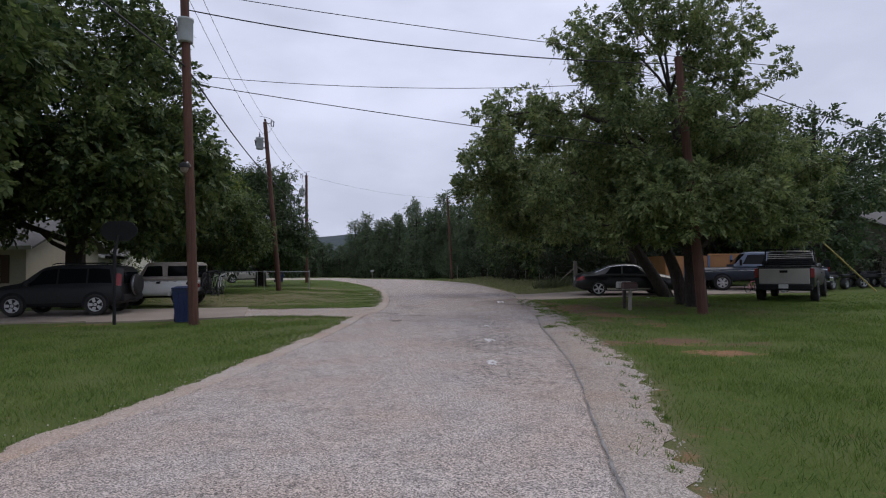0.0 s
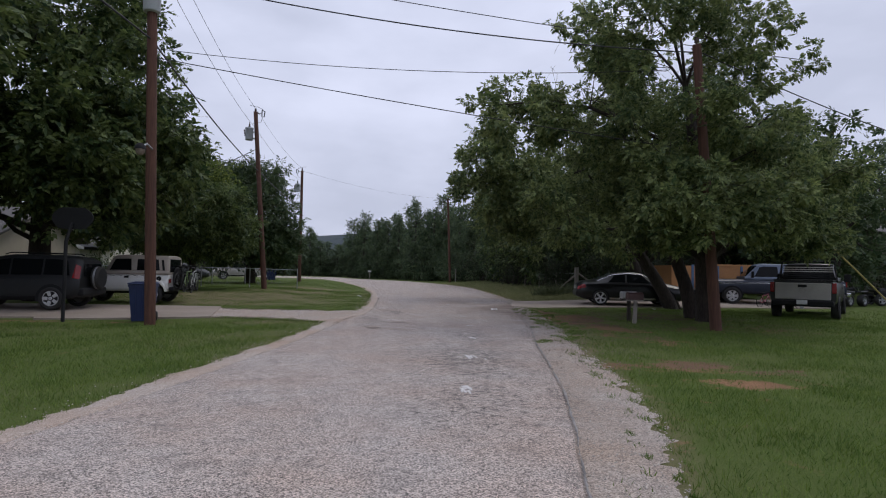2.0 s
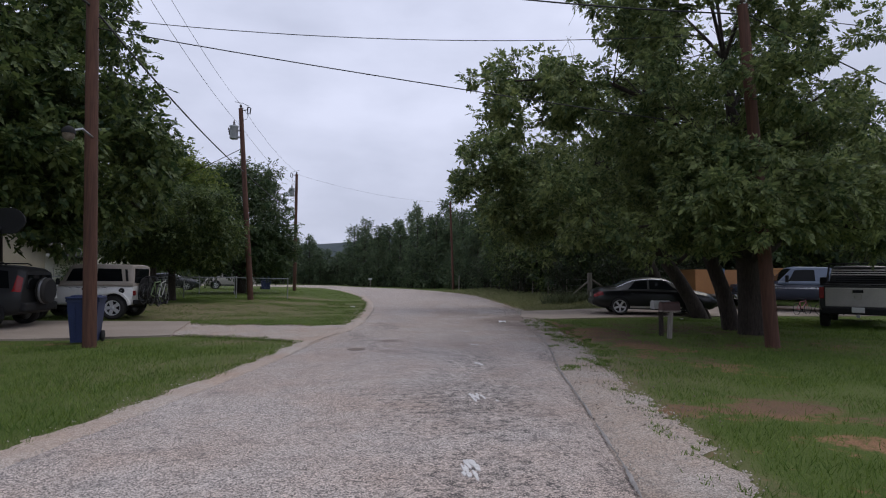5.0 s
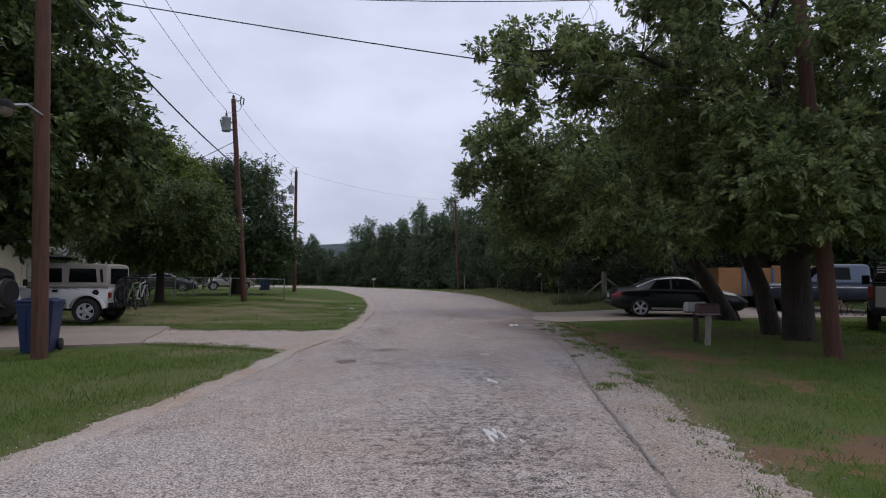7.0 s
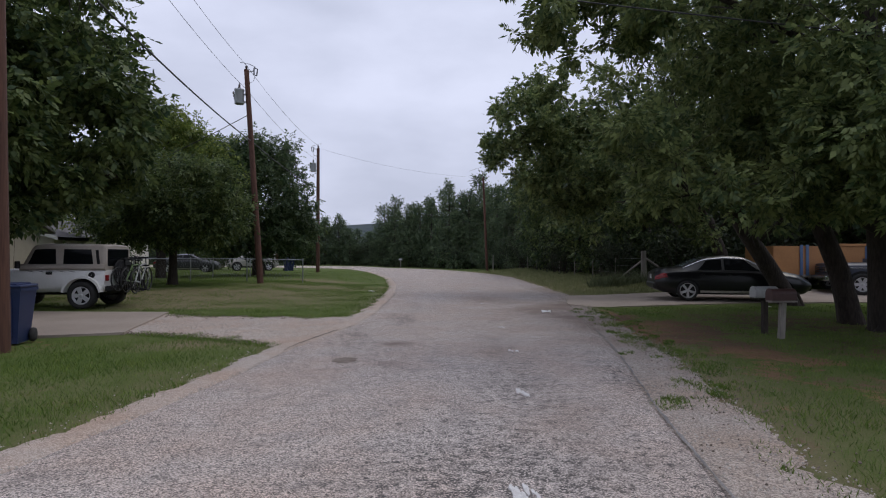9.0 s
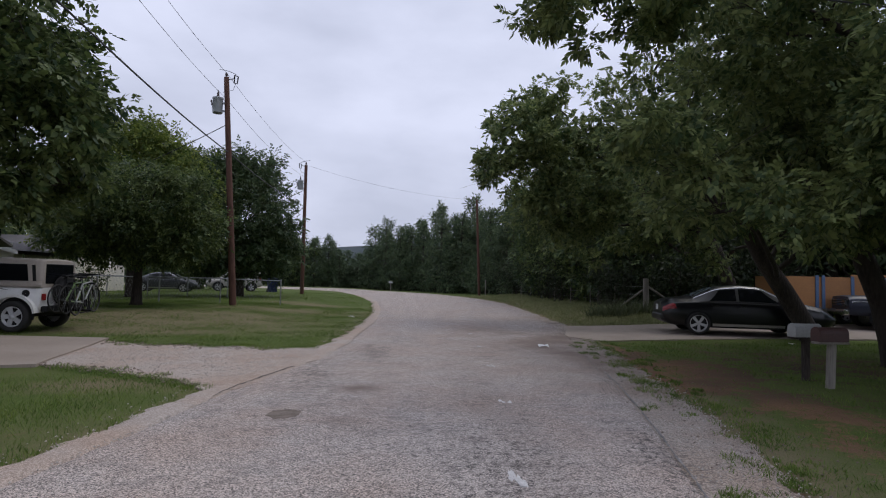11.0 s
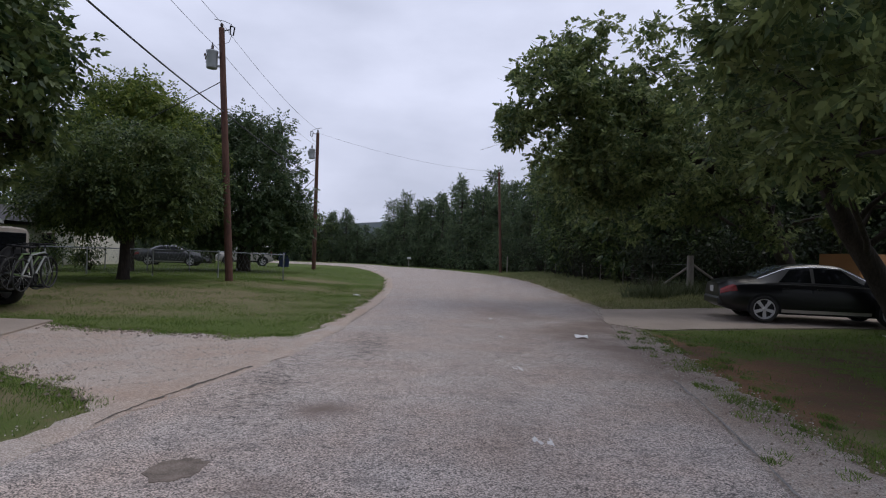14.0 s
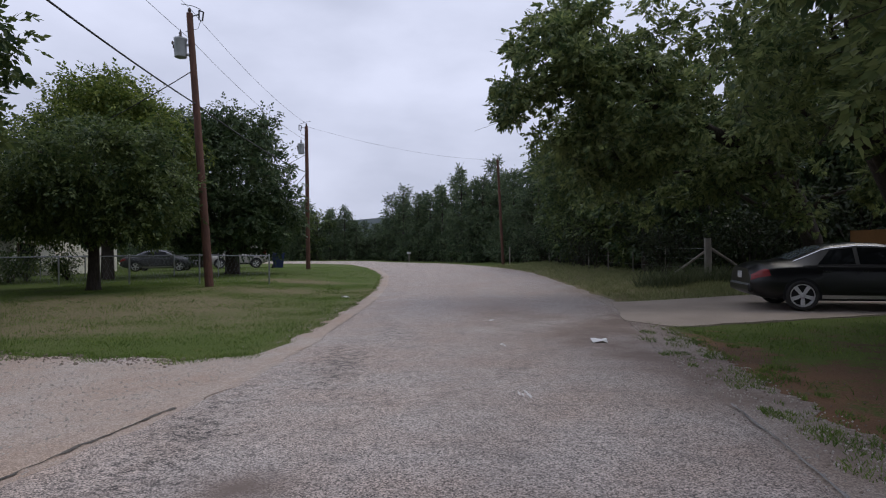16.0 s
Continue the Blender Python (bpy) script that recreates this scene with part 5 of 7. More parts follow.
def jeep(m, label):
    root = thing("offroad_car", m, label, "off-road car")
    T = Loft([(-1.74, .75, .70, .52, 1.0, 1.06), (-1.70, .77, .72, .46, 1.02, 1.08), (0.35, .77, .72, .44, 1.02, 1.08), (0.75, .74, .66, .46, 1.0, 1.08), (1.2, .66, .56, .5, .96, 1.06), (1.7, .60, .52, .52, .92, 1.02), (1.76, .56, .48, .56, .88, .97)], smooth=3)
    part("body", T.body(), "white_paint", root)
    H = Loft([(-1.74, .72, .66, 1.06, 1.10, 1.70), (-1.69, .74, .675, 1.06, 1.11, 1.755), (-0.2, .74, .675, 1.06, 1.11, 1.775), (0.10, .74, .675, 1.06, 1.11, 1.76), (0.2, .74, .67, 1.06, 1.1, 1.72), (0.52, .72, .66, 1.06, 1.09, 1.16)], smooth=3)
    part("hardtop", H.body(), "tan_top", root, "dusty tan hard top")
    part("windscreen", H.screen(0.24, 0.5, 0.01), "glass", root)
    part("rear_window", Shape().box((-1.735, 0, 1.4), (0.03, 1.16, 0.48), r=0.012), "glass", root)
    for s in (1, -1):
        part("side_window", H.panel(s, (6.12, -1.42, -0.62), (6.88, -1.36, -0.64), 0.008), "glass", root)
        part("vent_window", H.panel(s, (6.12, -1.60, -1.52), (6.86, -1.55, -1.47), 0.008), "trim", root)
        part("door_window", H.panel(s, (6.12, -0.44, 0.4), (6.88, -0.42, 0.12), 0.008), "glass", root)
        d = part("door", T.panel(s, (2.6, -0.44, 0.5), (5.95, -0.46, 0.5), 0.006), "white_paint", root)
        part("handle", Shape().box((-0.3, s * 0.785, 0.97), (0.16, 0.03, 0.07), r=0.012), "trim", d)
        part("fuel_cap", Shape().lathe([(0.085, -0.012), (0.085, 0.016), (0.01, 0.02)], 16, "y", (-1.42, s * 0.772, 0.92)), "trim", root)
        for k in range(5):
            x = -1.0 + k * 0.27
            o = [(x, 1.005), (x + 0.2, 1.04), (x + 0.25, 1.04), (x + 0.07, 1.005)]
            part("stripe", Shape().prism(o, 0.012, Matrix.Translation((0, s * 0.765, 0))), "trim", root)
        for x, flare in ((-1.2, 0.47), (1.15, 0.47)):
            arch(root, x, 0.775 if x < 0 else 0.70, 0.43, 0.40, s)
            o = []
            for a in np.linspace(0.12, math.pi - 0.12, 14):
                o.append((x + (flare + 0.05) * math.cos(a), 0.40 + (flare + 0.04) * math.sin(a)))
            o += [(x + flare * math.cos(a), 0.40 + (flare - 0.03) * math.sin(a)) for a in np.linspace(math.pi - 0.12, 0.12, 14)]
            part("fender_flare", Shape().prism(o, 0.2, Matrix.Translation((0, s * (0.80 if x < 0 else 0.76), 0))), "white_paint", root)
            wheel(root, (x, s * 0.78, 0.37), 0.37, 0.25, "alloy", 5)
        part("tail_light", Shape().box((-1.77, s * 0.66, 0.84), (0.06, 0.1, 0.16), r=0.012), "red_lens", root)
        part("mirror", Shape().box((0.45, s * 0.9, 1.2), (0.06, 0.16, 0.2), r=0.02), "trim", root)
        part("headlight", Shape().lathe([(0.1, -0.02), (0.1, 0.03), (0.01, 0.045)], 16, "x", (1.76, s * 0.38, 0.86)), "clear", root)
        part("antenna", Shape().tube([(0.75, s * 0.6, 1.05), (0.72, s * 0.6, 1.9)], 0.004, 4), "trim", root) if s > 0 else None
    part("rear_bumper", Shape().box((-1.84, 0, 0.55), (0.18, 1.5, 0.14), r=0.03), "trim", root)
    part("front_bumper", Shape().box((1.9, 0, 0.56), (0.16, 1.5, 0.16), r=0.03), "trim", root)
    part("chassis", Shape().box((0, 0, 0.44), (3.2, 0.9, 0.14), r=0.03).tube([(-1.2, -0.7, 0.37), (-1.2, 0.7, 0.37)], 0.05, 8).tube([(1.15, -0.7, 0.37), (1.15, 0.7, 0.37)], 0.05, 8), "trim", root)
    part("bike_rack", Shape().tube([(-1.84, 0, 0.5), (-2.55, 0, 0.5)], 0.03, 6).tube([(-2.05, 0, 0.5), (-2.08, 0, 1.15), (-2.6, 0, 1.18)], 0.025, 6), "trim", root)
    spare(root, -1.88, 0.98, 0.37, False)
    return root


def pickup(m, label, paint, gate, rim, square=False, cab="glass", roof_paint=None, rack=False):
    root = thing("pickup_truck", m, label, "pickup truck")
    w = 0.98
    B = Loft([(-2.85, w - .03, w - .10, .58, 1.22, 1.30), (-2.8, w, w - .07, .52, 1.24, 1.32), (0.95, w, w - .07, .5, 1.2, 1.30), (1.35, w, w - .10, .5, 1.18, 1.28), (2.75, w - .02, w - .14, .5, 1.08, 1.2), (2.92, w - .06, w - .2, .56, 1.02, 1.12)] if not square else
             [(-2.85, w - .02, w - .06, .55, 1.12, 1.18), (1.0, w, w - .05, .5, 1.12, 1.18), (2.8, w, w - .07, .5, 1.08, 1.16), (2.92, w - .01, w - .09, .52, 1.04, 1.12)], smooth=3)
    part("body", B.body(), paint, root)
    z0 = 1.28 if not square else 1.16
    C = Loft([(-0.78, .9, .72, z0, z0 + .03, 1.85), (-0.70, .92, .75, z0, z0 + .03, 1.93), (0.5, .92, .76, z0, z0 + .03, 1.95), (0.72, .92, .75, z0, z0 + .03, 1.9), (1.35, .9, .8, z0, z0 + .03, z0 + .08)], smooth=3)
    part("cab", C.body(), roof_paint or paint, root)
    part("windscreen", C.screen(0.78, 1.3, 0.01), "glass", root)
    part("rear_window", Shape().box((-0.77, 0, 1.6), (0.04, 1.3, 0.4), r=0.015), "glass", root)
    for s in (1, -1):
        part("door_window", C.panel(s, (6.15, -0.1, 1.0), (6.9, -0.08, 0.68), 0.008), cab, root)
        if not square:
            part("side_window", C.panel(s, (6.15, -0.68, -0.16), (6.9, -0.62, -0.14), 0.008), cab, root)
        d = part("door", B.panel(s, (2.6, -0.1, 1.12), (5.95, -0.12, 1.12), 0.006), paint, root)
        part("handle", Shape().box((0.05, s * 0.99, 1.06), (0.15, 0.03, 0.04), r=0.01), "chrome" if square else "trim", d)
        part("mirror", Shape().box((1.05, s * 1.12, 1.42), (0.1, 0.22, 0.3), r=0.03).tube([(1.05, s * 0.9, 1.3), (1.05, s * 1.1, 1.36)], 0.02, 6), "trim", root)
        part("tail_light", Shape().box((-2.86, s * 0.9, 1.08), (0.06, 0.13, 0.34), r=0.02), "red_lens", root)
        if square:
            part("chrome_strip", B.panel(s, (4.6, -2.8, 2.85), (4.85, -2.8, 2.85), 0.008, 30, 1), "chrome", root)
            part("headlight", Shape().box((2.94, s * 0.72, 0.93), (0.05, 0.24, 0.2), r=0.02), "clear", root)
        for x in (-1.85, 1.9):
            arch(root, x, w + 0.004, 0.46, 0.42, s)
            wheel(root, (x, s * 0.89, 0.395), 0.395, 0.26, rim, 6)
    t = part("tailgate", Shape().box((-2.88, 0, 0.96 if not square else 0.86), (0.07, 1.62, 0.56), r=0.02), gate, root, "bare silver tailgate" if gate != paint else "")
    part("latch", Shape().box((-2.925, 0, 1.14 if not square else 1.0), (0.03, 0.26, 0.09), r=0.012), "trim", t)
    part("badge", Shape().lathe([(0.09, -0.02), (0.085, 0.0), (0.01, 0.0)], 16, "x", (-2.905, 0, 0.98)), "trim", t)
    part("rear_bumper", Shape().box((-2.98, 0, 0.56), (0.2, 1.8, 0.2), r=0.04), "trim" if not square else "chrome", root)
    part("licence_plate", Shape().box((-3.085, 0, 0.6), (0.012, 0.31, 0.15), r=0.003), "plate", root)
    part("hitch", Shape().box((-3.06, 0, 0.42), (0.24, 0.09, 0.09), r=0.01), "steel", root)
    part("front_bumper", Shape().box((3.0, 0, 0.6), (0.18, 1.9, 0.2), r=0.04), "chrome", root)
    g = part("grille", Shape().box((2.93, 0, 0.92), (0.05, 1.2, 0.24), r=0.01), "trim", root)
    for k in range(4):
        part("grille_bar", Shape().box((2.965, 0, 0.83 + k * 0.06), (0.02, 1.2, 0.02)), "chrome", g)
    if rack:
        f = part("headache_rack", Shape().tube([(-0.95, -0.88, 1.3), (-0.95, -0.8, 2.0), (-0.95, 0.8, 2.0), (-0.95, 0.88, 1.3)], 0.03, 6).tube([(-1.3, 0.88, 1.33), (-0.95, 0.82, 1.98)], 0.022, 6).tube([(-1.3, -0.88, 1.33), (-0.95, -0.82, 1.98)], 0.022, 6), "trim", root)
        for k in range(7):
            part("louvre", Shape().box((-0.96, 0, 1.42 + k * 0.075), (0.02, 1.55, 0.035), pose(0, 0, 0, 0, 25, 0)), "silver_paint" if 2 < k < 6 else "trim", f)
        part("tonneau", Shape().box((-1.9, 0, 1.33), (1.85, 1.75, 0.05), r=0.02), "trim", root)
    return root


def bicycle(m, label, frame_mat, s=1.0, group=""):
    root = thing("bicycle", m @ Matrix.Diagonal((s, s, s, 1)), label, "bicycle", group)
    r = 0.33
    for x, name in ((-0.5, "rear_wheel"), (0.52, "front_wheel")):
        h = new(name)
        h.parent = root
        part("tyre", Shape().lathe([(r, -0.02), (r + 0.018, 0), (r, 0.02), (r - 0.02, 0.012), (r - 0.02, -0.012), (r, -0.02)], 28, "y", (x, 0, r + 0.02)), "rubber", h)
        sp = Shape()
        for k in range(10):
            a = 2 * math.pi * k / 10
            sp.tube([(x, 0, r + 0.02), (x + math.cos(a) * (r - 0.01), 0, r + 0.02 + math.sin(a) * (r - 0.01))], 0.003, 3, False)
        part("spokes", sp, "steel", h)
    z = r + 0.02
    fr = Shape()
    for a, b in (((-0.5, 0, z), (-0.08, 0, 0.28)), ((-0.08, 0, 0.28), (-0.2, 0, 0.78)), ((-0.2, 0, 0.75), (0.34, 0, 0.8)), ((-0.08, 0, 0.28), (0.36, 0, 0.74)), ((-0.5, 0, z), (-0.19, 0, 0.74)), ((0.33, 0, 0.88), (0.38, 0, 0.68))):
        fr.tube([a, b], 0.02, 6)
    part("frame", fr, frame_mat, root)
    part("fork", Shape().tube([(0.38, -0.04, 0.68), (0.52, -0.05, z)], 0.014, 5).tube([(0.38, 0.04, 0.68), (0.52, 0.05, z)], 0.014, 5), frame_mat, root)
    part("handlebar", Shape().tube([(0.33, 0, 0.86), (0.35, 0, 0.98)], 0.014, 5).tube([(0.28, -0.3, 1.0), (0.37, -0.1, 0.98), (0.37, 0.1, 0.98), (0.28, 0.3, 1.0)], 0.014, 5), "trim", root)
    part("saddle", Shape().tube([(-0.2, 0, 0.76), (-0.23, 0, 0.9)], 0.012, 5).box((-0.22, 0, 0.92), (0.26, 0.13, 0.05), r=0.02), "trim", root)
    part("crank", Shape().lathe([(0.09, -0.01), (0.09, 0.01), (0.01, 0.01)], 14, "y", (-0.08, -0.04, 0.28)).tube([(-0.08, -0.06, 0.28), (0.02, -0.06, 0.14)], 0.01, 4).box((0.02, -0.1, 0.13), (0.09, 0.07, 0.02)), "trim", root)
    return root


def quad_bike(m, label, paint):
    root = thing("quad_bike", m, label, "quad bike")
    part("body", Shape().box((0, 0, 0.62), (1.2, 0.34, 0.24), r=0.08).box((0.35, 0, 0.78), (0.4, 0.3, 0.16), r=0.06), paint, root)
    part("seat", Shape().box((-0.2, 0, 0.82), (0.75, 0.3, 0.12), r=0.05), "trim", root)
    part("handlebar", Shape().tube([(0.35, 0, 0.85), (0.3, 0, 1.02)], 0.02, 6).tube([(0.22, -0.36, 1.08), (0.3, -0.1, 1.04), (0.3, 0.1, 1.04), (0.22, 0.36, 1.08)], 0.016, 6), "trim", root)
    for x in (-0.6, 0.62):
        part("rack", Shape().box((x, 0, 0.88), (0.44, 0.7, 0.03), r=0.01), "trim", root)
        for s in (1, -1):
            part("fender", Shape().box((x, s * 0.42, 0.72), (0.66, 0.3, 0.07), r=0.03), paint, root)
            wheel(root, (x, s * 0.46, 0.29), 0.29, 0.26, "steel", 4)
    return root


def park(x, y, turn, lift=0.0, s=1.0):
    return pose(x, y, gz(x, y) + lift, 0, 0, turn) @ Matrix.Diagonal((s, s, s, 1))


sedan(park(12.5, 25.85, -14, 0.03, 1.02), "black four-door sedan parked on the concrete driveway")
jeep(park(-8.05, 24.15, 180, 0.0), "white off-road car with a tan hard top and spare wheel")
suv(park(-9.85, 21.0, 180, 0.05), "dark charcoal suv with a spare wheel on its tailgate")
pickup(park(17.6, 21.25, 46, 0.0, 1.0), "black pickup truck with a silver tailgate parked on the grass", "black_paint", "silver_paint", "steel", rack=True)
pickup(park(20.4, 27.2, 157, 0.02), "old blue square pickup truck with a pale roof", "blue_paint", "blue_paint", "alloy", square=True, roof_paint="pale_blue")
sedan(park(-15.0, 52.5, 8, 0.0), "grey sedan parked under the dark trees", "dull_grey")
suv(park(-11.5, 57.5, 200, 0.0), "silver suv parked beyond the fenced yard", "silver_paint", False)
for i, (x, mat, lab) in enumerate(((-6.02, "trim", "black bicycle hung on the car's rear rack"), (-5.8, "bike_green", "green bicycle hung on the car's rear rack"), (-5.58, "bike_white", "white bicycle hung on the car's rear rack"))):
    bicycle(pose(x, 24.1 - 0.05 * i, gz(-5.8, 24.1) + 0.42, 0, 4 - 3 * i, 86 + 5 * i), lab, mat, 1.0, "bicycles on the rack")
bicycle(park(18.9, 25.6, 20), "child's pink bicycle on the grass", "bike_pink", 0.72, "children's bicycles")
bicycle(park(20.0, 25.4, -15), "child's green bicycle on the grass", "bike_green", 0.72, "children's bicycles")
quad_bike(park(24.2, 27.0, 200), "dark quad bike parked on the grass", "black_paint")
quad_bike(park(26.9, 27.4, 170), "grey quad bike beside the stone house", "grey_paint")

# ---- poles, lamps and cables ----
def transformer(parent, at, s=1.0):
    h = new("transformer")
    h.parent = parent
    part("tank", Shape().lathe([(0.01, 0), (0.2 * s, 0), (0.21 * s, 0.03), (0.21 * s, 0.6 * s), (0.23 * s, 0.62 * s), (0.23 * s, 0.68 * s), (0.1 * s, 0.72 * s), (0.01, 0.72 * s)], 18, "z", at), "grey_can", h)
    a = Vector(at)
    part("bushing", Shape().lathe([(0.05, 0.7 * s), (0.07, 0.76 * s), (0.04, 0.8 * s), (0.06, 0.86 * s), (0.03, 0.92 * s), (0.01, 1.02 * s)], 10, "z", at), "porcelain", h)
    for k in range(3):
        part("terminal", Shape().lathe([(0.04, -0.06), (0.045, 0.0), (0.02, 0.06)], 8, "z", a + Vector((-0.24 * s, 0.1 * (k - 1), 0.5 * s - 0.1 * k))), "porcelain", h)
    return h


def utility_pole(base, top, label, can=None, cutout=None, r=(0.15, 0.11), lamp=None):
    """A round timber pole from base to top (world), with its fittings."""
    b, t = Vector(base), Vector(top)
    root = thing("utility_pole", Matrix.Translation(b), label, "utility pole", "utility poles")
    d = t - b
    part("pole", Shape().tube([d * k for k in np.linspace(-0.02, 1, 9)], list(np.linspace(r[0], r[1], 9)), 14), "pole", root)
    part("insulator", Shape().lathe([(0.03, 0.0), (0.03, 0.06), (0.07, 0.08), (0.05, 0.12), (0.07, 0.15), (0.03, 0.2), (0.01, 0.22)], 10, "z", d), "porcelain", root)
    if can:
        f, side = can
        at = d * f
        transformer(root, at + Vector((side, -0.05, -0.5)))
        for up in (-0.05, -0.4):
            part("bracket", Shape().box(at + Vector((side * 0.5, -0.03, up)), (abs(side) + 0.06, 0.08, 0.08), r=0.01), "steel", root)
    if cutout:
        s = cutout
        a = d + Vector((0, 0, -0.12))
        part("arm", Shape().tube([a, a + Vector((s * 0.34, -0.05, 0.06))], 0.025, 6), "steel", root)
        e = a + Vector((s * 0.42, -0.05, 0.05))
        part("cutout_switch", Shape().tube([e + Vector((-0.06, 0, 0.16)), e + Vector((0.1, 0, 0.1)), e + Vector((0.06, 0, -0.22)), e + Vector((-0.06, 0, -0.18)), e + Vector((-0.06, 0, 0.16))], 0.03, 6), "trim", root)
        part("jumper_wire", Shape().tube([d + Vector((-0.3 * s, 0, 0.35)), d + Vector((0.1 * s, 0, 0.28)), e + Vector((0, 0, 0.2))], 0.012, 4), "cable", root)
        part("jumper_wire", Shape().tube([e + Vector((0, 0, -0.2)), e + Vector((-0.1 * s, 0, -0.5)), d + Vector((-0.1 * s, -0.1, -0.7))], 0.012, 4), "cable", root)
    if lamp:
        a = Vector(lamp[0]) - b
        e = Vector(lamp[1]) - b
        part("lamp_arm", Shape().tube([a, a.lerp(e, 0.5) + Vector((0, 0, 0.12)), e], 0.025, 6), "steel", root)
        h = part("lamp_head", Shape().lathe([(0.02, 0.1), (0.07, 0.08), (0.12, 0.01), (0.125, -0.05)], 16, "z", e), "trim", root)
        part("globe", Shape().lathe([(0.11, -0.05), (0.09, -0.14), (0.05, -0.18), (0.01, -0.19)], 14, "z", e), "dirt", h)
    return root


def cable(pts, r, sag, name="power_line", label="black overhead cable", n=18):
    s = Shape()
    for a, b in zip(pts, pts[1:]):
        a, b = Vector(a), Vector(b)
        s.tube([a.lerp(b, k / n) - Vector((0, 0, 4 * sag * (k / n) * (1 - k / n))) for k in range(n + 1)], r, 5)
    return tagged(new(name, s.mesh(name, "cable")), label, "cable", "overhead cables")


P1, P1T = (-4.52, 16.8, gz(-4.52, 16.8)), (-4.85, 16.9, 10.4)
P2, P2T = (-4.72, 33.6, gz(-4.7, 33.6)), (-5.6, 34.3, 10.1)
P3, P3T = (-5.2, 52.7, gz(-5.2, 52.7)), (-5.15, 52.3, 9.85)
P4, P4T = (9.6, 64.0, gz(9.6, 64)), (9.2, 64.0, 9.3)
P5, P5T = (9.95, 15.2, gz(9.95, 15.2)), (9.45, 15.3, 7.5)
P0T = (-9.0, -22.0, 10.6)
utility_pole(P1, P1T, "brown timber utility pole with a grey transformer and lamp", (0.82, 0.02), None, (0.138, 0.118), ((-4.62, 16.85, 4.4), (-4.3, 15.2, 4.15)))
utility_pole(P2, P2T, "leaning dark timber utility pole with a transformer", (0.885, -0.38), 1.0)
utility_pole(P3, P3T, "straight brown timber utility pole with a transformer", (0.86, -0.36), -1.0)
utility_pole(P4, P4T, "bare brown timber utility pole before the pines", None, None, (0.14, 0.1))
utility_pole(P5, P5T, "reddish timber service pole standing against the tree", None, None, (0.15, 0.11))


def along(a, b, z):
    t = (z - a[2]) / (b[2] - a[2])
    return tuple(a[i] + (b[i] - a[i]) * t for i in range(3))


cable([P0T, (P1T[0], P1T[1], 10.6), (P2T[0], P2T[1], 10.3), (P3T[0], P3T[1], 10.05)], 0.008, 0.35, label="thin bare high-voltage wire along the road")
cable([(P0T[0], P0T[1], 9.7), along(P1, P1T, 9.6), along(P2, P2T, 9.1), along(P3, P3T, 8.9)], 0.008, 0.35, label="thin bare neutral wire along the road")
cable([(P0T[0], P0T[1], 7.5), along(P1, P1T, 7.3), along(P2, P2T, 6.75), along(P3, P3T, 6.75), (-16, 84, 6.6)], 0.026, 0.22, label="thick black bundled cable between the poles")
cable([P3T, P4T], 0.006, 0.5, label="thin wire crossing to the pole before the pines")
cable([along(P1, P1T, 9.0), along(P5, P5T, 7.3)], 0.018, 0.33, label="black service cable crossing the road")
cable([along(P1, P1T, 9.55), (13.5, 16.5, 7.8)], 0.012, 0.18, label="thin wire crossing above the road")
cable([along(P1, P1T, 7.08), (8.6, 15.2, 6.75)], 0.009, 0.3, label="thin wire crossing above the road")
cable([along(P1, P1T, 6.85), (8.6, 15.2, 4.75)], 0.012, 0.07, label="black service cable crossing the road")
cable([along(P5, P5T, 7.35), (30, 24.0, 6.6)], 0.018, 0.35, label="black service cable running to the stone house")
cable([along(P2, P2T, 8.0), (-16, 37.0, 4.2)], 0.018, 0.3, label="black service cable running to the pale house")
cable([along(P3, P3T, 8.0), (-16, 56, 4.2)], 0.016, 0.3, label="black service cable running into the trees")
g = thing("guy_wire_guard", Matrix.Translation((25.0, 25.0, gz(25, 25))), "long yellow guard leaning on a guy wire", "guy wire guard")
part("guard", Shape().tube([(0, 0, 0), (-1.55, 0, 1.35), (-3.1, 0, 2.7)], 0.035, 8), "yellow", g)
part("wire", Shape().tube([(0.02, 0, -0.05), (-3.1, 0, 2.7), (-6.2, 0, 5.4)], 0.008, 5), "steel", g)

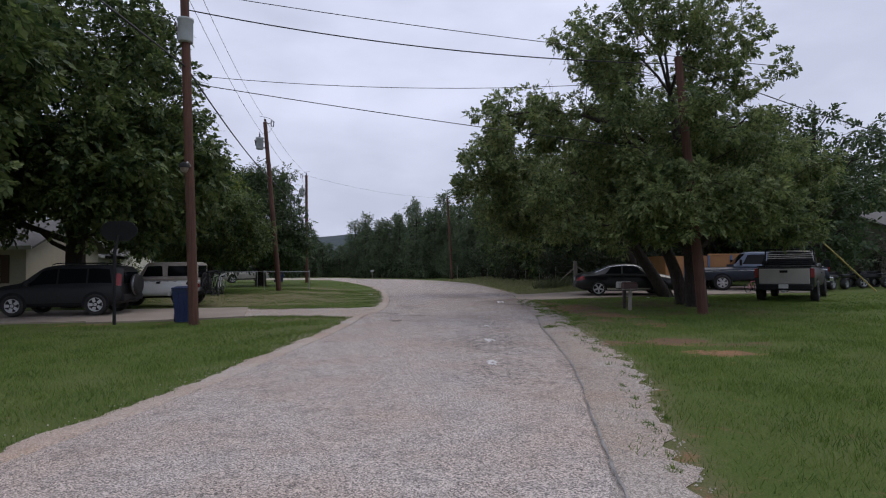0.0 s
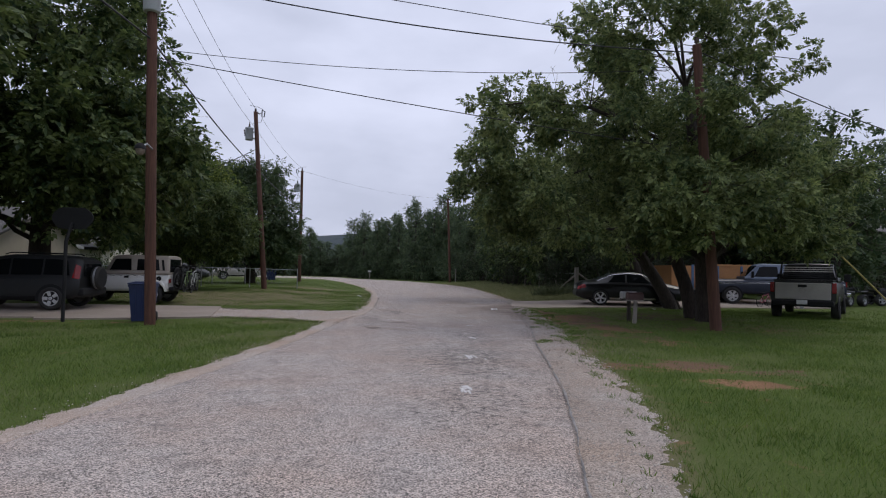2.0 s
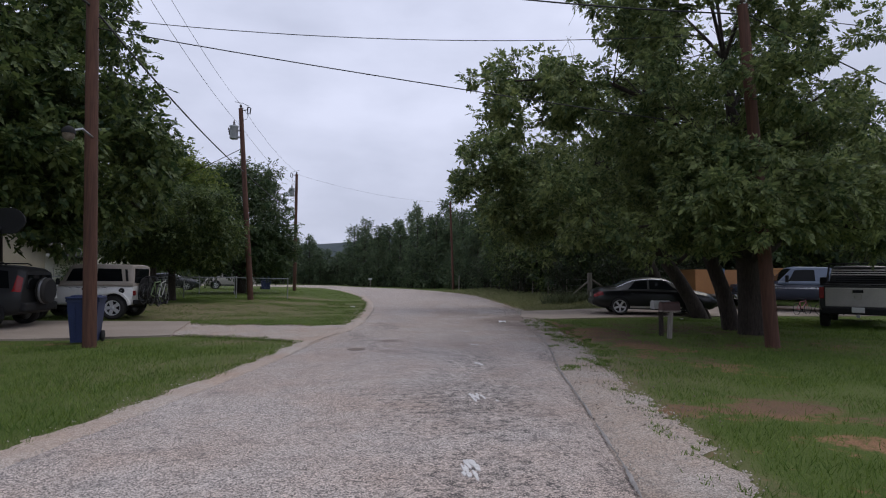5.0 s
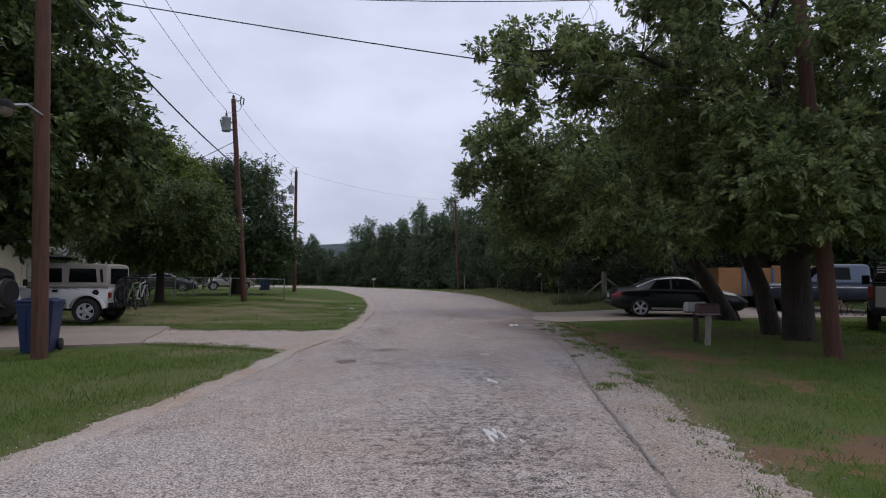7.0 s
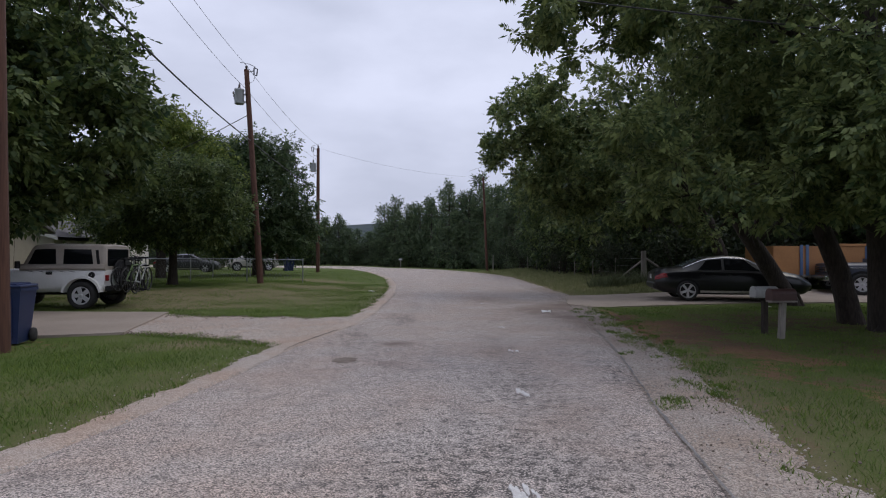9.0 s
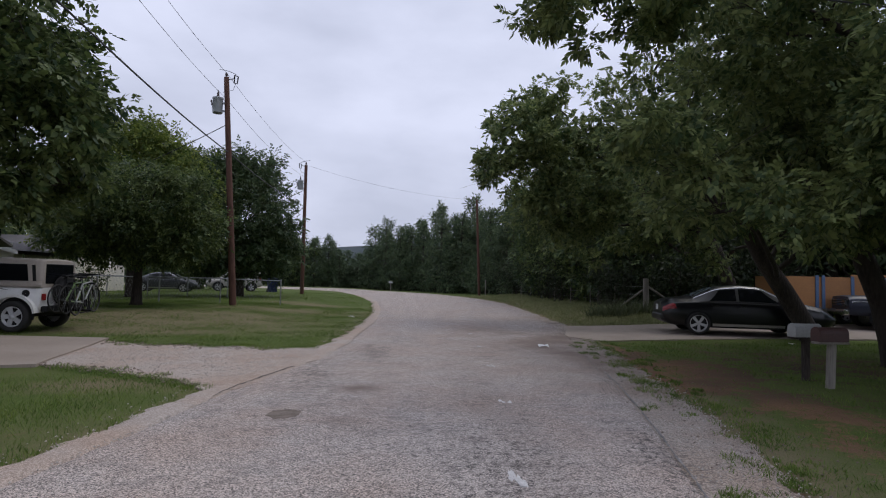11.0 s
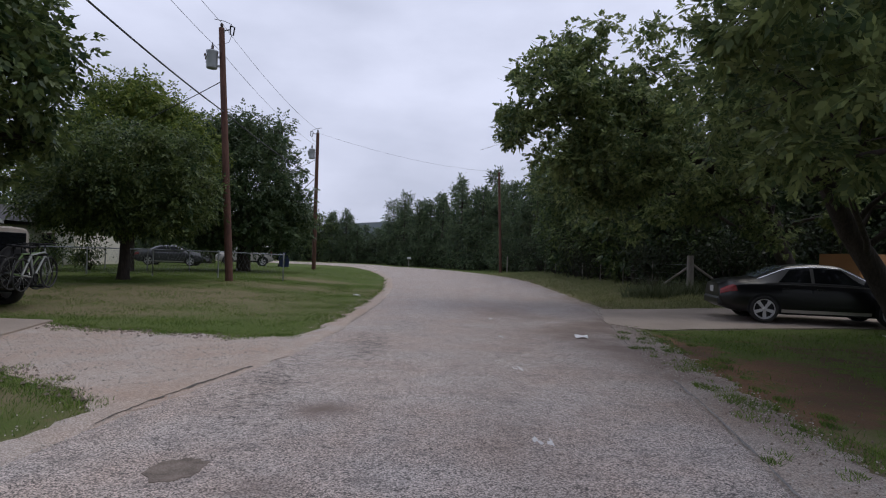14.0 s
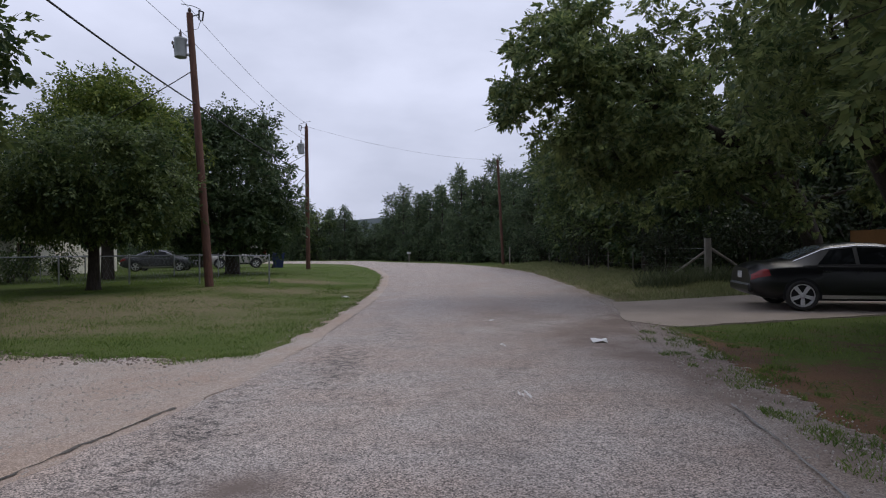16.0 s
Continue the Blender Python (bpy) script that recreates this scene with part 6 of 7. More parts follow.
# ---- kerbside things ----
def wheelie_bin(m, label, s=1.0, mat="bin_blue"):
    root = thing("wheeled_bin", m @ Matrix.Diagonal((s, s, s, 1)), label, "bin")
    bm = Shape()
    lo, hi = [(-.24, -.24), (.24, -.24), (.24, .26), (-.24, .26)], [(-.31, -.33), (.31, -.33), (.31, .35), (-.31, .35)]
    v = [(x, y, 0.03) for x, y in lo] + [(x, y, 0.94) for x, y in hi] + [(x * 1.07, y * 1.06, 0.94) for x, y in hi] + [(x * 1.07, y * 1.06, 1.0) for x, y in hi]
    f = [(3, 2, 1, 0)] + [(a, (a + 1) % 4, (a + 1) % 4 + 4, a + 4) for a in range(4)] + [(a + 4, (a + 1) % 4 + 4, (a + 1) % 4 + 8, a + 8) for a in range(4)] + [(a + 8, (a + 1) % 4 + 8, (a + 1) % 4 + 12, a + 12) for a in range(4)] + [(12, 13, 14, 15)]
    bm.add(v, f)
    for x in (-0.16, 0, 0.16):
        bm.box((x, -0.292, 0.5), (0.03, 0.03, 0.7), pose(0, 0, 0, 5.6, 0, 0))
    part("body", bm, mat, root)
    part("lid", Shape().box((0, -0.02, 1.03), (0.68, 0.76, 0.05), r=0.02).box((0, -0.02, 1.065), (0.5, 0.56, 0.03), r=0.012), mat, root)
    part("handle", Shape().tube([(-0.27, 0.36, 0.97), (-0.27, 0.43, 0.98), (0.27, 0.43, 0.98), (0.27, 0.36, 0.97)], 0.018, 6), mat, root)
    for x in (-0.29, 0.29):
        part("wheel", Shape().lathe([(0.01, -0.03), (0.12, -0.03), (0.13, 0), (0.12, 0.03), (0.01, 0.03)], 16, "x", (x, 0.27, 0.13)), "rubber", root)
    return root


def mailbox(m, label, mat, post_mat, h=0.86, lean=0.0):
    root = thing("mailbox", m, label, "mailbox", "mailboxes")
    part("post", Shape().box((0, 0, h / 2 - 0.06), (0.09, 0.09, h + 0.1), pose(0, 0, 0, 0, lean, 0), r=0.006), post_mat, root)
    o = [(-0.09, 0)] + [(0.09 * math.cos(a) * -1, 0.12 + 0.09 * math.sin(a)) for a in np.linspace(0, math.pi, 9)] + [(0.09, 0)]
    mm = Matrix.Translation((0, 0, h + 0.03)) @ pose(0, 0, 0, 0, 0, 90)
    part("box", Shape().prism(o, 0.45, mm), mat, root)
    part("door", Shape().prism([(x * 1.04, z * 1.02) for x, z in o], 0.02, Matrix.Translation((-0.235, 0, 0)) @ mm), mat, root)
    part("board", Shape().box((0, 0, h + 0.012), (0.5, 0.16, 0.03), r=0.004), post_mat, root)
    return root


wheelie_bin(park(-5.05, 17.75, 12), "blue plastic wheeled bin standing by the pole", 1.0)
wheelie_bin(park(-8.2, 56.5, 40), "dark blue wheeled bin by the far driveway", 1.05)
mailbox(park(8.62, 17.05, 4), "dull red mailbox on a pale wooden post", "mail_red", "grey_wood", 0.66, 3)
mailbox(park(8.78, 17.8, 4), "white mailbox on a dark wooden post", "mail_white", "bark", 0.66)

mailbox(park(0.75, 81.0, 0), "grey mailbox on a post at the far bend", "mail_white", "grey_wood", 0.95)
stake = thing("marker_stake", park(10.1, 63.4, 0), "thin pale stake beside the far utility pole", "stake")
part("stake", Shape().tube([(0, 0, -0.1), (0.02, 0, 1.5)], [0.05, 0.045], 8), "grey_wood", stake)

# basketball hoop beside the driveway
hoop = thing("basketball_hoop", park(-6.85, 17.3, 0), "black portable basketball hoop beside the driveway", "basketball hoop")
part("post", Shape().tube([(0, 0, 0), (0, 0, 2.1), (0.0, 0.25, 2.6)], 0.045, 8), "trim", hoop)
part("backboard", Shape().prism([(0.52 * math.cos(a) * (1 - 0.15 * max(0, -math.sin(a))), 2.72 + 0.36 * max(-0.75, min(0.85, math.sin(a)))) for a in np.linspace(0, 2 * math.pi, 24, endpoint=False)], 0.04, Matrix.Translation((0, 0.3, 0))), "trim", hoop)
part("ring", Shape().tube([(0.22 * math.cos(a), 0.56 + 0.22 * math.sin(a), 2.55) for a in np.linspace(0, 2 * math.pi, 17)], 0.01, 5), "trim", hoop)

# ---- fences ----
def chain_fence(x0, x1, y, step):
    root = thing("fence", Matrix.Translation((0, 0, 0)), "low chain-link fence with steel posts across the yard", "fence")
    xs = np.arange(x0, x1 - 0.01, -step)
    for x in xs:
        z = gz(x, y)
        p = part("post", Shape().tube([(x, y, z - 0.05), (x, y, z + 1.12)], 0.03, 8), "steel", root)
        part("cap", Shape().lathe([(0.034, 0), (0.03, 0.03), (0.01, 0.045)], 8, "z", (x, y, z + 1.12)), "steel", p)
    part("top_rail", Shape().tube([(x, y, gz(x, y) + 1.1) for x in xs], 0.021, 6), "steel", root)
    w = Shape()
    for a, b in zip(xs, xs[1:]):
        for k in np.arange(0, step, 0.16):
            for d in (1, -1):
                u0, u1 = a - k, a - k - d * 0.5
                if min(a, b) - 0.01 <= u1 <= max(a, b) + 0.01:
                    w.tube([(u0, y, gz(u0, y) + 0.04), (u1, y, gz(u1, y) + 1.09)], 0.0022, 3, False)
    tagged(part("wire_mesh", w, "steel", root), kind="stuff")


chain_fence(-3.26, -19.5, 35.9, 2.7)
chain_fence(-7.6, -20.0, 42.5, 2.2)
cp = thing("corner_post", park(12.6, 32.8, 0), "weathered timber corner post with slanting braces", "fence post")
part("post", Shape().tube([(0, 0, -0.1), (0.01, 0, 0.7), (0, 0.01, 1.45)], [0.125, 0.12, 0.115], 12), "grey_wood", cp)
part("brace", Shape().tube([(0.08, 0, 1.12), (1.75, 0.3, 0.1)], 0.05, 8), "grey_wood", cp)
part("brace", Shape().tube([(-0.05, 0.08, 1.0), (-0.55, 1.7, 0.1)], 0.045, 8), "grey_wood", cp)
wf = thing("wire_fence", Matrix.Translation((0, 0, 0)), "barbed wire fence on thin posts before the woods", "fence")
for k in range(9):
    x, y = 12.45 - 0.02 * k, 36.0 + 3.6 * k
    part("post", Shape().tube([(x, y, gz(x, y) - 0.05), (x, y, gz(x, y) + 1.2)], 0.025, 6), "grey_wood", wf)
for h in (0.4, 0.75, 1.1):
    part("wire", Shape().tube([(12.5, 32.8, gz(12.6, 32.8) + h)] + [(12.45 - 0.02 * k, 36.0 + 3.6 * k, gz(12.4, 36 + 3.6 * k) + h) for k in range(9)], 0.004, 4), "steel", wf)

# ---- trailer of plywood sheets ----
tr = thing("trailer", park(18.95, 30.2, 1), "flat trailer boxed in with orange plywood and blue straps", "trailer")
part("bed", Shape().box((0, 0, 0.5), (5.2, 1.9, 0.12), r=0.02), "grey_wood", tr)
for k in range(4):
    part("panel", Shape().box((-1.95 + k * 1.3, -0.93, 1.12), (1.28, 0.02, 1.14)), "plywood", tr)
    part("panel", Shape().box((-1.95 + k * 1.3, 0.93, 1.12), (1.28, 0.02, 1.14)), "plywood", tr)
part("panel", Shape().box((-2.6, 0, 1.12), (0.02, 1.84, 1.14)), "plywood", tr)
for x in (-1.45, -1.2, -0.05, 1.3):
    part("strap", Shape().box((x, -0.96, 1.13), (0.13, 0.03, 1.22), r=0.008), "blue_strap", tr)
part("top_rail", Shape().box((1.2, -0.95, 1.74), (2.6, 0.05, 0.1), r=0.008), "plywood", tr)
part("tongue", Shape().tube([(2.5, 0.5, 0.45), (3.5, 0, 0.45)], 0.05, 6).tube([(2.5, -0.5, 0.45), (3.5, 0, 0.45)], 0.05, 6), "trim", tr)
for x in (-0.4, 0.4):
    for s in (1, -1):
        wheel(tr, (x, s * 0.98, 0.33), 0.33, 0.2, "steel", 5)

# ---- houses ----
def house(name, x0, x1, y0, y1, wall, roof_h, eave, label, mat, windows, gable_x=True, boards=True, course=0.2):
    z = min(gz(x, y) for x in (x0, x1) for y in (y0, y1))
    root = thing("house", Matrix.Translation((0, 0, z)), label, "house")
    t = 0.2
    for a, b, c, d, front in ((x0, x1, y0, y0 + t, True), (x0, x1, y1 - t, y1, False), (x0, x0 + t, y0 + t, y1 - t, False), (x1 - t, x1, y0 + t, y1 - t, False)):
        s = Shape()
        if front:                       # the wall is cut round its windows
            cuts = sorted(windows)
            x = a
            for wx, wz, ww, wh in cuts:
                s.box(((x + wx) / 2, (c + d) / 2, wall / 2), (wx - x, d - c, wall))
                s.box((wx + ww / 2, (c + d) / 2, wz / 2), (ww, d - c, wz))
                s.box((wx + ww / 2, (c + d) / 2, (wz + wh + wall) / 2), (ww, d - c, wall - wz - wh))
                x = wx + ww
            s.box(((x + b) / 2, (c + d) / 2, wall / 2), (b - x, d - c, wall))
        else:
            s.box(((a + b) / 2, (c + d) / 2, wall / 2), (b - a, d - c, wall))
        w = part("wall", s, mat, root)
        if front and boards:
            k = 0
            for zz in np.arange(course / 2 + 0.02, wall - 0.02, course):
                x = a
                for wx, wz, ww, wh in cuts + [(b, 0, 0, 0)]:
                    lim = wx if not (wz < zz < wz + wh) else wx
                    if lim - x > 0.05:
                        part("board", Shape().box(((x + lim) / 2, c - 0.012, zz), (lim - x, 0.02, course - 0.012), pose(0, 0, 0, -3, 0, 0)), mat, w)
                    x = wx + ww if wz < zz < wz + wh else lim
                    if not (wz < zz < wz + wh) and ww:
                        part("board", Shape().box((wx + ww / 2, c - 0.012, zz), (ww, 0.02, course - 0.012), pose(0, 0, 0, -3, 0, 0)), mat, w)
                        x = wx + ww
    for wx, wz, ww, wh in windows:
        f = part("window", Shape().box((wx + ww / 2, y0 - 0.02, wz - 0.03), (ww + 0.16, 0.1, 0.07)).box((wx + ww / 2, y0 - 0.02, wz + wh + 0.03), (ww + 0.16, 0.1, 0.07)).box((wx - 0.035, y0 - 0.02, wz + wh / 2), (0.07, 0.1, wh)).box((wx + ww + 0.035, y0 - 0.02, wz + wh / 2), (0.07, 0.1, wh)), "brown", root)
        part("pane", Shape().box((wx + ww / 2, y0 + 0.06, wz + wh * 0.25), (ww, 0.012, wh * 0.48)), "glass", f)
        part("pane", Shape().box((wx + ww / 2, y0 + 0.04, wz + wh * 0.75), (ww, 0.012, wh * 0.48)), "glass", f)
        part("shutter", Shape().box((wx - 0.26, y0 - 0.03, wz + wh / 2), (0.34, 0.04, wh + 0.1), r=0.006), "brown", f) if ww > 0.8 else None
        part("shutter", Shape().box((wx + ww + 0.26, y0 - 0.03, wz + wh / 2), (0.34, 0.04, wh + 0.1), r=0.006), "brown", f) if ww > 0.8 else None
    e, ym, xm = eave, (y0 + y1) / 2, (x0 + x1) / 2
    if gable_x:                         # ridge along x
        a = [(x0 - e, y0 - e, wall - 0.08), (x1 + e, y0 - e, wall - 0.08), (x1 + e, ym, wall + roof_h), (x0 - e, ym, wall + roof_h), (x0 - e, y1 + e, wall - 0.08), (x1 + e, y1 + e, wall - 0.08)]
        fs = [(0, 1, 2, 3), (3, 2, 5, 4)]
        gab = [[(x, y0, wall), (x, y1, wall), (x, ym, wall + roof_h - 0.1)] for x in (x0 + 0.05, x1 - 0.05)]
    else:                               # ridge along y
        a = [(x0 - e, y0 - e, wall - 0.08), (x0 - e, y1 + e, wall - 0.08), (xm, y1 + e, wall + roof_h), (xm, y0 - e, wall + roof_h), (x1 + e, y1 + e, wall - 0.08), (x1 + e, y0 - e, wall - 0.08)]
        fs = [(0, 1, 2, 3), (3, 2, 4, 5)]
        gab = [[(x0, y, wall), (x1, y, wall), (xm, y, wall + roof_h - 0.1)] for y in (y0 + 0.05, y1 - 0.05)]
    r = Shape()
    for f in fs:
        q = [Vector(a[i]) for i in f]
        r.add(q + [p + Vector((0, 0, 0.1)) for p in q], [(0, 1, 2, 3), (7, 6, 5, 4)] + [(i, i + 4, (i + 1) % 4 + 4, (i + 1) % 4) for i in range(4)])
    rf = part("roof", r, "shingle", root)
    for q in gab:
        part("gable", Shape().add([Vector(p) + d for d in (Vector((0, 0, 0)), Vector((0.05, 0, 0)) if gable_x else Vector((0, 0.05, 0))) for p in q], [(0, 1, 2), (5, 4, 3), (0, 3, 4, 1), (1, 4, 5, 2), (2, 5, 3, 0)]), mat, root)
    edges = [(a[0], a[1]), (a[4], a[5])] if gable_x else [(a[0], a[3]), (a[3], a[5]), (a[0], a[1]), (a[5], a[4])]
    for p, q in edges:
        p, q = Vector(p), Vector(q)
        o = Vector((0, -0.012, 0))
        part("fascia", Shape().add([p + o, q + o, q + o + Vector((0, 0, 0.17)), p + o + Vector((0, 0, 0.17)), p, q, q + Vector((0, 0, 0.17)), p + Vector((0, 0, 0.17))], [(0, 1, 2, 3), (4, 5, 6, 7), (0, 4, 5, 1), (2, 6, 7, 3), (0, 4, 7, 3), (1, 5, 6, 2)]), "fascia", rf)
    return root


house("house", -26, -14.6, 27.2, 34, 2.45, 1.4, 0.45, "cream sided house with brown window shutters", "siding", [(-16.6, 0.95, 0.9, 1.15), (-21.5, 0.95, 0.9, 1.15)])
house("house", -25.0, -15.9, 37.3, 40, 2.1, 1.2, 0.4, "pale low house with a white gable edge", "white_wall", [(-17.2, 1.0, 0.7, 0.7)], gable_x=False)
house("house", -29, -18.2, 46.5, 53, 2.3, 1.3, 0.4, "white house behind the fenced yard", "white_wall", [(-20.2, 0.9, 0.8, 0.9)])
house("house", 35.8, 47.5, 33.5, 42, 2.9, 1.8, 0.5, "stone house with a grey shingle roof", "limestone", [(40.0, 0.9, 1.2, 1.3)], course=0.28)
for k, (bx, by) in enumerate(((-14.6, 37.8), (-15.0, 39.4), (-13.9, 40.6), (-14.4, 36.8))):
    bush(on_ground(bx, by), "leafy green shrub beside the pale house", 1.0, 1.5, "leaf_oak", 66 + k, 330, group="house shrubs")
for k in range(3):
    bush_at = on_ground(-17.6 - 1.3 * k, 45.6)
    bush(bush_at, "low green shrub against the house wall", 0.7, 0.8, "leaf_bright", 60 + k, 200, group="house shrubs")

# ---- grass, weeds, pebbles ----
def off_pavement(x, y):
    """True where the turf grows."""
    l = side_of(LEFT, x, y) - 0.2
    r = side_of(OUTER, x, y) + 0.02
    ok = (x < l) | (x > r)
    slab_l = (x < -3.5 - (y - 18.2) * 0.18) & (y > 18.15) & (y < 22.1)
    apron = (x > -4.2) & (x < 1.3) & (y > 16.45 + np.clip(-x, 0, 4) * 0.68) & (y < 21.0 + np.clip(-x - 0.5, 0, 4) * 0.28)
    slab_r = (x > 7.0) & (x < 22) & (y > 23.4 + np.clip(x - 7.4, 0, 5) * 0.28) & (y < 28.1 + np.clip(x - 7.7, 0, 14) * 0.1)
    return ok & ~slab_l & ~apron & ~slab_r


def blades(name, x0, x1, y0, y1, count, h, w, mat, label, seed, edge_only=None, keep=None):
    rg = np.random.default_rng(seed)
    x, y = rg.uniform(x0, x1, count), rg.uniform(y0, y1, count)
    ok = off_pavement(x, y)
    bare, dry = ground_values(x, y)
    thin = np.array([noise.noise(Vector((a * 0.9, b * 0.9, 8.0))) for a, b in zip(x, y)])
    ok &= rg.uniform(size=count) > np.clip(bare * 1.35, 0, 0.94)
    ok &= rg.uniform(size=count) > 0.55 * dry + 0.25 * (thin < -0.1)
    rim = np.minimum(np.minimum(x - x0, x1 - x), np.minimum(y - y0, y1 - y))
    ok &= rg.uniform(size=count) < rim / 1.6               # thins out towards the sheet's rim
    if keep is not None:
        ok &= keep(x, y)
    x, y = x[ok], y[ok]
    k = len(x)
    hh = h * rg.uniform(0.45, 1.3, k) * (1 + 0.5 * np.clip(thin[ok], -1, 1))
    a = rg.uniform(0, 6.28, k)
    lean = rg.normal(size=(k, 2)) * 0.55 * hh[:, None]
    z = ground_z(x, y) - 0.012
    base = np.stack([x, y, z], 1)
    sx, sy = np.cos(a) * w, np.sin(a) * w
    v = np.empty((k, 3, 3))
    v[:, 0] = base + np.stack([sx, sy, np.zeros(k)], 1)
    v[:, 1] = base - np.stack([sx, sy, np.zeros(k)], 1)
    v[:, 2] = base + np.concatenate([lean, hh[:, None]], 1)
    return tagged(new(name, quick_mesh(name, v.reshape(-1, 3), np.arange(3 * k).reshape(-1, 3), mat, False)), label, "grass", kind="stuff")


blades("grass", -10.5, 1.0, 1.5, 18.2, 165000, 0.075, 0.0045, "grass", "short mown grass beside the road", 71)
blades("grass", 1.2, 13.0, 0.8, 15.6, 180000, 0.075, 0.0045, "grass", "lush green grass on the verge", 72)
blades("grass", 7.8, 13.0, 28.0, 46.0, 45000, 0.10, 0.01, "weed", "pale unmown grass before the woods", 79)
blades("grass", 5.6, 18, 14.0, 24.5, 90000, 0.06, 0.006, "grass", "thin grass in the shade of the trees", 73)
blades("grass", -11.5, 2.6, 19.5, 38.0, 160000, 0.05, 0.006, "grass", "short patchy grass of the corner lawn", 74)
blades("grass", 7.6, 13.5, 28.0, 62.0, 60000, 0.16, 0.01, "weed", "long pale grass along the wood's edge", 75)
blades("grass", -22, 0.8, 36.0, 60.0, 30000, 0.06, 0.012, "grass", "grass of the fenced yard", 76)
blades("grass", 11.0, 34, 2.0, 24.6, 45000, 0.075, 0.012, "grass", "green grass round the parked truck", 77)
blades("weeds", 8.6, 14.6, 29.8, 35.2, 20000, 0.62, 0.014, "weed_green", "tall grey-green weeds round the corner post", 78, keep=lambda x, y: (np.hypot((x - 10.9) / 1.0, (y - 32.2) / 0.7) < 1) | (np.hypot((x - 12.7) / 0.9, (y - 32.6) / 0.6) < 1))


def tufts(name, spots, mat, label, seed, h=0.045):
    """Small tufts of grass that have crept on to the gravel."""
    rg = np.random.default_rng(seed)
    v = []
    for x, y, r, k in spots:
        for _ in range(k):
            a, d = rg.uniform(0, 6.28), r * math.sqrt(rg.uniform(0, 1))
            px, py = x + math.cos(a) * d * 0.6, y + math.sin(a) * d
            pz = gz(px, py) + 0.012
            b = rg.uniform(0, 6.28)
            hh = h * rg.uniform(0.4, 1.2)
            v += [(px + math.cos(b) * 0.005, py + math.sin(b) * 0.005, pz), (px - math.cos(b) * 0.005, py - math.sin(b) * 0.005, pz), (px + rg.normal() * hh * 0.6, py + rg.normal() * hh * 0.6, pz + hh)]
    return tagged(new(name, quick_mesh(name, np.array(v), np.arange(len(v)).reshape(-1, 3), mat, False)), label, "grass", kind="stuff")


rg = np.random.default_rng(81)
spots = []
for y in np.arange(3.4, 24, 0.16):
    o = float(side_of(OUTER, 0, y))
    spots.append((o + rg.uniform(-0.35, 0.1), y, rg.uniform(0.05, 0.22), int(rg.uniform(6, 40))))
for y in np.arange(3.4, 45, 0.2):
    l = float(side_of(LEFT, 0, y))
    if not 15.2 < y < 22:
        spots.append((l - rg.uniform(0.2, 0.45), y, rg.uniform(0.05, 0.2), int(rg.uniform(6, 30))))
for x, y, r, k in ((6.1, 15.6, 0.5, 500), (6.0, 17.2, 0.35, 300), (6.5, 19.4, 0.5, 300), (6.7, 20.6, 0.35, 200), (5.8, 14.2, 0.3, 200), (6.9, 21.8, 0.4, 220), (-1.1, 17.5, 0.3, 200), (-2.0, 18.2, 0.3, 150), (-3.4, 21.5, 0.3, 160), *((x, 20.9 + 0.27 * max(0, -x - 0.3) + 0.2 * math.sin(x * 5), 0.24, 90) for x in np.arange(-3.8, 0.6, 0.12)), *((x, 16.45 - 0.7 * x, 0.26, 90) for x in np.arange(-3.2, -0.1, 0.12))):
    spots.append((x, y, r, k))
for _ in range(70):
    y = rg.uniform(11, 23.5)
    spots.append((float(side_of(OUTER, 0, y)) + rg.uniform(-0.75, 0.5), y, rg.uniform(0.08, 0.28), int(rg.uniform(30, 130))))
tufts("grass_tufts", spots, "grass", "ragged grass tufts creeping over the gravel edge", 82)


def pebbles(name, places, sizes, mat, label):
    """Loose stones, each a small uneven lump."""
    rg = np.random.default_rng(83)
    k = len(places)
    unit = np.array([(1, 0, 0), (0, 1, 0), (-1, 0, 0), (0, -1, 0), (0, 0, 0.8), (0, 0, -0.6)])
    q = np.array([(0, 1, 4), (1, 2, 4), (2, 3, 4), (3, 0, 4), (1, 0, 5), (2, 1, 5), (3, 2, 5), (0, 3, 5)])
    v = unit[None] * (sizes[:, None] * rg.uniform(0.6, 1.3, (k, 6)))[..., None] + places[:, None, :]
    f = q[None] + (np.arange(k) * 6)[:, None, None]
    return tagged(new(name, quick_mesh(name, v.reshape(-1, 3), f.reshape(-1, 3), mat, False)), label, "gravel", kind="stuff")


m = 380
x = rg.uniform(-4.0, -0.3, m)
low = rg.uniform(size=m) < 0.45
y = np.where(low, np.interp(x, (-3.7, -2.5, -1.5, -0.4, 0.9), (18.9, 18.3, 17.7, 16.7, 18.0)), np.interp(x, (-4.2, -2.5, -1.2, -0.2, 0.9), (22.0, 21.4, 21.05, 20.85, 21.6))) + rg.normal(size=m) * 0.16 + np.where(low, 0.08, -0.1)
pebbles("dirt_clods", np.stack([x, y, ground_z(x, y) + 0.024], 1), rg.uniform(0.008, 0.034, m), "dirt", "dark earth clods along the gravel apron's edges")
m = 1100
y = rg.uniform(9, 24, m)
x = side_of(OUTER, 0, y) + rg.normal(size=m) * 0.4 - 0.05
pebbles("verge_clods", np.stack([x, y, ground_z(x, y) + 0.02], 1), rg.uniform(0.004, 0.016, m), "dirt", "dark earth clods and twigs along the shaded verge")
m = 2600
x = rg.uniform(-3.9, 0.7, m)
y = rg.uniform(15.9, 21.0, m)
ok = y > np.interp(x, (-3.7, -2.5, -1.5, -0.4, 0.9), (18.95, 18.4, 17.8, 16.8, 19.0))
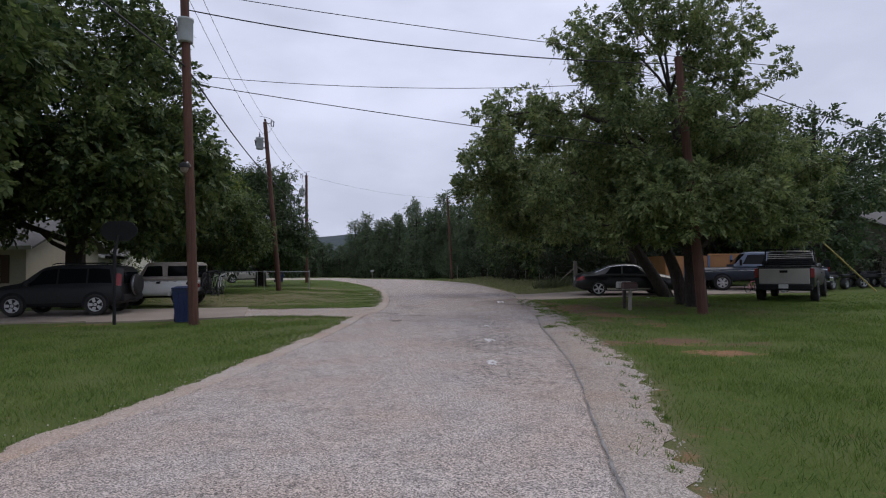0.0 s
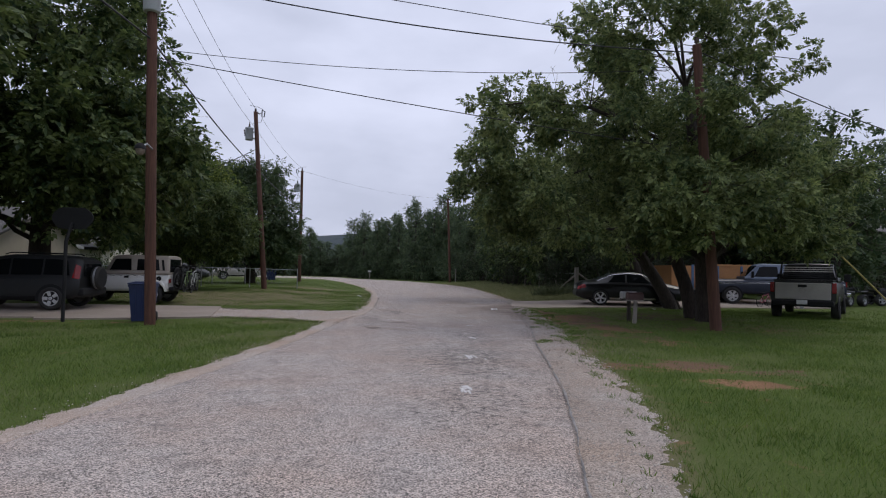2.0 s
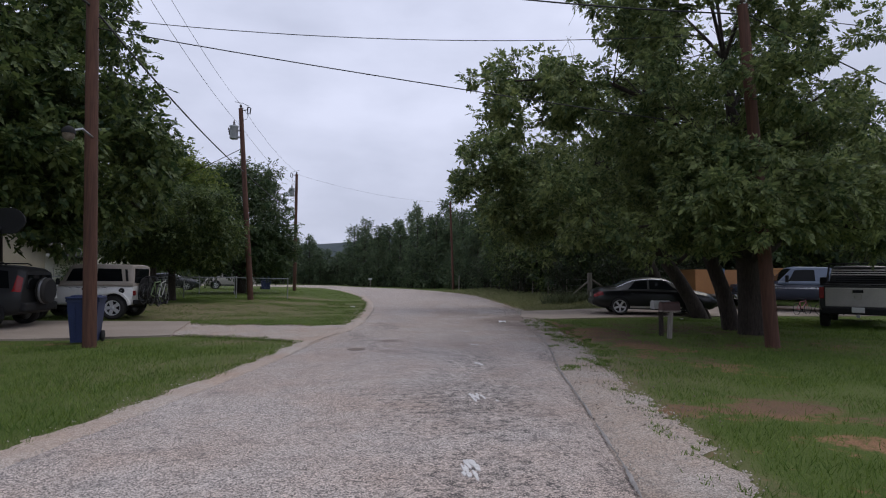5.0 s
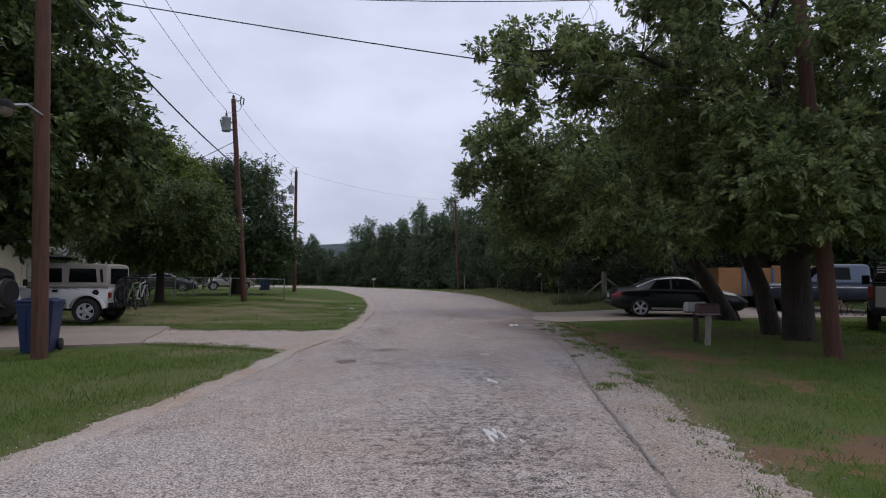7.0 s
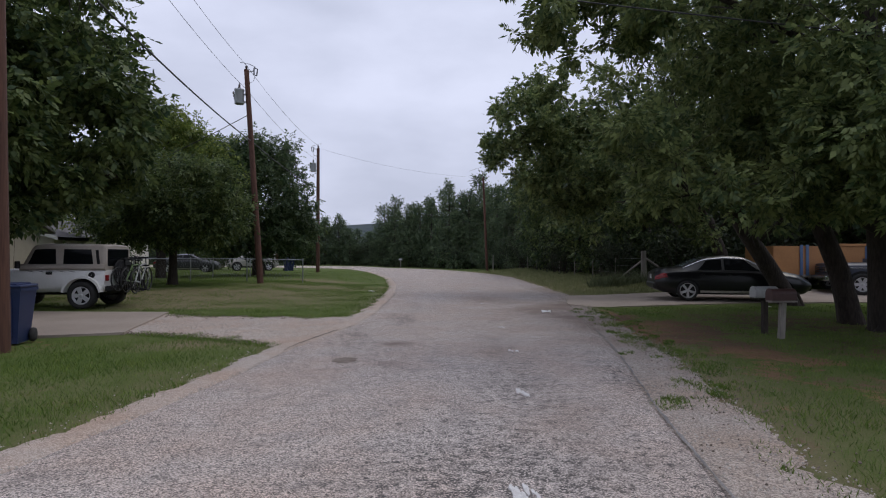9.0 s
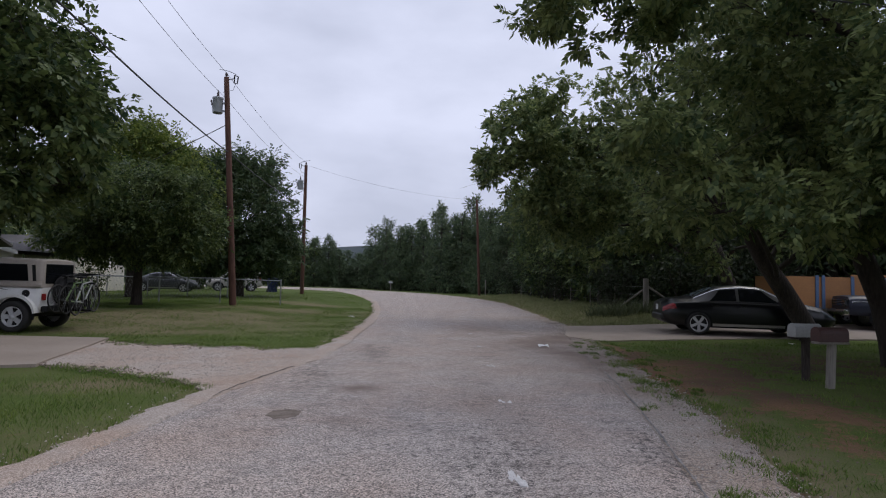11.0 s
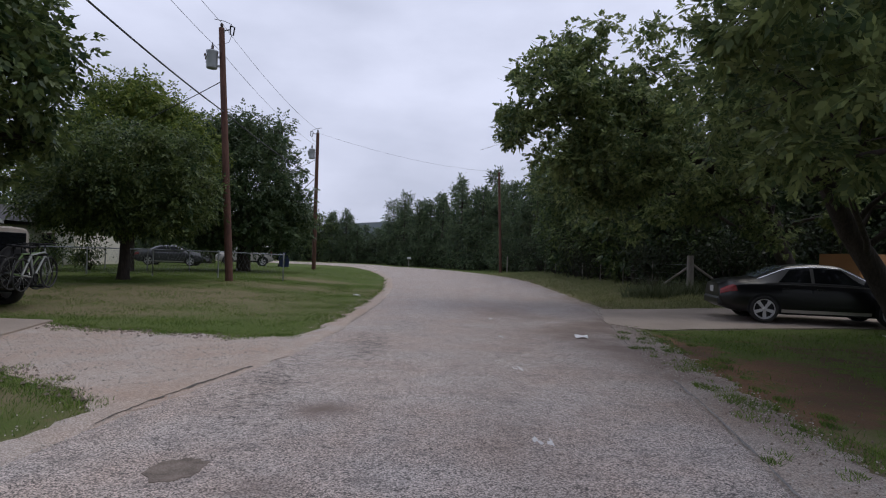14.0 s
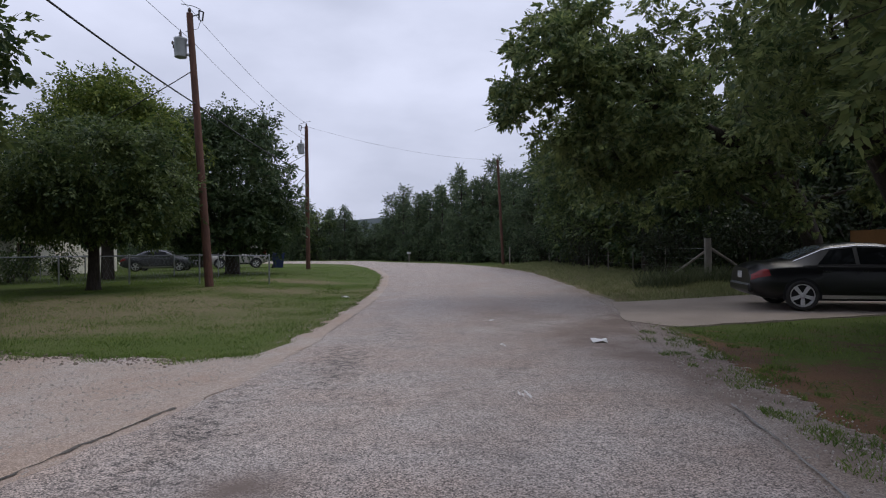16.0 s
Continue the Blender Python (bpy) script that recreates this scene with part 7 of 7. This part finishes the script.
x, y = x[ok], y[ok]
pebbles("apron_stones", np.stack([x, y, ground_z(x, y) + 0.022], 1), rg.uniform(0.006, 0.018, len(x)), "stone", "loose stones scattered over the sandy apron")

n = 9000
y = rg.uniform(2.5, 30, n)
right_side = rg.uniform(size=n) < 0.6
t = rg.uniform(-0.15, 1.1, n)
xr = side_of(RIGHT, 0, y) * (1 - t) + side_of(OUTER, 0, y) * t
xl = side_of(LEFT, 0, y) - 0.3 * np.abs(rg.normal(size=n)) + 0.12
x = np.where(right_side, xr, xl)
pebbles("loose_gravel", np.stack([x, y, ground_z(x, y) + 0.018], 1), rg.uniform(0.005, 0.014, n), "stone", "loose crushed stones along both road edges")

def splat(name, x, y, rx, ry, lift, mat, label, category, seed, n=26, rough=0.35):
    """A flat uneven patch lying on the road."""
    o = []
    for k in range(n):
        a = 2 * math.pi * k / n
        r = 1 + rough * noise.noise(Vector((math.cos(a) * 1.8, math.sin(a) * 1.8, seed))) + rough * 0.6 * noise.noise(Vector((math.cos(a) * 6, math.sin(a) * 6, seed + 3)))
        o.append((x + rx * r * math.cos(a), y + ry * r * math.sin(a)))
    s = Shape()
    s.add([(px, py, gz(px, py) + lift) for px, py in o] + [(px, py, gz(px, py) + 0.02) for px, py in o], [tuple(range(n))] + [(k, (k + 1) % n, (k + 1) % n + n, k + n) for k in range(n)])
    return tagged(new(name, s.mesh(name, mat)), label, category)


for i, (x, y, k) in enumerate(((2.22, 7.98, 1.0), (2.73, 10.55, 1.0), (3.22, 13.15, 0.85), (3.6, 15.95, 0.9), (3.88, 18.75, 0.8), (4.05, 21.6, 0.7), (4.2, 24.6, 0.7), (2.92, 10.33, 0.35))):
    for j in range(13 if i < 3 else 6):
        splat("paint_mark", x + rg.uniform(-0.075, 0.075) * k, y + rg.uniform(-0.16, 0.16) * k, 0.013 * k * rg.uniform(0.6, 1.6), 0.075 * k * rg.uniform(0.5, 1.5), 0.0315 + 0.0006 * j, "mark", "worn white paint blotch on the road", "paint mark", i * 7 + j, 18, 0.45)
splat("dirt_patch", 1.14, 15.15, 0.165, 0.19, 0.032, "dirt", "round brown dirt patch on the road", "dirt patch", 91, 64, 0.28)

def litter(x, y, s, label):
    sh = Shape()
    g = []
    for i in range(4):
        for j in range(4):
            g.append((x + s * (i / 3 - 0.5) + 0.02 * rg.normal() * s, y + s * 0.7 * (j / 3 - 0.5), gz(x, y) + 0.035 + s * 0.25 * rg.uniform(0, 1)))
    q = [(i * 4 + j, i * 4 + j + 1, (i + 1) * 4 + j + 1, (i + 1) * 4 + j) for i in range(3) for j in range(3)]
    sh.add(g + [(a, b, c - 0.006) for a, b, c in g], q + [tuple(k + 16 for k in f[::-1]) for f in q])
    return tagged(new("litter", sh.mesh("litter", "paper")), label, "litter")


litter(5.5, 21.75, 0.22, "crumpled white paper lying on the road")
litter(0.47, 30.5, 0.22, "crumpled white paper on the lawn's edge")
litter(12.4, 23.3, 0.14, "scrap of white paper on the shaded grass")
